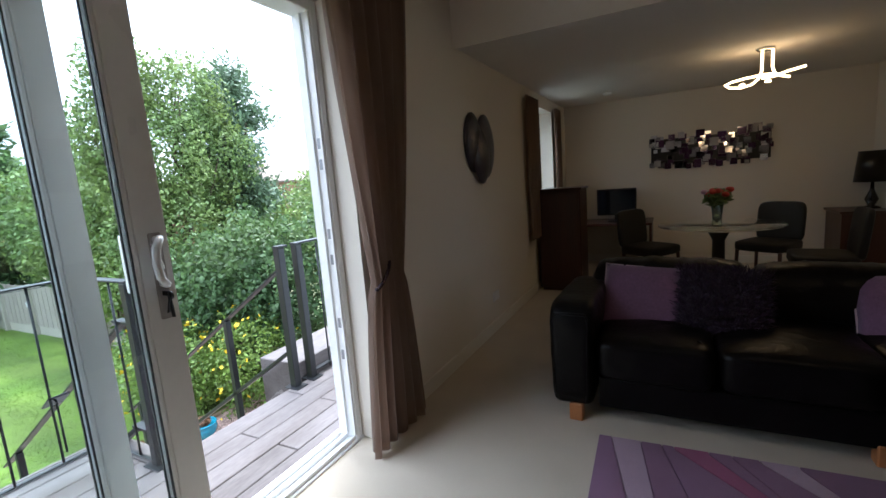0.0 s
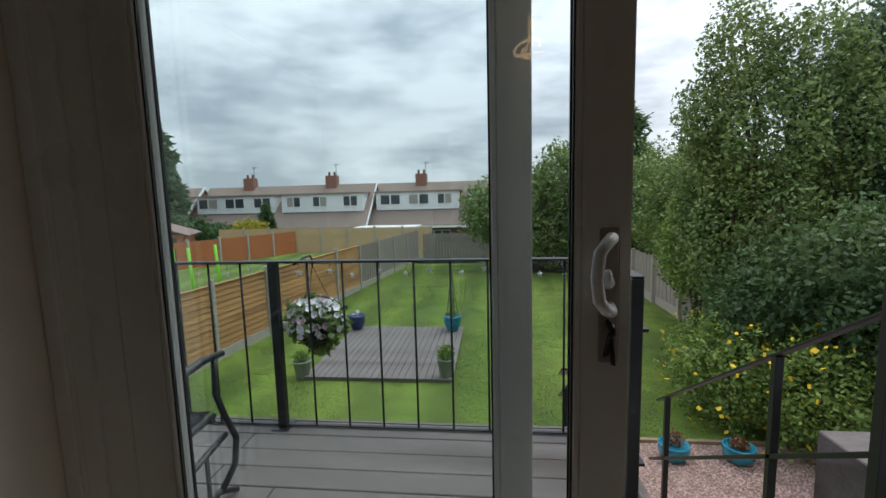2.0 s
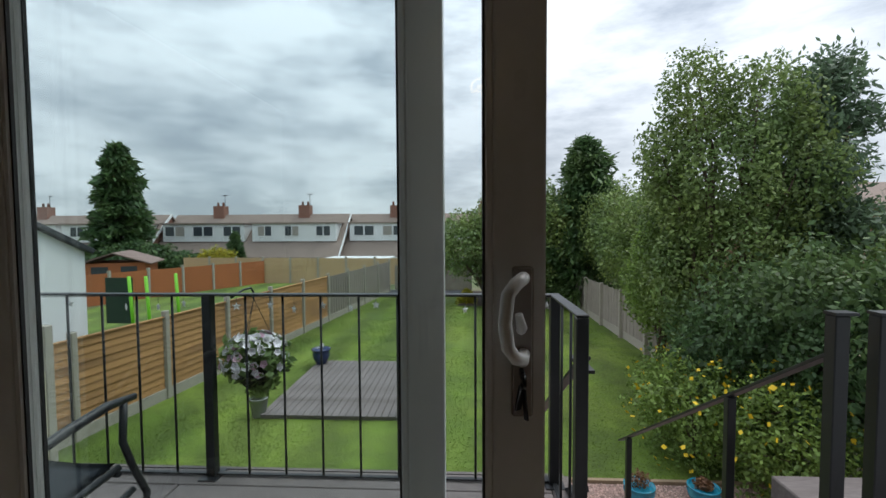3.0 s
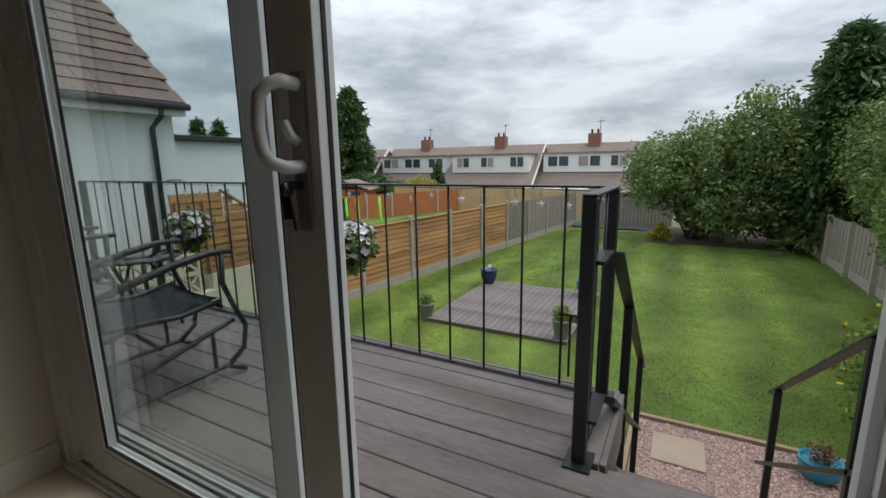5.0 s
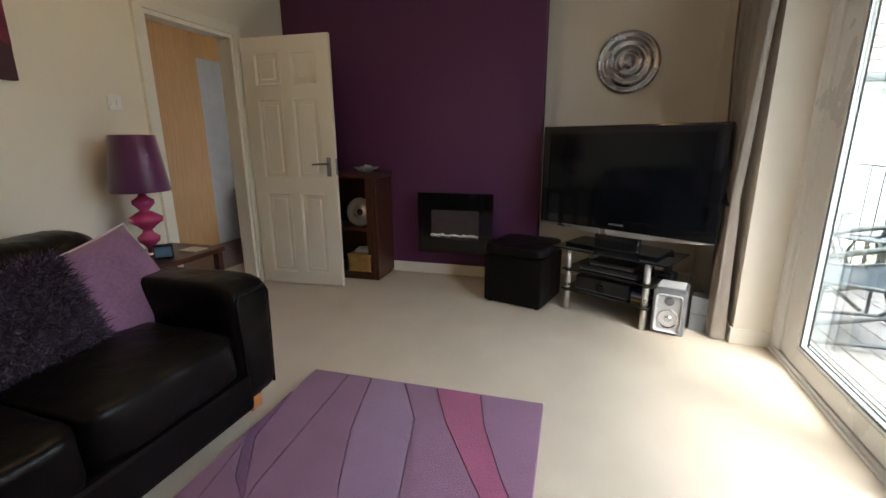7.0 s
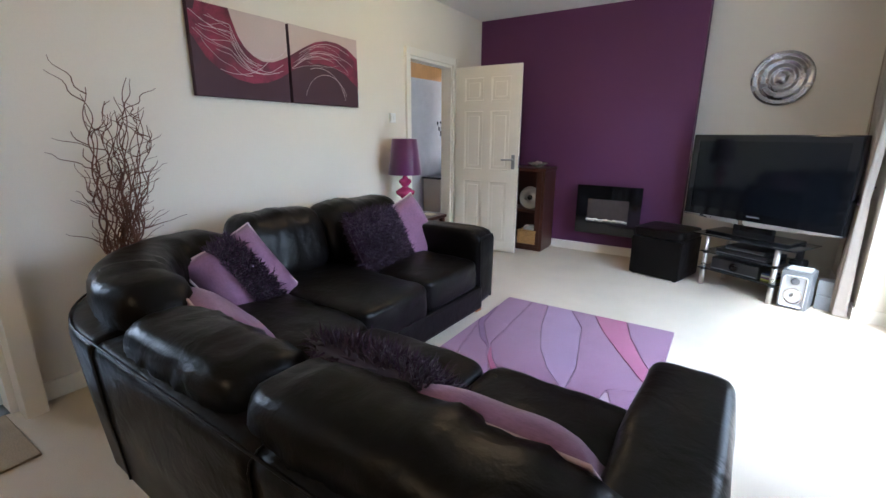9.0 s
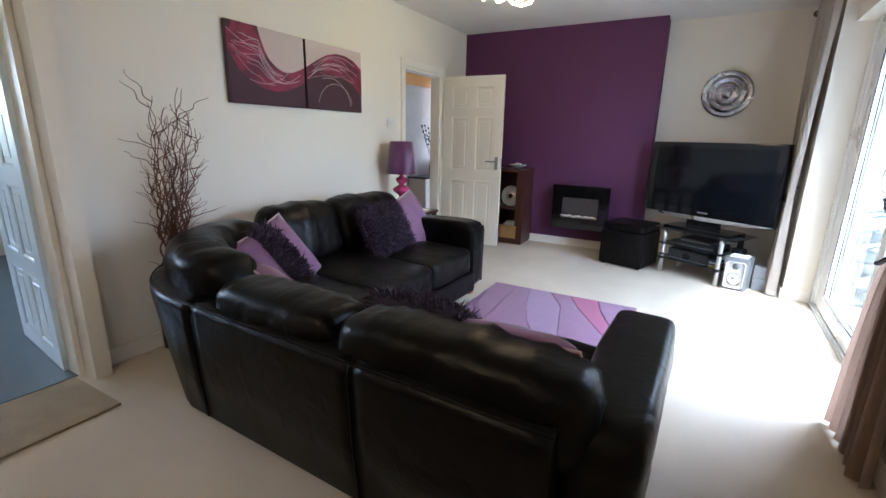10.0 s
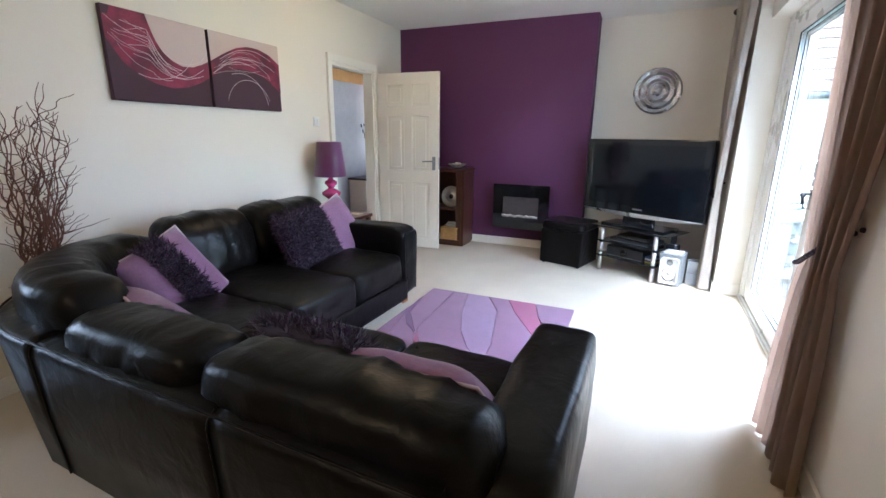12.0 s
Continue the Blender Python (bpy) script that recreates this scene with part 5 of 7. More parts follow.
def sofa_arm(length, m):
    """An arm with a rounded top: local x along it from the front, local y across."""
    b = puff(length, 0.235, 0.57, 12, 9.0, 0.006, length, Matrix.Translation((length / 2, 0, 0.355)))
    for v in b.verts:
        k = 1 - 0.10 * max(0, (0.5 - v.co.z)) / 0.43
        v.co.y *= k
        if v.co.z > 0.5:
            v.co.z -= 0.03 * (v.co.x / length) ** 2
    bmesh.ops.transform(b, matrix=m, verts=b.verts)
    arm = part("arm", b, LEATHER, sofa)
    w = [(0.008, s * (0.092 - 0.014 * (z < 0.3)), z) for s, z in ((-1, 0.12), (-1, 0.56))] + [(0.008, -0.076, 0.592), (0.008, 0.076, 0.592)] + [(0.008, s * (0.092 - 0.014 * (z < 0.3)), z) for s, z in ((1, 0.56), (1, 0.12))]
    part("piping", tube([m @ Vector(p) for p in w], 0.007, 7), LEATHER, arm)
    return arm


sofa_arm(0.90, pose(-0.19, 2.375, 0, 0, 0, 90))
sofa_arm(1.00, pose(1.225, 1.115, 0, 0, 0, 0))
for fx, fy in ((-0.17, 2.42), (1.08, 2.46), (-0.17, 3.14), (1.32, 1.10), (2.16, 1.10), (1.32, 2.28), (0.95, 3.16), (1.40, 3.17)):
    part("foot", box(fx - 0.035, fx + 0.035, fy - 0.035, fy + 0.035, 0.0, 0.095, 0.006, 1), OAK, sofa, "orange wooden foot")


# ---- cushions ----
def cushion_mesh(w, h, t):
    bm = bmesh.new()
    n = 14
    faces = {}
    for s in (1, -1):
        for i in range(n + 1):
            for j in range(n + 1):
                u, v = 2 * i / n - 1, 2 * j / n - 1
                pin = 1 - 0.05 * (1 - v * v) * abs(u) ** 6
                piv = 1 - 0.05 * (1 - u * u) * abs(v) ** 6
                z = s * t / 2 * max(0, (1 - u ** 4)) ** 0.6 * max(0, (1 - v ** 4)) ** 0.6 + 0.004 * noise.noise((u * 3, v * 3, s + w))
                faces[s, i, j] = bm.verts.new((u * w / 2 * pin, v * h / 2 * piv, z))
        for i in range(n):
            for j in range(n):
                q = [faces[s, i, j], faces[s, i + 1, j], faces[s, i + 1, j + 1], faces[s, i, j + 1]]
                bm.faces.new(q if s > 0 else q[::-1]).smooth = True
    bmesh.ops.remove_doubles(bm, verts=bm.verts, dist=0.006)
    return bm


def outline(w, h):
    pts = []
    for k in range(41):
        a = k / 10
        e, f = int(a) % 4, a % 1
        u, v = [(-1 + 2 * f, -1), (1, -1 + 2 * f), (1 - 2 * f, 1), (-1, 1 - 2 * f)][e]
        pts.append((u * w / 2 * (1 - 0.05 * (1 - v * v)), v * h / 2 * (1 - 0.05 * (1 - u * u)), 0))
    return pts


def lilac_cushion(m, w=0.46, band=None):
    c = empty("cushion", label="lilac piped cushion with a shaggy purple band on the sofa" if band else "lilac woven cushion with pale piped edge on the sofa", category="cushion", group="sofa cushions")
    c.matrix_world = m
    part("cover", cushion_mesh(w, w, 0.15), LILAC, c)
    part("piping", tube(outline(w, w), 0.0055, 6, caps=False), PIPING, c, "pale piping")
    if band:
        pile(c, w, 5, band, 1.0, 2600, 0.075)


def shag_cushion(m, seed, w=0.44):
    c = empty("shaggy_cushion", label="dark purple shaggy cushion on the sofa", category="cushion", group="sofa cushions")
    c.matrix_world = m
    part("cover", cushion_mesh(w, w, 0.14), SHAG, c)
    pile(c, w, seed, (-1, 1), 0.62, 6500, 0.07)


def pile(c, w, seed, span, front, n, half):
    """Long strands over the part of a cushion between the two limits of span."""
    rng = np.random.default_rng(seed)
    u, v, s = rng.uniform(span[0], span[1], n), rng.uniform(-1, 1, n), np.where(rng.random(n) < front, 1, -1)
    z = s * half * np.maximum(0, 1 - u ** 4) ** 0.6 * np.maximum(0, 1 - v ** 4) ** 0.6
    p = np.stack([u * w / 2 * 0.98, v * w / 2 * 0.98, z], 1)
    nrm = np.stack([u * np.abs(u) ** 3 * 1.6, v * np.abs(v) ** 3 * 1.6, s * 0.8], 1) + rng.normal(0, 0.42, (n, 3))
    nrm /= np.linalg.norm(nrm, axis=1, keepdims=True)
    side = np.cross(nrm, rng.normal(size=(n, 3)))
    side /= np.linalg.norm(side, axis=1, keepdims=True)
    L = rng.uniform(0.022, 0.042, n)[:, None]
    bend = rng.normal(0, 0.35, (n, 3)) * L
    r = 0.0028
    verts = np.stack([p - side * r, p + side * r, p + nrm * L * 0.6 + side * r + bend * 0.3, p + nrm * L * 0.6 - side * r + bend * 0.3, p + nrm * L + bend], 1).reshape(-1, 3)
    base_i = np.arange(n)[:, None] * 5
    faces = [tuple(f) for f in np.concatenate([base_i + np.array([0, 1, 2, 3])], 1)] + [tuple(f) for f in (base_i + np.array([3, 2, 4]))]
    tagged(raw("pile", verts, faces, SHAG, c, "long dark purple pile"), "", "", "", "stuff")


def lean(x, y, z, heading, tilt, spin=0):
    """A cushion's pose: it faces heading (degrees from +x), leaning back by tilt."""
    return pose(x, y, z, 0, 0, heading) @ pose(0, 0, 0, 0, 90 - tilt, 0) @ pose(0, 0, 0, 0, 0, 90 + spin)


lilac_cushion(lean(1.80, 1.285, 0.588, 180, 26, 14), 0.47)
shag_cushion(lean(1.75, 1.66, 0.585, 178, 27, 4), 1, 0.44)
lilac_cushion(lean(1.86, 2.58, 0.548, 182, 31, 19), 0.47, (-0.38, 0.32))
lilac_cushion(lean(1.32, 2.95, 0.525, 252, 42, 8), 0.44)
lilac_cushion(lean(0.14, 2.93, 0.538, 270, 44, -3), 0.48)
shag_cushion(lean(0.52, 2.90, 0.540, 268, 44, -4), 3, 0.45)

# ---- rug ----
rug = empty("rug", 0.02, 0.69, 0, 2.1, label="purple and mauve rug with curving carved bands on the carpet", category="rug")


def edge(*knots):
    return lambda v: float(np.interp(v, [k[0] for k in knots], [k[1] for k in knots]))


# the curving joints between the bands, across the rug, from its window side
joints = [edge((0, 0.0)),
          edge((0, 0.30), (0.24, 0.235), (0.53, 0.115), (0.76, 0.0)), edge((0, 0.52), (0.24, 0.41), (0.53, 0.235), (0.76, 0.09), (0.86, 0.0)),
          edge((0.86, 0.0), (0.95, 0.22), (1.17, 0.14), (1.56, 0.06)), edge((0.86, 0.0), (0.95, 0.22), (1.17, 0.245), (1.56, 0.19)),
          edge((0, 0.69), (0.27, 0.54), (0.63, 0.46), (0.83, 0.415), (1.1, 0.40), (1.56, 0.28)), edge((0, 0.87), (0.4, 0.78), (0.71, 0.67), (0.92, 0.55), (1.04, 0.45), (1.1, 0.40), (1.56, 0.28)),
          edge((0, 1.0), (0.8, 0.96), (0.97, 0.87), (1.2, 0.69), (1.56, 0.33)), edge((0, 1.0), (0.8, 0.96), (0.97, 0.905), (1.2, 0.75), (1.56, 0.47)),
          edge((0.15, 1.2), (0.56, 1.14), (0.77, 1.01), (0.85, 0.955), (0.97, 0.91), (1.56, 0.56)), edge((0.3, 1.2), (0.56, 1.185), (0.77, 1.06), (0.85, 0.965), (0.97, 0.91), (1.56, 0.56)),
          edge((0.4, 1.2), (0.95, 1.10), (1.3, 0.91), (1.56, 0.66)), edge((0.4, 1.2), (0.95, 1.10), (1.3, 0.96), (1.56, 0.80)),
          edge((0, 1.2))]
hues = ("mauve", "rose", "mauve", "pale", "mauve", "lilac", "mauve", "rose", "mauve", "plum", "mauve", "pale", "mauve")
part("backing", boxes((0.0, 1.2, 0.0, 1.58, 0.001, 0.009)), RUG["mauve"], rug)
for n_, colour in enumerate(hues):
    bm, prev_row = bmesh.new(), None
    for i in range(65):
        v = 1.578 * i / 64 + 0.001
        a, b = max(f(v) for f in joints[:n_ + 1]) + 0.0012, max(f(v) for f in joints[:n_ + 2]) - 0.0012
        if b - a < 0.006:
            prev_row = None
            continue
        row = [bm.verts.new(c) for c in ((a, v, 0.008), (a + 0.002, v, 0.017), (b - 0.002, v, 0.017), (b, v, 0.008))]
        if prev_row:
            for k in range(3):
                bm.faces.new((prev_row[k], prev_row[k + 1], row[k + 1], row[k]))
        if prev_row is None or i == 64:
            bm.faces.new(row)
        prev_row = row
    bmesh.ops.recalc_face_normals(bm, faces=bm.faces)
    part("band", bm, RUG[colour], rug, colour + " carved band")

# door mat by the kitchen door
MATTING = mat("beige_door_mat", (0.34, 0.27, 0.18), 0.95, vary=0.25, scale=6, fine=180, bump=0.8, dist=0.006)
tagged(part("door_mat", box(0, 0.47, 0, 0.80, 0.001, 0.012, 0.004, 1, m=pose(1.975, 3.47, 0, 0, 0, 2.1)), MATTING), "worn beige door mat by the kitchen doorway", "mat")

# ---- television corner ----
tv = empty("television", -0.31, -0.665, 0, -27.3, label="large flat black television with silver lower edge, switched off", category="television")
part("casing", box(-0.612, 0.612, -0.085, 0.0, 0.575, 1.30, 0.012, 2), BLACK_GLOSS, tv)
part("screen", box(-0.545, 0.545, 0.0, 0.003, 0.665, 1.245), SCREEN, tv)
part("bezel", boxes((-0.600, -0.548, 0.0, 0.008, 0.60, 1.288), (0.548, 0.600, 0.0, 0.008, 0.60, 1.288), (-0.548, 0.548, 0.0, 0.008, 1.248, 1.288), (-0.548, 0.548, 0.0, 0.008, 0.60, 0.662)), BLACK_GLOSS, tv)
trim = bmesh.new()
trim_rows = []
for k in range(25):
    x = -0.607 + 1.214 * k / 24
    low = 0.588 - 0.034 * (1 - (x / 0.607) ** 2) - 0.003
    trim_rows.append([trim.verts.new(c) for c in ((x, 0.010, 0.590), (x, 0.004, low), (x, -0.04, low), (x, -0.04, 0.590))])
for a, b in zip(trim_rows, trim_rows[1:]):
    for k in range(4):
        trim.faces.new((a[k], a[(k + 1) % 4], b[(k + 1) % 4], b[k]))
trim.faces.new(trim_rows[0])
trim.faces.new(trim_rows[-1][::-1])
bmesh.ops.recalc_face_normals(trim, faces=trim.faces)
part("silver_trim", trim, SATIN, tv, "bowed silver lower edge")
part("maker_badge", boxes((-0.05, 0.05, 0.0085, 0.0095, 0.625, 0.638)), SILVER, tv)
part("tv_stand_neck", box(-0.16, 0.16, -0.07, -0.02, 0.47, 0.58, 0.01, 1), BLACK_GLOSS, tv)
part("tv_stand_foot", box(-0.33, 0.33, -0.20, 0.09, 0.459, 0.475, 0.006, 1), BLACK_GLOSS, tv)
rack = empty("media_stand", -0.25, -0.485, 0, -27, label="black glass media stand with chrome legs", category="stand")
BLACK_GLASS = mat("black_shelf_glass", (0.008, 0.009, 0.010), 0.05, vary=0.05, bump=0, rough_vary=0.02)
for z in (0.15, 0.30, 0.447):
    part("shelf", box(-0.31 if z < 0.4 else -0.40, 0.31 if z < 0.4 else 0.40, -0.40, 0.015, z, z + 0.010, 0.003, 1), BLACK_GLASS, rack)
for lx, ly in ((-0.275, -0.02), (0.275, -0.02), (-0.275, -0.36), (0.275, -0.36)):
    part("leg", lathe([(0.021, 0.0), (0.021, 0.135), (0.017, 0.14), (0.017, 0.16), (0.021, 0.165), (0.021, 0.285), (0.017, 0.29), (0.017, 0.31), (0.021, 0.315), (0.021, 0.447)], 16, Matrix.Translation((lx, ly, 0))), SATIN, rack, "chrome leg")
    for z in (0.137, 0.287):
        part("collar", lathe([(0.0215, 0.0), (0.0225, 0.004), (0.0225, 0.022), (0.0215, 0.026)], 16, Matrix.Translation((lx, ly, z))), BLACK, rack, "black collar")
for name, a, label in (("disc_player", (-0.21, 0.20, -0.33, -0.03, 0.312, 0.350), "slim black disc player on the media stand"), ("set_top_box", (-0.17, 0.14, -0.32, -0.06, 0.352, 0.385), "black set-top box on the media stand"),
                       ("amplifier", (-0.16, 0.22, -0.34, -0.03, 0.162, 0.265), "black amplifier with round dial on the media stand")):
    t = empty(name, -0.25, -0.485, 0, -27, label=label, category="electronics")
    part("case", box(*a, 0.005, 1), BLACK, t)
    part("front_strip", boxes((a[0] + 0.01, a[1] - 0.01, a[3], a[3] + 0.002, a[4] + 0.006, a[4] + 0.012)), SILVER, t)
    if name == "amplifier":
        part("dial", lathe([(0.035, 0), (0.035, 0.006), (0.028, 0.012), (0.0, 0.013)], 20, Matrix.Translation((0.03, a[3], 0.213)) @ pose(0, 0, 0, -90, 0, 0)), BLACK_GLOSS, t)
games = empty("stack_of_cases", -0.25, -0.485, 0, -27, label="small stack of disc cases on the media stand", category="disc cases")
for k, c in enumerate(((0.35, 0.33, 0.06), (0.10, 0.02, 0.12), (0.5, 0.5, 0.5), (0.05, 0.08, 0.2))):
    part("case", box(-0.26 + 0.005 * k, -0.17, -0.19, -0.06, 0.161 + 0.015 * k, 0.175 + 0.015 * k, 0.001, 1), mat("disc_case", c, 0.4), games)
spk = empty("speaker", -0.665, -0.43, 0, -15, label="silver bookshelf speaker on the floor", category="speaker")
part("cabinet", box(-0.095, 0.095, -0.11, 0.09, 0.0, 0.295, 0.012, 2), SILVER, spk)
part("woofer", lathe([(0.062, 0.0), (0.066, 0.008), (0.060, 0.010), (0.045, -0.004), (0.028, -0.010), (0.022, 0.004), (0.0, 0.010)], 28, Matrix.Translation((0, 0.092, 0.105)) @ pose(0, 0, 0, -90, 0, 0)), CHROME, spk)
part("baffle", box(-0.075, 0.075, 0.09, 0.094, 0.025, 0.265, 0.03, 3), mat("pale_baffle", (0.62, 0.62, 0.63), 0.4), spk)
part("tweeter", lathe([(0.026, 0), (0.028, 0.006), (0.012, 0.002), (0.0, 0.008)], 20, Matrix.Translation((0, 0.094, 0.222)) @ pose(0, 0, 0, -90, 0, 0)), SILVER, spk)
part("terminal_card", box(-0.075, 0.075, -0.09, 0.05, 0.296, 0.304), mat("white_paper", (0.7, 0.7, 0.7), 0.7), spk)
for k in range(2):
    t = empty("small_speaker", -0.865, -0.50, 0.115 * k, -20, label="small grey satellite speaker stacked by the curtain", category="speaker", group="stacked small speakers")
    part("cabinet", box(-0.06, 0.06, -0.06, 0.06, 0.001, 0.114, 0.008, 2), mat("grey_grille", (0.25, 0.26, 0.28), 0.6) if k == 0 else bpy.data.materials["grey_grille"], t)
phone = empty("cordless_phone", -0.66, -0.62, 0, -30, label="black cordless phone standing in its charger", category="phone")
part("charger", box(-0.05, 0.05, -0.05, 0.05, 0.0, 0.335, 0.01, 1), BLACK, phone)
part("handset", box(-0.024, 0.024, -0.014, 0.014, 0.33, 0.475, 0.010, 2), BLACK, phone)
pouf = empty("footstool", 0.325, -0.755, 0, -15, label="black leather cube footstool", category="footstool")
part("body", box(-0.225, 0.225, -0.225, 0.225, 0.012, 0.375, 0.015, 2), LEATHER, pouf)
part("lid", puff(0.462, 0.462, 0.085, 8, 9, 0.002, 4, Matrix.Translation((0, 0, 0.418))), LEATHER, pouf)
for sx in (-1, 1):
    for sy in (-1, 1):
        part("foot", lathe([(0.018, 0), (0.02, 0.014)], 10, Matrix.Translation((sx * 0.19, sy * 0.19, 0))), BLACK, pouf)
wall_plate = empty("wall_dish", -0.345, Y_BACK, 1.80, label="silver ridged round metal dish hung on the wall", category="wall art")
part("dish", lathe([(0.0, 0.052), (0.035, 0.050), (0.05, 0.038), (0.075, 0.034), (0.085, 0.046), (0.10, 0.046), (0.112, 0.028), (0.135, 0.024), (0.15, 0.040), (0.168, 0.040), (0.18, 0.022), (0.20, 0.020), (0.213, 0.034), (0.236, 0.028), (0.24, 0.010), (0.20, 0.004), (0.0, 0.003)], 56,
                   pose(0, 0, 0, -90, 0, 0)), PEWTER, wall_plate)

# ---- fire, shelf unit ----
fire = empty("electric_fire", label="black glass wall-hung electric fire with white pebbles", category="fireplace")
fire.matrix_world = BREAST
F0, F1 = -0.955, -0.295
part("casing", box(F0 + 0.05, F1 - 0.05, 0.002, 0.16, 0.27, 0.73, 0.006, 1), BLACK, fire)
gl = bmesh.new()
for a in ((F0, F0 + 0.12, 0.25, 0.77), (F1 - 0.12, F1, 0.25, 0.77), (F0 + 0.12, F1 - 0.12, 0.25, 0.385), (F0 + 0.12, F1 - 0.12, 0.625, 0.77)):
    box(a[0], a[1], 0.16, 0.172, a[2], a[3], bm=gl)
part("glass_front", gl, BLACK_GLOSS, fire)
part("firebox", boxes((F0 + 0.12, F1 - 0.12, 0.161, 0.163, 0.385, 0.625)), mat("dark_firebox", (0.05, 0.038, 0.038), 0.7, vary=0.3, scale=20), fire)
PEBBLE = mat("white_pebble", (0.7, 0.68, 0.64), 0.6, per_object=0.2)
rp = random.Random(9)
for k in range(15):
    s = rp.uniform(0.014, 0.022)
    b = puff(2.2 * s, 1.4 * s, 1.3 * s, 3, 2.2, 0, k)
    o = part("pebble", b, PEBBLE, fire)
    o.location = (F0 + 0.14 + 0.0275 * k, 0.176 + rp.uniform(0, 0.008), 0.398 + rp.uniform(0, 0.012))
part("pebble_tray", box(F0 + 0.12, F1 - 0.12, 0.162, 0.20, 0.372, 0.386, 0.003, 1), BLACK, fire)
part("mains_cable", tube([BREAST.inverted() @ Vector(p) for p in ((0.72, -1.17, 0.27), (0.70, -1.165, 0.12), (0.62, -1.14, 0.03), (0.55, -1.05, 0.012), (0.50, -0.98, 0.012))], 0.004, 6), BLACK, fire)

unit = empty("shelf_unit", 1.60, -1.135, 0, 2.24, label="dark mahogany open shelf unit against the plum wall", category="shelf unit")
for n_, a in (("side_panel", (0, 0.035, 0, 0.35, 0.02, 0.90)), ("side_panel", (0.545, 0.58, 0, 0.35, 0.02, 0.90)), ("top", (-0.012, 0.592, -0.0, 0.365, 0.90, 0.935)), ("shelf", (0.035, 0.545, 0.012, 0.345, 0.44, 0.47)),
              ("base", (0.035, 0.545, 0.012, 0.345, 0.045, 0.075)), ("plinth", (0.01, 0.57, 0.02, 0.33, 0, 0.045)), ("back_panel", (0.035, 0.545, 0.0, 0.010, 0.02, 0.90)), ("front_stile", (0.035, 0.10, 0.31, 0.345, 0.075, 0.90))):
    part(n_, box(*a, 0.004, 1), MAHOG, unit)
bowl = empty("glass_bowl", 1.76, -0.97, 0.936, label="shallow patterned glass bowl on the shelf unit", category="bowl")
part("bowl", lathe([(0.035, 0), (0.04, 0.006), (0.09, 0.028), (0.115, 0.048), (0.110, 0.049), (0.085, 0.032), (0.03, 0.012), (0.0, 0.011)], 28), mat("mottled_glaze", (0.30, 0.31, 0.29), 0.25, second=(0.55, 0.55, 0.52), mask_scale=25), bowl)
for k in range(5):
    o = part("pebble", puff(0.045, 0.035, 0.03, 3, 2.2, 0, k), PEBBLE, bowl)
    o.location = (0.03 * math.cos(k * 1.3), 0.03 * math.sin(k * 1.3), 0.036 + 0.004 * k)
disc = empty("round_dish", 1.775, -0.845, 0.59, label="round silver dish standing in the shelf unit", category="dish")
disc.matrix_world = pose(1.775, -0.855, 0.60, -82, 0, 0)
part("dish", lathe([(0.0, 0.012), (0.03, 0.012), (0.035, 0.004), (0.095, 0.006), (0.122, 0.020), (0.126, 0.018), (0.095, 0.0), (0.0, -0.002)], 36), SATIN, disc)
part("centre", lathe([(0.03, 0.012), (0.026, 0.022), (0.0, 0.024)], 18), BLACK_GLOSS, disc)
basket = empty("wicker_basket", 1.775, -0.86, 0.076, 2, label="small golden wicker basket in the shelf unit", category="basket")
WICKER = mat("golden_wicker", (0.42, 0.24, 0.08), 0.7, vary=0.3, scale=30, fine=150, bump=0.3)
wk = bmesh.new()
for k in range(9):
    z = 0.008 + k * 0.0155
    pts = [(s * 0.105 * (1 + 0.003 * k), t * 0.075, z) for s, t in ((-1, 1), (1, 1), (1, -1), (-1, -1), (-1, 1))]
    fine = [(a[0] + (b[0] - a[0]) * i / 8 , a[1] + (b[1] - a[1]) * i / 8 + 0.003 * (-1) ** (i + k), z) for a, b in zip(pts, pts[1:]) for i in range(8)]
    tube(fine + fine[:1], 0.0078, 6, wk)
part("weave", wk, WICKER, basket)
part("rim", tube([(-0.11, 0.08, 0.15), (0.11, 0.08, 0.15), (0.11, -0.08, 0.15), (-0.11, -0.08, 0.15), (-0.11, 0.08, 0.15)], 0.009, 6), WICKER, basket)
for k in range(3):
    t = tagged(part("book", box(-0.08, 0.06, -0.05, 0.06, 0, 0.014, 0.001, 1), mat("grey_book", (0.3, 0.3, 0.31), 0.5) if k == 0 else bpy.data.materials["grey_book"]), "thin grey booklet lying on the wicker basket", "book", "booklets on the basket")
    t.matrix_world = pose(1.76, -0.86, 0.236 + 0.0145 * k, 0, 0, 6 * k)

# ---- pictures ----
CANVAS_DARK = mat("dark_plum_canvas", (0.055, 0.022, 0.036), 0.75, vary=0.12, scale=4, fine=250, bump=0.3, dist=0.001)
CANVAS_PALE = mat("pale_pink_canvas", (0.56, 0.45, 0.42), 0.8, vary=0.06, scale=4, fine=250, bump=0.3, dist=0.001)
CANVAS_RED = mat("crimson_canvas", (0.21, 0.022, 0.060), 0.7, vary=0.45, scale=5, fine=120, bump=0.3, dist=0.001, second=(0.09, 0.012, 0.035), mask_scale=7, mask=(0.45, 0.6))
PAINT_WHITE = mat("white_brushline", (0.66, 0.55, 0.58), 0.7, vary=0.2, scale=30)


def curve_at(table, u):
    for (a, va), (b, vb) in zip(table, table[1:]):
        if a <= u <= b:
            t = (u - a) / (b - a)
            return va + (vb - va) * t
    return table[-1][1]


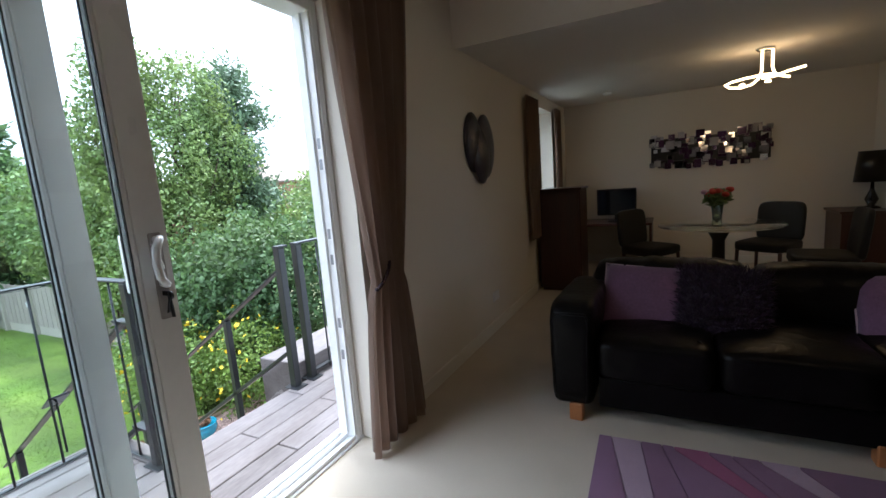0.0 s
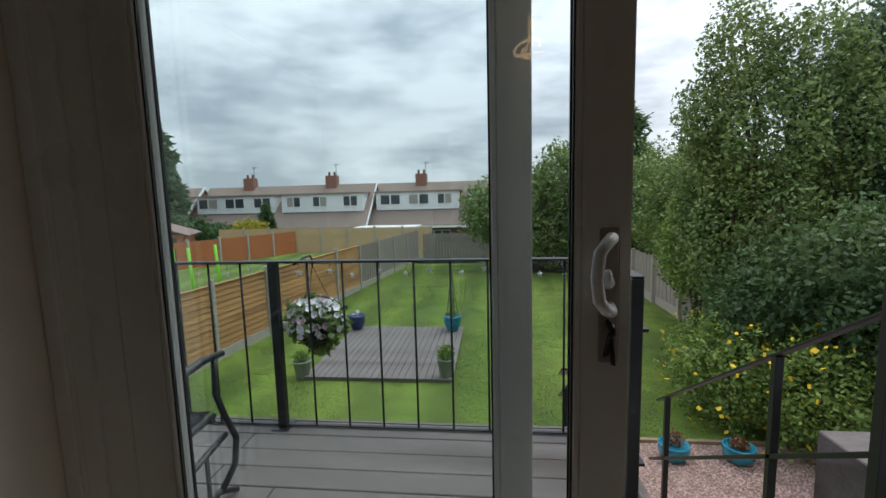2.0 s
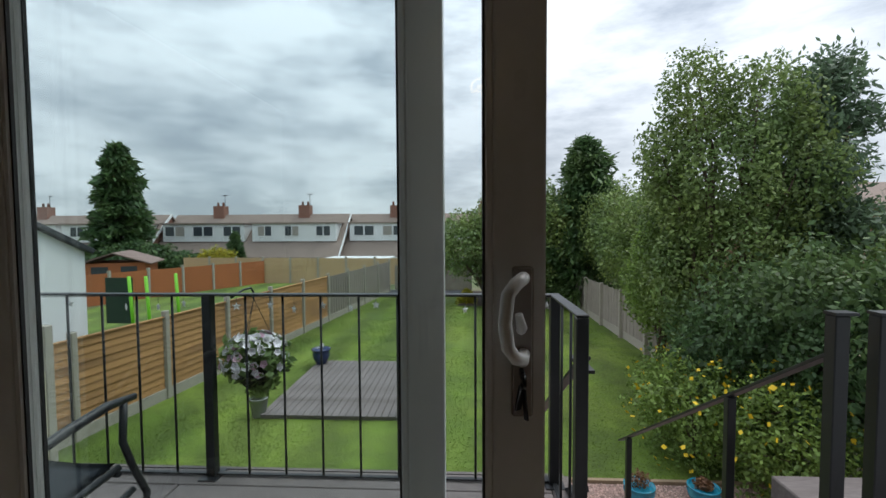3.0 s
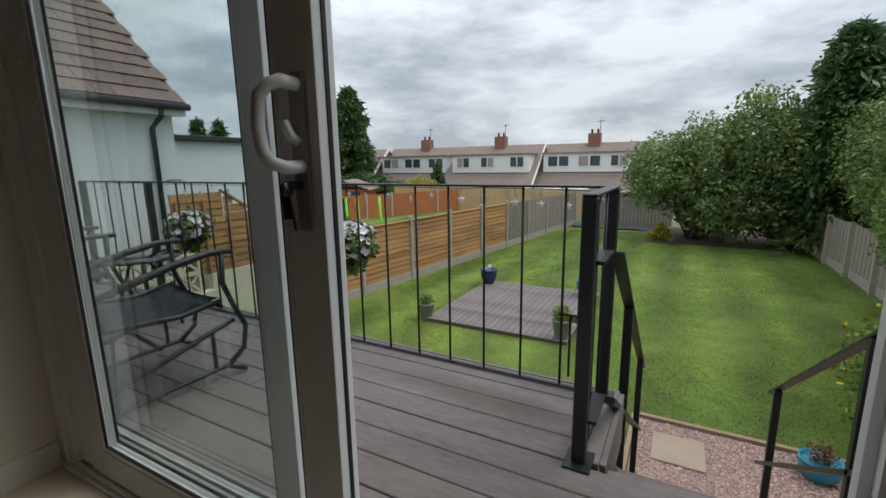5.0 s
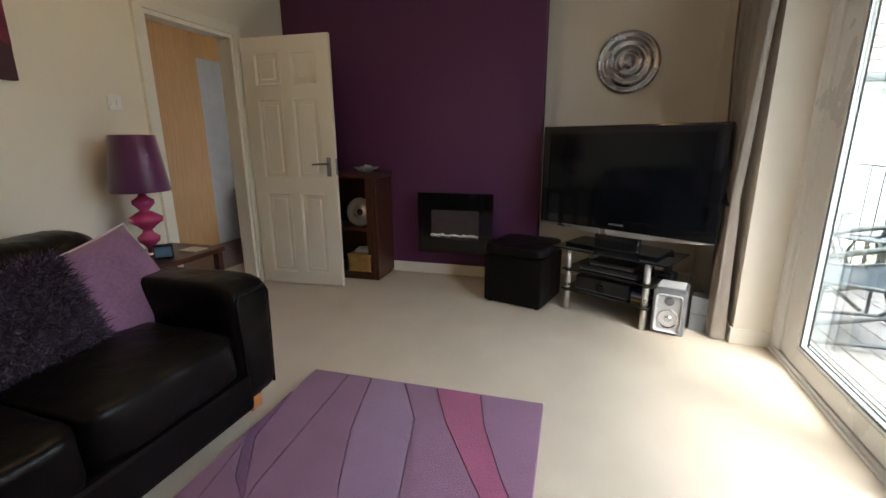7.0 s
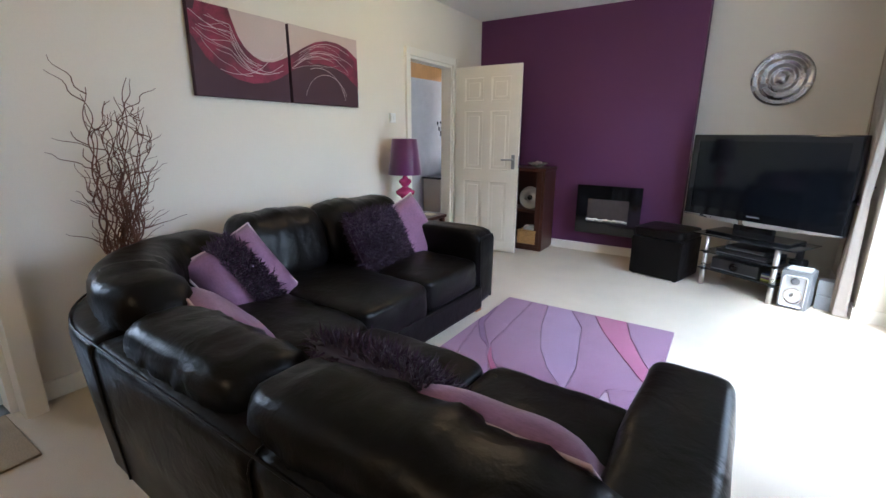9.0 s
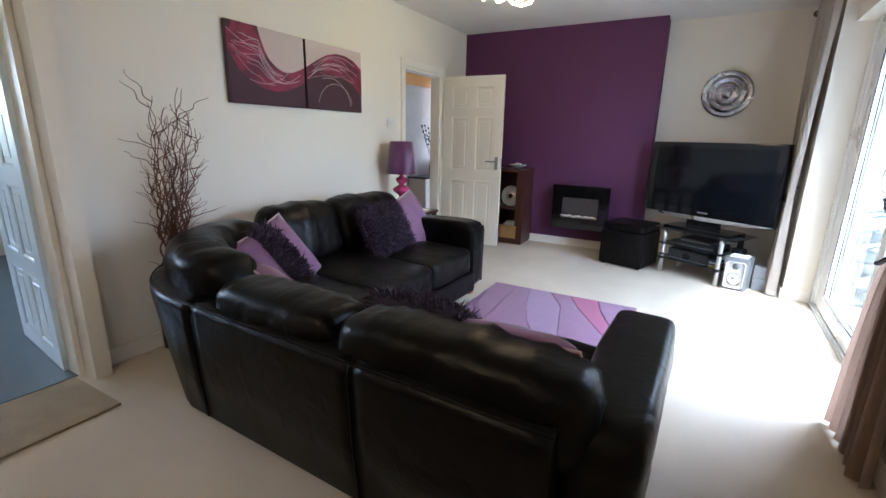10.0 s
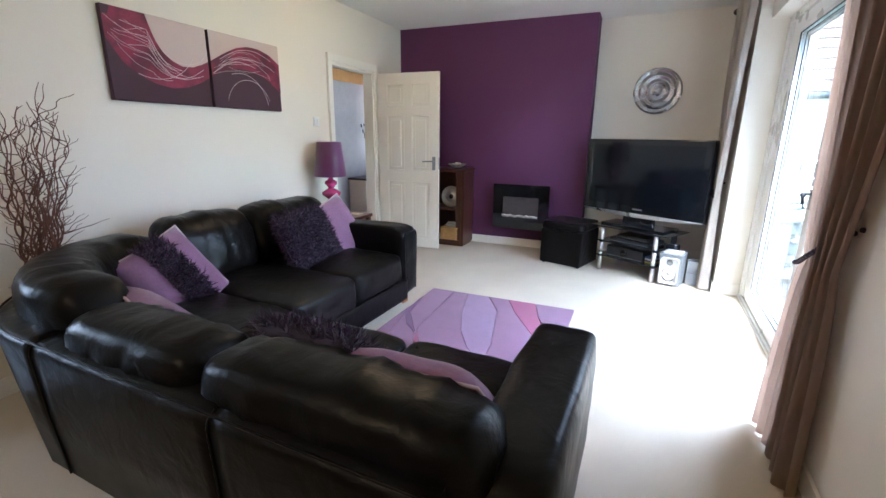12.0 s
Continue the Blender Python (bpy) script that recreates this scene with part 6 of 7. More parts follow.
UPPER = [(0, 1.0), (0.185, 1.0), (0.20, 0.86), (0.22, 0.72), (0.25, 0.60), (0.29, 0.52), (0.34, 0.47), (0.40, 0.48), (0.46, 0.54), (0.52, 0.62), (0.60, 0.74), (0.68, 0.84), (0.76, 0.89), (0.84, 0.89), (0.92, 0.84), (1.0, 0.72)]
LOWER = [(0, 0.66), (0.06, 0.42), (0.12, 0.30), (0.2, 0.22), (0.28, 0.19), (0.36, 0.22), (0.44, 0.30), (0.52, 0.42), (0.6, 0.51), (0.7, 0.56), (0.8, 0.55), (0.9, 0.46), (1.0, 0.28)]
V_A, V_B, Z_A, Z_B = -0.895, -2.235, 1.498, 2.008      # left and right ends along the wall, and heights


def canvas_point(u, v, d):
    return EAST @ Vector((-0.036 - d, V_A + (V_B - V_A) * u, Z_A + (Z_B - Z_A) * v))


for u0, u1 in ((0.0, 0.492), (0.508, 1.0)):
    art = empty("canvas_picture", label="abstract canvas picture, crimson wave on dark plum and pale pink", category="picture", group="pair of canvas pictures")
    part("canvas", box(-0.036, -0.001, V_A + (V_B - V_A) * u1, V_A + (V_B - V_A) * u0, Z_A, Z_B, 0.003, 1, m=EAST), CANVAS_DARK, art)
    n = 40
    for name, lo, hi, material, d in (("pale_ground", UPPER, None, CANVAS_PALE, 0.0012), ("crimson_wave", LOWER, UPPER, CANVAS_RED, 0.0018)):
        bm, prev_row = bmesh.new(), None
        for i in range(n + 1):
            u = u0 + (u1 - u0) * (0.002 + 0.996 * i / n)
            a, b = curve_at(lo, u), (curve_at(hi, u) if hi else 0.997)
            a, b = min(a, 0.997), min(b, 0.997)
            if name == "crimson_wave":
                b = min(b, 0.997 if u > 0.03 else 0.9)
            row = [bm.verts.new(canvas_point(u, a, d)), bm.verts.new(canvas_point(u, b, d))]
            if prev_row and (b - a > 0.002 or prev_row[2] > 0.002):
                bm.faces.new((prev_row[0], row[0], row[1], prev_row[1]))
            prev_row = row + [b - a]
        part(name, bm, material, art)
    rl = random.Random(int(u0 * 10) + 3)
    ln = bmesh.new()
    for k in range(12):
        uu0, uu1 = u0 + rl.uniform(0.0, 0.12), u1 - rl.uniform(0.03, 0.24)
        off, amp = rl.uniform(0.10, 0.85), rl.uniform(-0.12, 0.12)
        pts = []
        for i in range(22):
            u = uu0 + (uu1 - uu0) * i / 21
            lo_v, hi_v = curve_at(LOWER, u), min(1.0, curve_at(UPPER, u))
            v = lo_v + (hi_v - lo_v) * off + amp * math.sin(3.1 * i / 21)
            pts.append(canvas_point(u, min(0.985, max(0.02, v)), 0.002))
        tube(pts, rl.choice((0.0006, 0.0009, 0.0014)), 4, ln)
    for cx, r, a0, a1 in (((0.36, 0.40, 200, 330) if u0 == 0 else (0.75, 0.42, 20, 165)), ((0.20, 0.62, 250, 330) if u0 == 0 else (0.70, 0.50, 10, 110))):
        pts = []
        for i in range(18):
            a = radians(a0 + (a1 - a0) * i / 17)
            u, v = cx + r * 0.38 * math.cos(a), (0.9 if u0 == 0 else 0.0) + r * math.sin(a)
            if u0 < u < u1 and 0.01 < v < 0.99:
                pts.append(canvas_point(u, v, 0.0022))
        if len(pts) > 2:
            tube(pts, 0.0016, 4, ln)
    part("brush_lines", ln, PAINT_WHITE, art, "thin pale brush lines")["kind"] = "stuff"

# ---- lamp and side table ----
side = empty("side_table", 2.28, 0.67, 0, 2.1, label="dark wooden side table beside the sofa arm", category="table")
part("top", box(-0.22, 0.22, -0.27, 0.25, 0.53, 0.56, 0.006, 1), MAHOG, side)
for sx in (-0.19, 0.19):
    for sy in (-0.23, 0.21):
        part("leg", box(sx - 0.02, sx + 0.02, sy - 0.02, sy + 0.02, 0, 0.53, 0.003, 1), MAHOG, side)
lamp = empty("table_lamp", 2.33, 0.69, 0.56, label="table lamp with purple drum shade and pink glass base", category="lamp")
PINK_GLASS = mat("magenta_glass", (0.40, 0.035, 0.14), 0.08, vary=0.1, bump=0, coat=0.5, rough_vary=0.04)
SHADE = mat("purple_satin_shade", (0.085, 0.008, 0.075), 0.38, vary=0.12, scale=3, fine=200, bump=0.1, sheen=0.5)
part("base", lathe([(0.06, 0), (0.062, 0.012), (0.03, 0.022), (0.018, 0.045)], 28), CHROME, lamp, "clear chrome foot")
part("stem", lathe([(0.018, 0.04), (0.03, 0.06), (0.055, 0.085), (0.058, 0.11), (0.030, 0.135), (0.024, 0.15), (0.05, 0.175), (0.085, 0.20), (0.088, 0.225), (0.05, 0.25), (0.024, 0.265), (0.04, 0.285), (0.058, 0.305), (0.056, 0.325), (0.025, 0.345), (0.012, 0.37), (0.012, 0.40)], 32), PINK_GLASS, lamp, "pink bubble glass stem")
part("shade", lathe([(0.150, 0.375), (0.152, 0.38), (0.113, 0.685), (0.110, 0.69), (0.108, 0.685), (0.147, 0.38)], 40), SHADE, lamp, "purple satin shade")
dev = empty("weather_clock", 2.17, 0.74, 0.56, 40, label="small digital clock with lit blue face on the side table", category="clock")
part("case", box(-0.05, 0.05, -0.012, 0.012, 0.0, 0.085, 0.006, 1), BLACK, dev)
part("face", box(-0.042, 0.042, 0.0122, 0.0135, 0.012, 0.072), mat("blue_grey_lcd", (0.10, 0.18, 0.28), 0.2), dev)
tagged(part("note_pad", box(2.12, 2.24, 0.48, 0.58, 0.561, 0.568, 0.002, 1), mat("cream_paper", (0.65, 0.58, 0.45), 0.8)), "small cream note pad on the side table", "paper")
sw = empty("light_switch", label="white double light switch on the wall", category="switch")
part("plate", box(-0.009, -0.0005, -2.755, -2.67, 1.39, 1.475, 0.003, 1, m=EAST), UPVC, sw)
part("rocker", boxes((-0.013, -0.009, -2.745, -2.718, 1.415, 1.45), (-0.013, -0.009, -2.707, -2.68, 1.415, 1.45), m=EAST), UPVC, sw)

# ---- twisted willow in the corner ----
willow = empty("willow_branches", 2.375, 2.99, 0, label="tall bundle of twisted brown willow branches in a glass vase", category="dried branches")
TWIG = mat("red_brown_twig", (0.13, 0.052, 0.032), 0.7, vary=0.3, scale=10, fine=60)
part("vase", lathe([(0.06, 0), (0.065, 0.01), (0.072, 0.42), (0.074, 0.45), (0.070, 0.45), (0.060, 0.02), (0.0, 0.012)], 24), clear("vase_glass", (0.9, 0.93, 0.92)), willow, "clear glass vase")
rw = random.Random(17)
for k in range(26):
    a = rw.uniform(0, 6.28)
    p = Vector((0.03 * math.cos(a), 0.03 * math.sin(a), 0.02))
    d = Vector((rw.uniform(-0.12, 0.03), rw.uniform(-0.22, 0.03), 1.0)).normalized()
    top = rw.uniform(1.0, 1.68)
    pts, ph = [p.copy()], rw.uniform(0, 6)
    while p.z < top and len(pts) < 80:
        s = len(pts)
        twist = Vector((math.sin(s * 0.9 + ph), math.cos(s * 0.75 + ph * 1.7), 0)) * (0.35 if p.z > 0.45 else 0.10)
        p = p + (d + twist).normalized() * 0.032
        if p.z < 0.46:
            p.x, p.y = max(-0.055, min(0.055, p.x)), max(-0.055, min(0.055, p.y))
        p.x = min(p.x, 0.07)
        pts.append(p.copy())
    b = tube(pts, [0.0078 * (1 - 0.8 * i / len(pts)) for i in range(len(pts))], 5)
    for q in range(6):
        i = rw.randrange(len(pts) // 2, len(pts) - 1)
        q0, dd = pts[i], Vector((rw.uniform(-0.9, 0.4), rw.uniform(-1, 1), rw.uniform(0.1, 0.9))).normalized()
        tw = [q0.copy()]
        for s in range(rw.randrange(4, 12)):
            q0 = q0 + (dd + Vector((math.sin(s * 1.2 + ph), math.cos(s * 1.1), 0.2)) * 0.55).normalized() * 0.024
            q0.x = min(q0.x, 0.07)
            tw.append(q0.copy())
        tube(tw, [0.0030 * (1 - 0.7 * j / len(tw)) for j in range(len(tw))], 4, b)
    part("branch", b, TWIG, willow)


willow.scale = (1.0, 1.0, 0.92)


# ---- curtains ----
def curtain(name, y_top, y_tie, y_bot, x0, tie_z, seed, label, daylit_lining_side, reach=0.06, depth=0.042, rise=0.13):
    """A gathered curtain: (near, far) extents at the pole, at the tieback and at the hem."""
    c = empty(name, label=label, category="curtain", group="patio door curtains")
    bm, rows, nz, ny = bmesh.new(), [], 46, 70
    zt, zb = 2.45, 0.012
    for i in range(nz + 1):
        z = zt + (zb - zt) * i / nz
        if z > tie_z:
            t = ((zt - z) / (zt - tie_z)) ** 1.35
            a, b = y_top[0] + (y_tie[0] - y_top[0]) * t, y_top[1] + (y_tie[1] - y_top[1]) * t
            amp = depth + (0.5 * depth - depth) * t
        else:
            t = ((tie_z - z) / (tie_z - zb)) ** 0.6
            a, b = y_tie[0] + (y_bot[0] - y_tie[0]) * t, y_tie[1] + (y_bot[1] - y_tie[1]) * t
            amp = 0.5 * depth + 0.5 * depth * t
        row = []
        for j in range(ny + 1):
            u = j / ny
            fold = math.sin(u * 6.283 * 6 + seed + 0.5 * math.sin(3 * u + z)) + 0.25 * math.sin(u * 6.283 * 13 + z * 2)
            row.append(bm.verts.new((x0 + amp * fold * (0.8 + 0.2 * noise.noise((u * 4, z * 1.5, seed))), a + (b - a) * u + 0.010 * math.sin(u * 37 + z), z)))
        rows.append(row)
    for a, b in zip(rows, rows[1:]):
        for j in range(ny):
            f = bm.faces.new((a[j], a[j + 1], b[j + 1], b[j]))
            # window-side 85% turns pale on both faces: lining plus painted-in daylight
            f.smooth, f.material_index = True, int(daylit_lining_side < 0 and j < ny * 0.85)
    bmesh.ops.solidify(bm, geom=list(bm.faces), thickness=0.004)
    part("cloth", bm, [CURTAIN, DAYLIT_LINING], c)
    tb = bmesh.new()
    ya, yb = y_tie
    hook = yb + reach * (1 if yb > ya else -1)
    pts = [(x0 + 0.034 - 0.16 * (k / 20) ** 3, ya + (hook - ya) * k / 20 - 0.012, tie_z - 0.03 + rise * (k / 20) ** 1.4) for k in range(21)]
    for p in pts:
        join(tb, puff(0.020, 0.022, 0.020, 2, 2.2, 0, 0, Matrix.Translation(p)))
    part("tieback", tb, mat("dark_bead", (0.05, 0.03, 0.05), 0.25, metal=0.3) if "dark_bead" not in bpy.data.materials else bpy.data.materials["dark_bead"], c, "string of dark beads holding it back")
    return c


curtain("curtain", (1.66, 2.40), (1.84, 2.12), (1.70, 2.22), -1.012, 0.86, 0.4, "taupe curtain gathered to one side by a beaded tieback", 1, 0.02, 0.045, 0.24)
curtain("curtain", (-0.20, -0.84), (-0.38, -0.58), (-0.345, -0.47), -0.925, 0.86, 2.0, "taupe curtain gathered beside the television, pale lining colour doubling as daylight on it", -1, depth=0.050)
pl = empty("curtain_pole", label="dark metal curtain pole above the patio door", category="curtain pole")
part("pole", tube([(-0.945, -1.28, 2.47), (-0.945, 2.55, 2.47)], 0.014, 12), mat("antique_metal", (0.10, 0.075, 0.055), 0.35, metal=0.8), pl)
for yy in (-1.30, 2.57):
    part("finial", lathe([(0.0, -0.035), (0.022, -0.028), (0.03, 0), (0.022, 0.028), (0.0, 0.035)], 16, Matrix.Translation((-0.945, yy, 2.47)) @ pose(0, 0, 0, 90, 0, 0)), bpy.data.materials["antique_metal"], pl)
for yy in (-1.1, 0.7, 2.4):
    part("bracket", bar((WX, yy, 2.47), (-0.945, yy, 2.47), 0.016, 0.016), bpy.data.materials["antique_metal"], pl)

# ---- ceiling lights ----
WARM = glow("warm_lamp_tube", (1.0, 0.66, 0.32), 2.2)


def swirl_light(name, x, y, z, size, label, spin, power):
    c = empty(name, x, y, z, spin, label=label, category="ceiling light")
    part("ceiling_plate", lathe([(0.07, 0.0), (0.072, -0.012), (0.05, -0.026), (0.0, -0.028)], 28), CHROME, c)
    k = size / 0.29
    ribbons = (((-0.02, 0, -0.02), (-0.02, 0, -0.19), (-0.045, -0.02, -0.255), (-0.10, -0.05, -0.30), (-0.18, -0.06, -0.315), (-0.26, -0.04, -0.30), (-0.285, 0.02, -0.265), (-0.23, 0.08, -0.235), (-0.12, 0.11, -0.215), (0.0, 0.09, -0.21), (0.09, 0.06, -0.215)),
               ((0.055, 0, -0.02), (0.055, 0, -0.17), (0.07, -0.01, -0.22), (0.11, -0.03, -0.255), (0.17, -0.05, -0.275)),
               ((-0.03, -0.10, -0.265), (0.06, -0.07, -0.255), (0.16, -0.03, -0.225), (0.29, 0.03, -0.195)))
    for pts in ribbons:
        part("glowing_arm", tube([(p[0] * k, p[1] * k, p[2]) for p in pts], 0.010, 8), WARM, c, "curved glowing arm")
    for bx, by in ((-0.16, 0.0), (0.02, -0.04)):
        part("bulb", lathe([(0.0, -0.012), (0.022, -0.010), (0.024, 0.0), (0.014, 0.012)], 14, Matrix.Translation((bx * k, by * k, -0.285))), WARM, c)
    d = bpy.data.lights.new(name + "_light", "POINT")
    d.energy, d.color, d.shadow_soft_size = power, (1.0, 0.66, 0.34), 0.12
    o = new("bulb_light", d)
    o.location = (x, y, z - 0.36)
    return c


swirl_light("dining_ceiling_light", 1.01, 5.0, CEIL_B, 0.29, "chrome ceiling light with glowing curled arms, lit", 0, 0.27)
swirl_light("lounge_ceiling_light", 1.17, 1.03, CEIL_A, 0.24, "chrome ceiling light with glowing curled arms, lit", 25, 0.15)

# ---- dining end ----
table = empty("dining_table", 0.68, 4.86, 0, label="round glass dining table on a dark pedestal", category="table")
part("tabletop", lathe([(0.0, 0.738), (0.50, 0.738), (0.506, 0.744), (0.50, 0.75), (0.0, 0.75)], 56), TABLE_GLASS, table, "clear glass top")
part("pedestal", lathe([(0.26, 0.0), (0.26, 0.02), (0.06, 0.045), (0.05, 0.60), (0.11, 0.725), (0.11, 0.737)], 28), BLACK, table)
DARK_CLOTH = mat("dark_brown_upholstery", (0.009, 0.008, 0.008), 0.6, vary=0.2)


def dining_chair(x, y, turn):
    c = empty("dining_chair", x, y, 0, turn, label="dark upholstered dining chair with curved back", category="chair", group="dining chairs")
    part("seat", puff(0.46, 0.44, 0.10, 8, 6, 0, 1, Matrix.Translation((0, 0, 0.46))), DARK_CLOTH, c)
    b = puff(0.42, 0.06, 0.40, 10, 6, 0, 2, Matrix.Translation((0, -0.22, 0.67)))
    for v in b.verts:
        v.co.y += 0.35 * v.co.x ** 2 - 0.10 * (v.co.z - 0.47)
    part("backrest", b, DARK_CLOTH, c)
    for sx in (-0.19, 0.19):
        for sy in (-0.18, 0.18):
            part("leg", tube([(sx, sy, 0.42), (sx * 1.08, sy * 1.1, 0.0)], [0.018, 0.013], 8), MAHOG, c)


for a in ((0.10, 5.20, 235), (1.15, 5.45, 145), (1.40, 4.75, 85)):
    dining_chair(*a)
vase = empty("flower_vase", 0.66, 4.80, 0.751, label="glass vase of red and orange flowers on the dining table", category="flowers")
part("vase", lathe([(0.035, 0), (0.042, 0.01), (0.038, 0.08), (0.05, 0.18), (0.046, 0.18), (0.034, 0.08), (0.0, 0.012)], 20), clear("vase_glass_green", (0.75, 0.85, 0.7)), vase)
v, f = leaves([(0, 0, 0.24, 0.11, 0.11, 0.07)], 500, 0.035, 61, shell=0.2)
raw("foliage", v, f, LEAF_MID, vase)
for k in range(11):
    a, r = k * 2.4, 0.03 + 0.009 * k
    b = puff(0.06, 0.06, 0.045, 3, 2.2, 0.01, k)
    o = part("bloom", b, mat("red_bloom", (0.5, 0.05, 0.03), 0.7) if k == 0 else (bpy.data.materials["red_bloom"] if k % 3 else FLOWER_PINK), vase)
    o.location = (r * math.cos(a), r * math.sin(a), 0.29 + 0.02 * math.sin(k))
cab = empty("tall_cabinet", -0.80, 5.28, 0, label="tall dark wooden cabinet under the dining window", category="cabinet")
part("body", box(-0.24, 0.22, -0.22, 0.22, 0.04, 1.13, 0.006, 1), MAHOG, cab)
part("top", box(-0.26, 0.24, -0.24, 0.23, 1.13, 1.155, 0.005, 1), MAHOG, cab)
part("door", box(-0.225, 0.205, -0.24, -0.222, 0.08, 1.10, 0.004, 1), MAHOG, cab)
part("plinth", box(-0.22, 0.20, -0.20, 0.20, 0.0, 0.04), MAHOG, cab)
desk = empty("computer_desk", -0.36, 6.42, 0, label="dark wooden computer desk against the end wall", category="desk")
part("top", box(-0.55, 0.45, -0.30, 0.36, 0.60, 0.63, 0.005, 1), MAHOG, desk)
for sx in (-0.53, 0.43):
    part("side_panel", box(sx - 0.015, sx + 0.015, -0.28, 0.34, 0, 0.60), MAHOG, desk)
mon = empty("computer_monitor", -0.35, 6.45, 0.631, label="black computer monitor on the desk", category="monitor")
part("casing", box(-0.245, 0.245, -0.02, 0.03, 0.08, 0.43, 0.008, 1), BLACK, mon)
part("screen", box(-0.225, 0.225, -0.0225, -0.0205, 0.10, 0.41), SCREEN, mon)
part("foot", box(-0.10, 0.10, -0.08, 0.08, 0.0, 0.012, 0.003, 1), BLACK, mon)
part("neck", box(-0.025, 0.025, 0.0, 0.03, 0.01, 0.15), BLACK, mon)
sb = empty("sideboard", 2.05, 6.50, 0, label="dark wooden sideboard against the end wall", category="sideboard")
part("body", box(-0.13, 0.30, -0.25, 0.30, 0.05, 0.66, 0.006, 1), MAHOG, sb)
part("top", box(-0.15, 0.32, -0.27, 0.32, 0.66, 0.685, 0.005, 1), MAHOG, sb)
part("plinth", box(-0.11, 0.28, -0.22, 0.28, 0.0, 0.05), MAHOG, sb)
l2 = empty("table_lamp", 2.24, 6.55, 0.686, label="table lamp with black drum shade on the sideboard", category="lamp")
part("stem", lathe([(0.08, 0), (0.08, 0.015), (0.03, 0.03), (0.06, 0.10), (0.02, 0.2), (0.012, 0.30)], 20), BLACK_GLOSS, l2)
part("shade", lathe([(0.16, 0.29), (0.13, 0.62), (0.127, 0.62), (0.157, 0.29)], 28), BLACK, l2, "black shade")
mirror = empty("mirror_tile_panel", label="silver wall panel of many small overlapping mirror squares", category="wall art")
MIRROR = mat("mirror_tile", (0.62, 0.60, 0.62), 0.06, metal=1.0, vary=0.1, bump=0, per_object=0.45, rough_vary=0.03)
rm = random.Random(5)
for k in range(120):
    u, w = rm.uniform(0.05, 1.36), rm.uniform(-0.21, 0.21)
    s = rm.choice((0.05, 0.065, 0.08, 0.10))
    o = part("mirror_square", box(-s / 2, s / 2, -0.004, 0.004, -s / 2, s / 2, 0.002, 1), MIRROR, mirror)
    o.matrix_world = pose(0.02 + u, Y_FAR - 0.012 - 0.03 * rm.random(), 1.49 + w, rm.uniform(-4, 4), 0, rm.uniform(-4, 4))
part("backing", boxes((0.06, 1.38, Y_FAR - 0.006, Y_FAR, 1.32, 1.66)), BLACK, mirror)
art2 = empty("wall_mask_art", label="dark round metal wall sculpture with overlapping leaves", category="wall art")
for k, (yy, zz, r) in enumerate(((3.36, 1.60, 0.20), (3.58, 1.58, 0.22), (3.46, 1.50, 0.19))):
    b = lathe([(0.0, 0.05), (r * 0.4, 0.045), (r * 0.8, 0.025), (r, 0.006), (r, 0.0), (0.0, 0.004)], 22, Matrix.Translation((WX + 0.006 + 0.012 * k, yy, zz)) @ pose(0, 0, 0, 0, 90, 0) @ Matrix.Diagonal((1.15, 0.85, 1, 1)))
    part("leaf_plate", b, mat("dark_pewter", (0.07, 0.065, 0.08), 0.35, metal=0.7, vary=0.4, scale=9) if k == 0 else bpy.data.materials["dark_pewter"], art2)
for s in (0, 1):
    cc = empty("window_curtain", label="taupe curtain beside the dining window", category="curtain", group="dining window curtains")
    b, prev_row = bmesh.new(), None
    ya, yb = ((4.72, 5.20), (6.02, 6.30))[s]
    for i in range(12):
        z = 2.14 - (2.14 - 0.63) * i / 11
        row = [b.verts.new((-1.03 + 0.025 * math.sin(j * 1.25), ya + (yb - ya) * j / 24, z)) for j in range(25)]
        if prev_row:
            for j in range(24):
                b.faces.new((prev_row[j], prev_row[j + 1], row[j + 1], row[j])).smooth = True
        prev_row = row
    bmesh.ops.solidify(b, geom=list(b.faces), thickness=0.004)
    part("cloth", b, CURTAIN, cc)
tagged(part("smoke_alarm", lathe([(0.05, 0), (0.052, -0.02), (0.04, -0.032), (0.0, -0.034)], 24, Matrix.Translation((-0.40, 6.1, CEIL_B))), UPVC), "round white smoke alarm on the ceiling", "alarm")
sock = empty("wall_socket", label="white double socket above the skirting", category="socket")
part("plate", box(WX, WX + 0.008, 3.60, 3.745, 0.26, 0.345, 0.003, 1), UPVC, sock)
# small white cabinet at the end of the hall
unit = empty("hall_cabinet", 3.92, -2.15, 0, label="small white cabinet with a dark top in the hall", category="cabinet")
part("body", box(-0.17, 0.17, -0.26, 0.26, 0.04, 0.60, 0.008, 2), GLOSS_WHITE, unit)
part("door", box(-0.185, -0.172, -0.25, 0.25, 0.06, 0.58, 0.006, 2), GLOSS_WHITE, unit)
part("top", box(-0.19, 0.18, -0.28, 0.28, 0.60, 0.63, 0.006, 2), BLACK, unit, "dark top")
for fy in (-0.22, 0.22):
    part("foot", box(-0.14, 0.14, fy - 0.03, fy + 0.03, 0.0, 0.04, 0.004, 1), BLACK, unit)
sprig = empty("twig_vase", 3.90, -2.32, 0.631, label="slim dark vase of black twigs on the hall cabinet", category="dried branches")
part("vase", lathe([(0.035, 0.0), (0.045, 0.02), (0.05, 0.16), (0.025, 0.30), (0.03, 0.33), (0.022, 0.33), (0.018, 0.30), (0.0, 0.29)], 20), BLACK_GLOSS, sprig)
rk = random.Random(41)
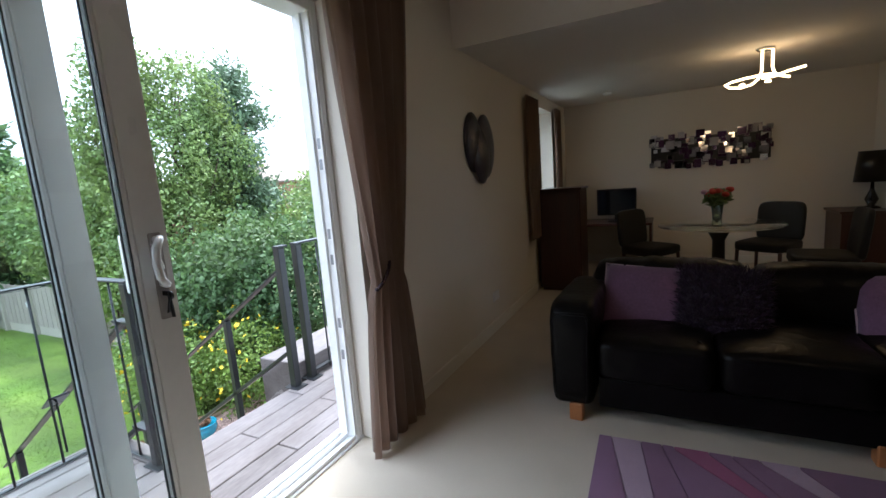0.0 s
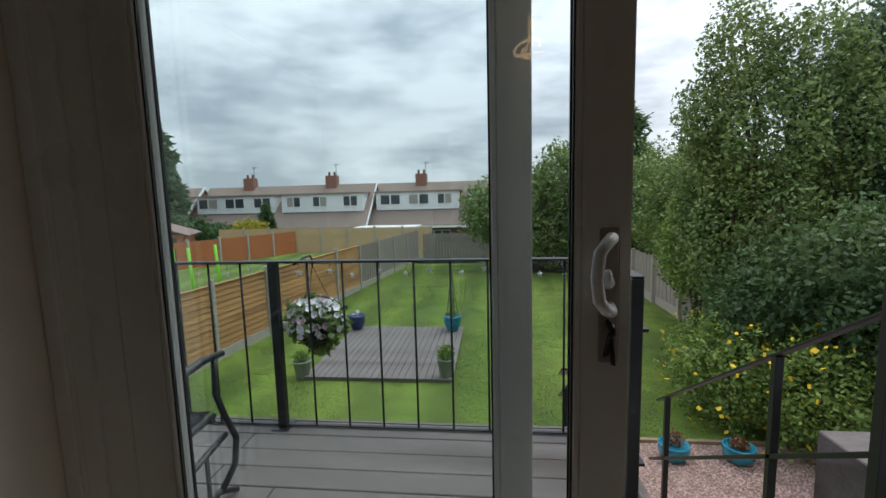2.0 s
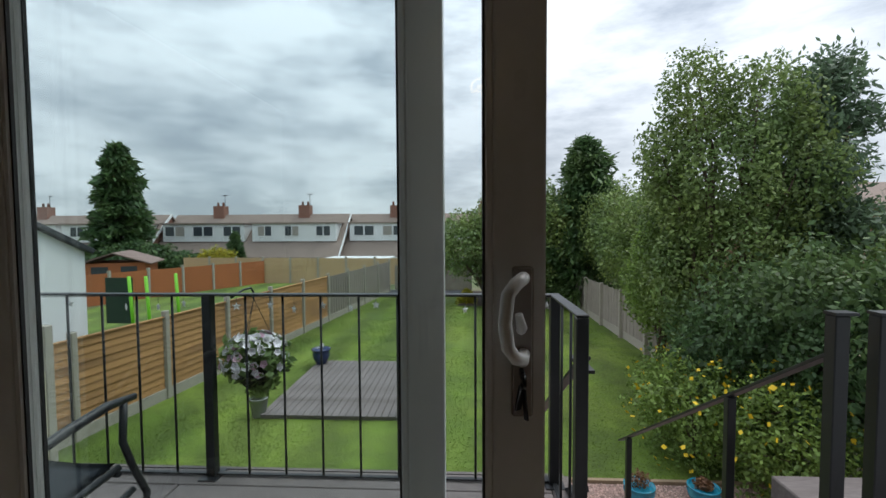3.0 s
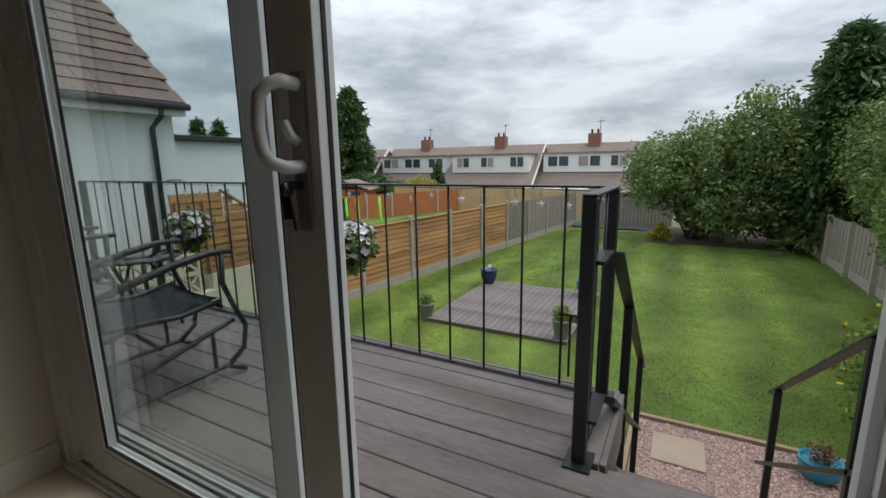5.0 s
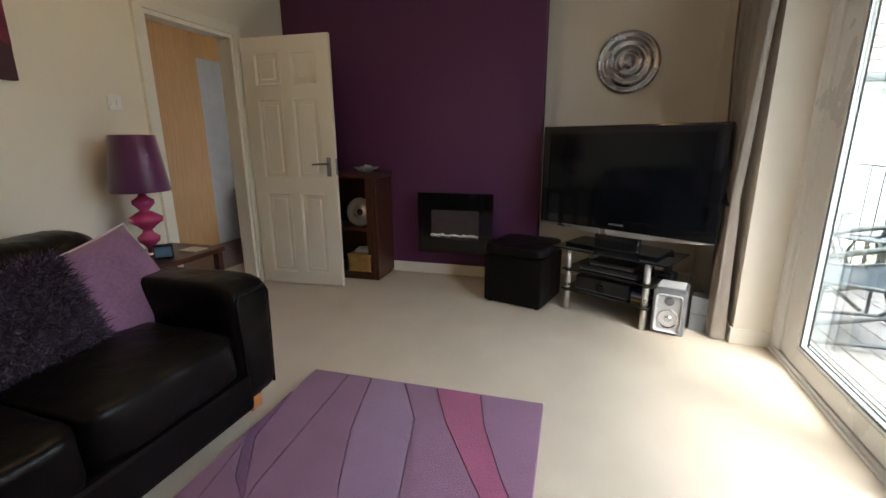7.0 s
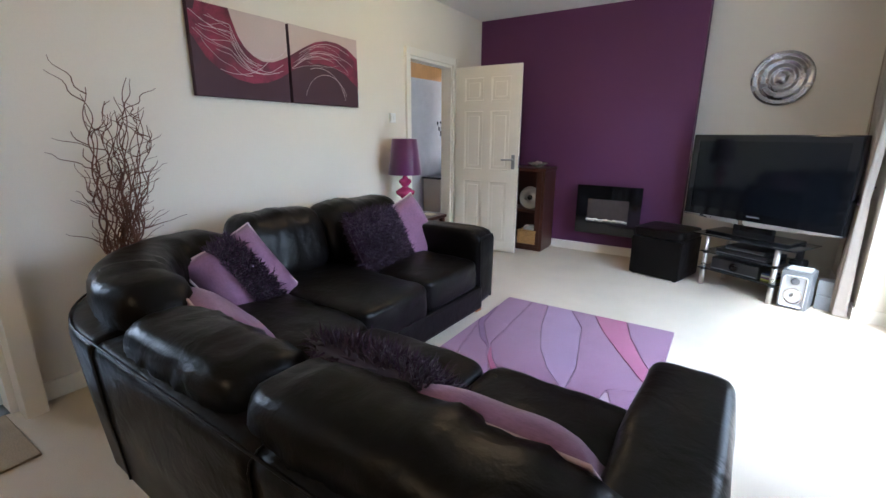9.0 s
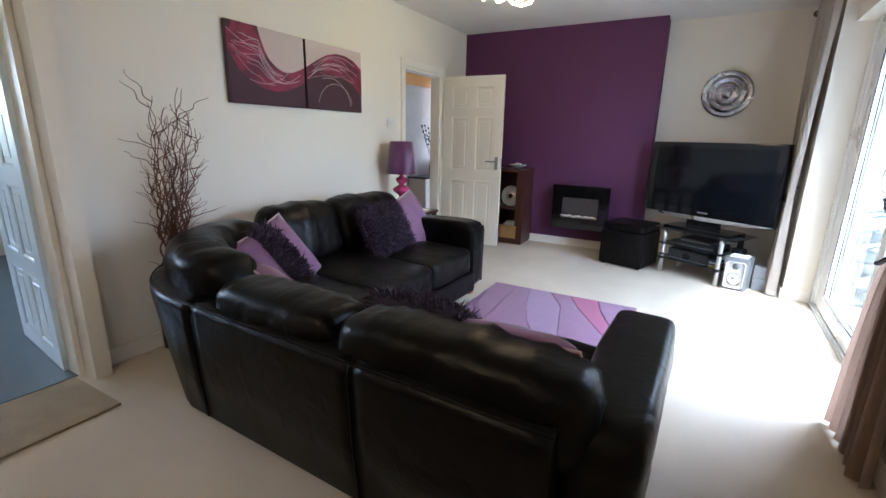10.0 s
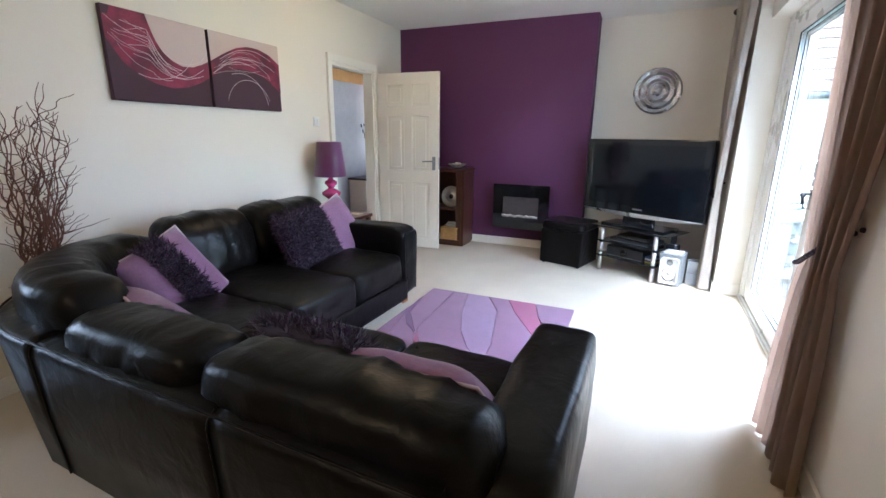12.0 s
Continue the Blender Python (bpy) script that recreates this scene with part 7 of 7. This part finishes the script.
for k in range(7):
    a = rk.uniform(0, 6.28)
    tw = [(0.01 * math.cos(a), 0.01 * math.sin(a), 0.28)]
    for q in range(7):
        tw.append((tw[-1][0] + 0.022 * math.cos(a) + rk.uniform(-0.015, 0.015), tw[-1][1] + 0.022 * math.sin(a) + rk.uniform(-0.015, 0.015), tw[-1][2] + rk.uniform(0.06, 0.09)))
    b = tube(tw, [0.005 - 0.0005 * q for q in range(8)], 5)
    for q in (3, 4, 5, 6, 7):
        join(b, puff(0.03, 0.018, 0.045, 2, 2.2, 0, k, Matrix.Translation(tw[q]) @ pose(0, 0, 0, rk.uniform(-40, 40), rk.uniform(-40, 40), 0)))
    part("twig", b, BLACK, sprig)


# ---- deck furniture ----
FABRIC = mat("dark_blue_grey_mesh_fabric", (0.045, 0.055, 0.07), 0.75, vary=0.15, scale=3, fine=260, bump=0.3, dist=0.001)


def glider_chair(x, y, turn):
    c = empty("glider_chair", x, y, DECK_Z, turn, label="dark metal glider chair with blue-grey mesh seat on the deck", category="chair")
    # local y forward, x across
    for s in (-0.29, 0.29):
        part("side_frame", tube([(s, -0.34, 0.93), (s, -0.26, 0.60), (s, -0.20, 0.42), (s, 0.10, 0.40), (s, 0.30, 0.43)], 0.014, 8), RAIL, c)
        part("arm_rest", tube([(s, -0.24, 0.56), (s, -0.10, 0.60), (s, 0.10, 0.655), (s, 0.26, 0.685), (s, 0.38, 0.68)], [0.013, 0.018, 0.019, 0.018, 0.014], 8), RAIL, c)
        part("arm_post", tube([(s, 0.33, 0.68), (s, 0.32, 0.52), (s, 0.36, 0.40), (s, 0.42, 0.26), (s, 0.40, 0.14), (s, 0.30, 0.06)], 0.014, 8), RAIL, c)
        part("base_rail", tube([(s, -0.36, 0.02), (s, -0.28, 0.12), (s, 0.0, 0.20), (s, 0.25, 0.28), (s, 0.36, 0.31)], 0.013, 8), RAIL, c)
        part("runner", tube([(s, -0.40, 0.014), (s, 0.0, 0.05), (s, 0.30, 0.07), (s, 0.40, 0.014)], 0.013, 8), RAIL, c)
        part("link", bar((s, 0.24, 0.06), (s, 0.24, 0.28), 0.018, 0.012), RAIL, c)
        part("link", bar((s, -0.20, 0.03), (s, -0.18, 0.40), 0.018, 0.012), RAIL, c)
    for yy, zz in ((0.30, 0.43), (0.0, 0.30), (-0.30, 0.30)):
        part("cross_bar", tube([(-0.29, yy, zz - 0.03), (0.29, yy, zz - 0.03)], 0.011, 8), RAIL, c)
    for name, pts in (("seat", [(-0.20, 0.43), (-0.05, 0.405), (0.12, 0.405), (0.30, 0.445)]), ("backrest", [(-0.19, 0.44), (-0.25, 0.62), (-0.32, 0.88), (-0.37, 0.99)])):
        bm = bmesh.new()
        rows = []
        for i in range(13):
            u = i / 12 * 3
            k = min(2, int(u))
            f = u - k
            yy, zz = pts[k][0] * (1 - f) + pts[k + 1][0] * f, pts[k][1] * (1 - f) + pts[k + 1][1] * f
            w = 0.275 if name == "seat" else 0.275 - 0.06 * max(0, i - 8) / 4
            rows.append([bm.verts.new((w * (2 * j / 8 - 1), yy + (0.02 * (1 - (2 * j / 8 - 1) ** 2) if name != "seat" else 0), zz - (0.02 * (1 - (2 * j / 8 - 1) ** 2) if name == "seat" else 0))) for j in range(9)])
        for a, b in zip(rows, rows[1:]):
            for j in range(8):
                bm.faces.new((a[j], a[j + 1], b[j + 1], b[j])).smooth = True
        bmesh.ops.solidify(bm, geom=list(bm.faces), thickness=0.012)
        part(name, bm, FABRIC, c)
    return c


glider_chair(-1.72, -0.80, 82)
glider_chair(-1.80, -2.05, 75)
gt = empty("patio_table", -2.25, -1.74, DECK_Z, label="small dark metal patio table with glass top", category="table")
part("top", lathe([(0.0, 0.485), (0.25, 0.485), (0.262, 0.495), (0.25, 0.505), (0.0, 0.502)], 28), BLACK_GLOSS, gt)
for k in range(3):
    a = k * 2.094
    part("leg", tube([(0.06 * math.cos(a), 0.06 * math.sin(a), 0.485), (0.24 * math.cos(a), 0.24 * math.sin(a), 0.0)], 0.011, 8), RAIL, gt)


def hanging_basket(y, seed, label):
    """A basket of white and lilac petunias on a hooked bracket outside the railing."""
    c = empty("hanging_basket", -2.88, y, 0.53, label=label, category="hanging basket", group="baskets on the railing")
    part("basket", lathe([(0.0, -0.16), (0.06, -0.15), (0.12, -0.09), (0.155, 0.0), (0.15, 0.0), (0.10, -0.09), (0.0, -0.14)], 20), mat("dark_basket", (0.03, 0.035, 0.02), 0.9) if "dark_basket" not in bpy.data.materials else bpy.data.materials["dark_basket"], c)
    v, f = leaves([(0, 0, 0.02, 0.19, 0.19, 0.14), (0.02, 0.03, -0.11, 0.09, 0.10, 0.09)], 1400, 0.036, seed, shell=0.4)
    raw("foliage", v, f, LEAF_MID, c)
    rng = random.Random(seed)
    fl = bmesh.new()
    petals = None
    for k in range(105):
        a, e = rng.uniform(0, 6.28), rng.uniform(-0.5, 1.3)
        p = Vector((0.185 * math.cos(a) * math.cos(e), 0.185 * math.sin(a) * math.cos(e), 0.02 + 0.14 * math.sin(e)))
        m = Matrix.Translation(p) @ p.to_track_quat("Z", "Y").to_matrix().to_4x4() @ pose(0, 0, 0, rng.uniform(-25, 25), rng.uniform(-25, 25), rng.uniform(0, 72))
        ring = []
        cvert = fl.verts.new(m @ Vector((0, 0, -0.010)))
        for q in range(10):
            r = (0.027 if q % 2 == 0 else 0.021) * (0.8 + 0.05 * (k % 9))
            ring.append(fl.verts.new(m @ Vector((r * math.cos(0.6283 * q), r * math.sin(0.6283 * q), 0.006))))
        for q in range(10):
            g = fl.faces.new((cvert, ring[q], ring[(q + 1) % 10]))
            g.material_index = 1 if k % 6 == 0 else 0
    ob = part("flowers", fl, [FLOWER_WHITE, FLOWER_PINK], c, "white and lilac petunia blooms")
    ob["kind"] = "stuff"
    ch = bmesh.new()
    for k in range(3):
        a = k * 2.094
        tube([(0.15 * math.cos(a), 0.15 * math.sin(a), 0.0), (0, 0, 0.36)], 0.002, 4, ch)
    part("chain", ch, RAIL, c)
    part("bracket", tube([(0.21, -0.02, 0.40), (0.12, 0, 0.43), (0.03, 0, 0.43), (0.0, 0, 0.40), (0.0, 0, 0.355)], 0.006, 6), RAIL, c)


hanging_basket(-0.37, 71, "hanging basket of white and lilac petunias on the railing")
hanging_basket(-2.15, 72, "hanging basket of pale petunias above the patio table")

# string of small star lights under the rail
stars = empty("star_lights", label="string of small clear star lights under the railing", category="string lights")
cable = []
STAR = mat("clear_star_plastic", (0.86, 0.87, 0.88), 0.25, spec=0.8, bump=0)
rs = random.Random(8)
yy = -3.3
star_me = None
while yy < 1.30:
    drop = rs.uniform(0.03, 0.07)
    cable.append((RAIL_X - 0.03, yy, RAIL_T - 0.016 - 0.012 * rs.random()))
    if star_me is None:
        b = bmesh.new()
        ring = [b.verts.new(((0.0), (0.025 if k % 2 == 0 else 0.011) * math.sin(k * math.pi / 5), (0.025 if k % 2 == 0 else 0.011) * math.cos(k * math.pi / 5))) for k in range(10)]
        for s in (-0.006, 0.006):
            cv = b.verts.new((s, 0, 0))
            for k in range(10):
                b.faces.new((cv, ring[k], ring[(k + 1) % 10]) if s > 0 else (cv, ring[(k + 1) % 10], ring[k]))
        o = part("star", b, STAR, stars)
        star_me = o.data
    else:
        o = new("star", star_me)
        o.parent = stars
    o.matrix_world = pose(RAIL_X - 0.03, yy, RAIL_T - 0.03 - drop, 0, 0, rs.uniform(-50, 50))
    part("lead", tube([(RAIL_X - 0.03, yy, RAIL_T - 0.016), (RAIL_X - 0.03, yy, RAIL_T - 0.016 - drop)], 0.0012, 4), RAIL, stars)
    yy += rs.uniform(0.13, 0.19)
part("cable", tube(cable, 0.002, 5), RAIL, stars)
sol = empty("solar_panel", -2.70, 1.16, 0.30, label="small black solar panel clipped to the railing", category="solar panel")
part("panel", box(-0.06, 0.06, -0.05, 0.05, 0.0, 0.012, 0.003, 1, m=pose(0, 0, 0, 0, -35, 0)), BLACK_GLOSS, sol)
part("stake", tube([(0, 0, 0), (0.0, 0.0, -0.30)], 0.006, 6), RAIL, sol)

# ---- pots on the lawn ----
GLAZE_BLUE = mat("dark_blue_glaze", (0.018, 0.035, 0.11), 0.2, vary=0.25, scale=8, bump=0.05)
GLAZE_TURQ = mat("turquoise_glaze", (0.02, 0.20, 0.30), 0.18, vary=0.25, scale=8, bump=0.05, second=(0.04, 0.26, 0.33), mask_scale=6)
GREY_POT = mat("grey_planter", (0.24, 0.25, 0.23), 0.7, vary=0.1)
SOIL = mat("dark_soil", (0.05, 0.035, 0.025), 0.95, vary=0.4, scale=20)


def pot(name, x, y, z, profile, material, label, plant=None, seed=0, soil=None):
    c = empty(name, x, y, z, label=label, category="plant pot")
    part("pot", lathe(profile, 28), material, c)
    top = profile[-1][1]
    r = max(p[0] for p in profile) * 0.88
    part("soil", lathe([(0.0, top * 0.9), (r, top * 0.88)], 20), soil or SOIL, c)
    if plant:
        blobs, count, size, leaf = plant
        v, f = leaves(blobs, count, size, seed, shell=0.2)
        raw("plant", v, f, leaf, c)
    return c


PZ = LAWN_Z + 0.08
tapered = [(0.11, 0), (0.115, 0.01), (0.165, 0.33), (0.175, 0.335), (0.175, 0.36), (0.16, 0.36), (0.15, 0.33)]
round_pot = [(0.12, 0), (0.13, 0.01), (0.20, 0.16), (0.215, 0.26), (0.205, 0.33), (0.235, 0.35), (0.235, 0.375), (0.20, 0.375), (0.19, 0.33)]
pot("grey_planter", -8.16, -0.14, PZ, tapered, GREY_POT, "tall grey planter with a small green shrub on the garden deck", ([(0, 0, 0.46, 0.17, 0.17, 0.16)], 700, 0.035, LEAF_LIGHT), 81)
pot("grey_planter", -8.13, -2.94, LAWN_Z, tapered, GREY_POT, "tall grey planter with a low plant beside the garden deck", ([(0, 0, 0.44, 0.16, 0.16, 0.12)], 600, 0.03, LEAF_LIGHT), 82)
pot("blue_pot", -11.05, -2.75, PZ, round_pot, GLAZE_BLUE, "dark blue glazed pot on the garden deck", ([(0.02, 0.03, 0.45, 0.05, 0.05, 0.09)], 60, 0.03, FLOWER_WHITE), 83)
tp = pot("turquoise_pot", -11.0, -0.26, PZ, round_pot, GLAZE_TURQ, "turquoise glazed pot with climbing plant on an obelisk", ([(0, 0, 0.75, 0.09, 0.09, 0.38), (0, 0, 0.42, 0.2, 0.2, 0.06)], 500, 0.03, LEAF_MID), 84)
for k in range(4):
    a = k * 1.5708 + 0.5
    part("obelisk_leg", tube([(0.16 * math.cos(a), 0.16 * math.sin(a), 0.32), (0, 0, 1.55)], 0.007, 6), RAIL, tp)
for z in (0.6, 0.9, 1.2):
    r = 0.16 * (1.55 - z) / 1.23
    part("obelisk_ring", tube([(r * math.cos(0.5 + k * 1.5708), r * math.sin(0.5 + k * 1.5708), z) for k in range(5)], 0.005, 5), RAIL, tp)
bowl_pot = [(0.13, 0), (0.14, 0.01), (0.215, 0.10), (0.235, 0.19), (0.215, 0.235), (0.235, 0.25), (0.235, 0.27), (0.205, 0.27), (0.20, 0.235)]
DRY = leaf_mat("dry_brown_stem", (0.20, 0.10, 0.05), (0.14, 0.09, 0.05))
b1 = pot("turquoise_bowl", -5.83, 3.02, LAWN_Z + 0.02, bowl_pot, GLAZE_TURQ, "turquoise glazed bowl with dry stems on the gravel", ([(0, 0, 0.36, 0.16, 0.16, 0.14)], 260, 0.035, DRY), 85, GRAVEL_BED)
b2 = pot("turquoise_bowl", -5.83, 3.80, LAWN_Z + 0.02, bowl_pot, GLAZE_TURQ, "turquoise glazed bowl with brown dried plant on the gravel", ([(0, 0, 0.30, 0.14, 0.14, 0.08)], 420, 0.04, DRY), 86)
for b_ in (b1, b2):
    b_.scale = (0.80, 0.80, 0.80)

# gravel strip, slab and timber edging
structure(part("gravel_bed", sheet(-6.20, -2.3, 1.30, 6.6, LAWN_Z + 0.012, 12, 14, 0.006), GRAVEL_BED), "pinkish gravel strip below the deck", "gravel")
rg = np.random.default_rng(91)
n_st = 26000
cx, cy = rg.uniform(-6.18, -4.2, n_st), rg.uniform(1.32, 6.4, n_st)
sz = rg.uniform(0.010, 0.021, n_st)
octa = np.array([(1, 0, 0), (-1, 0, 0), (0, 1, 0), (0, -1, 0), (0, 0, 1), (0, 0, -1)], float) * np.array([1.0, 0.8, 0.6])
ang = rg.uniform(0, 6.28, n_st)
rot = np.stack([np.cos(ang), -np.sin(ang), np.sin(ang), np.cos(ang)], 1).reshape(-1, 2, 2)
pv = octa[None] * sz[:, None, None] * rg.uniform(0.7, 1.3, (n_st, 6, 1))
pv[:, :, :2] = np.einsum("nij,nkj->nki", rot, pv[:, :, :2])
pv += np.stack([cx, cy, np.full(n_st, LAWN_Z + 0.02)], 1)[:, None, :]
of = np.array([(0, 2, 4), (2, 1, 4), (1, 3, 4), (3, 0, 4), (2, 0, 5), (1, 2, 5), (3, 1, 5), (0, 3, 5)])
tagged(raw("gravel", pv.reshape(-1, 3), (np.arange(n_st)[:, None, None] * 6 + of[None]).reshape(-1, 3), STONES), "loose pink and cream gravel stones", "gravel", "", "stuff")
tagged(part("paving_slab", box(-5.92, -5.38, 1.50, 2.03, LAWN_Z + 0.01, LAWN_Z + 0.045, 0.006, 1), SLAB), "square buff paving slab set in the gravel", "paving slab")
structure(part("timber_edging", boxes((-6.26, -6.20, 1.28, 6.6, LAWN_Z - 0.05, LAWN_Z + 0.06), (-6.2, -2.6, 1.24, 1.29, LAWN_Z - 0.05, LAWN_Z + 0.06)), TIMBER), "sawn timber lawn edging", "edging")

# ---- neighbours' gardens ----
shed = empty("summer_house", -26.0, -20.0, -2.3, 25, label="orange-brown wooden summer house with felt roof", category="shed")
part("wall", boxes((-1.6, 1.6, -1.5, 1.5, 0, 1.7)), FENCE_ORANGE, shed)
rf = bmesh.new()
for s in (-1, 1):
    q = [rf.verts.new(c) for c in ((-1.9, s * 1.85, 1.6), (1.9, s * 1.85, 1.6), (1.9, 0, 2.25), (-1.9, 0, 2.25))]
    q2 = [rf.verts.new(v.co + Vector((0, 0, 0.07))) for v in q]
    rf.faces.new(q)
    rf.faces.new(q2)
    for a in range(4):
        rf.faces.new((q[a], q2[a], q2[(a + 1) % 4], q[(a + 1) % 4]))
bmesh.ops.recalc_face_normals(rf, faces=rf.faces)
part("roof", rf, TILE, shed)
part("window", boxes((1.6, 1.62, -1.1, -0.3, 0.8, 1.5), (1.6, 1.62, 0.3, 1.1, 0.8, 1.5)), FAR_GLASS, shed)
tramp = empty("swing_frame", -13.6, -9.6, -2.15, label="bright green play frame with dark netting", category="play frame")
LIME = mat("lime_paint", (0.22, 0.60, 0.03), 0.5)
for px, py in ((0, 0), (0.0, 0.55), (-0.9, 0.9)):
    part("pole", tube([(px, py, 0), (px + 0.08, py - 0.05, 2.0)], 0.05, 8), LIME, tramp)
part("net", boxes((-0.02, 0.0, -0.9, 0.0, 0.5, 1.95)), mat("dark_green_net", (0.02, 0.04, 0.025), 0.9), tramp)
structure(part("dark_border", sheet(-24.2, -22.6, -3.2, 0.6, LAWN_Z + 0.06, 14, 20, 0.16), mat("black_sheeting", (0.03, 0.035, 0.045), 0.45, vary=0.3)), "dark plastic sheeting over the border", "ground cover")
structure(part("flower_bed", sheet(-24.0, -19.6, 0.5, 5.6, LAWN_Z + 0.03, 16, 16, 0.08), SOIL), "dark earth under the trees", "ground")
side_panel2 = empty("conservatory", -40.5, -9.0, -3.8, label="white framed conservatory behind the far houses", category="conservatory")
part("roof", boxes((-2.0, 2.0, -3.0, 3.0, 2.3, 2.45)), FAR_WHITE, side_panel2)
for k in range(7):
    part("post", boxes((1.9, 2.0, -3.0 + k * 0.98, -2.9 + k * 0.98, 0, 2.3)), FAR_WHITE, side_panel2)
part("glazing", boxes((1.85, 1.9, -3.0, 3.0, 0.5, 2.3)), FAR_GLASS, side_panel2)
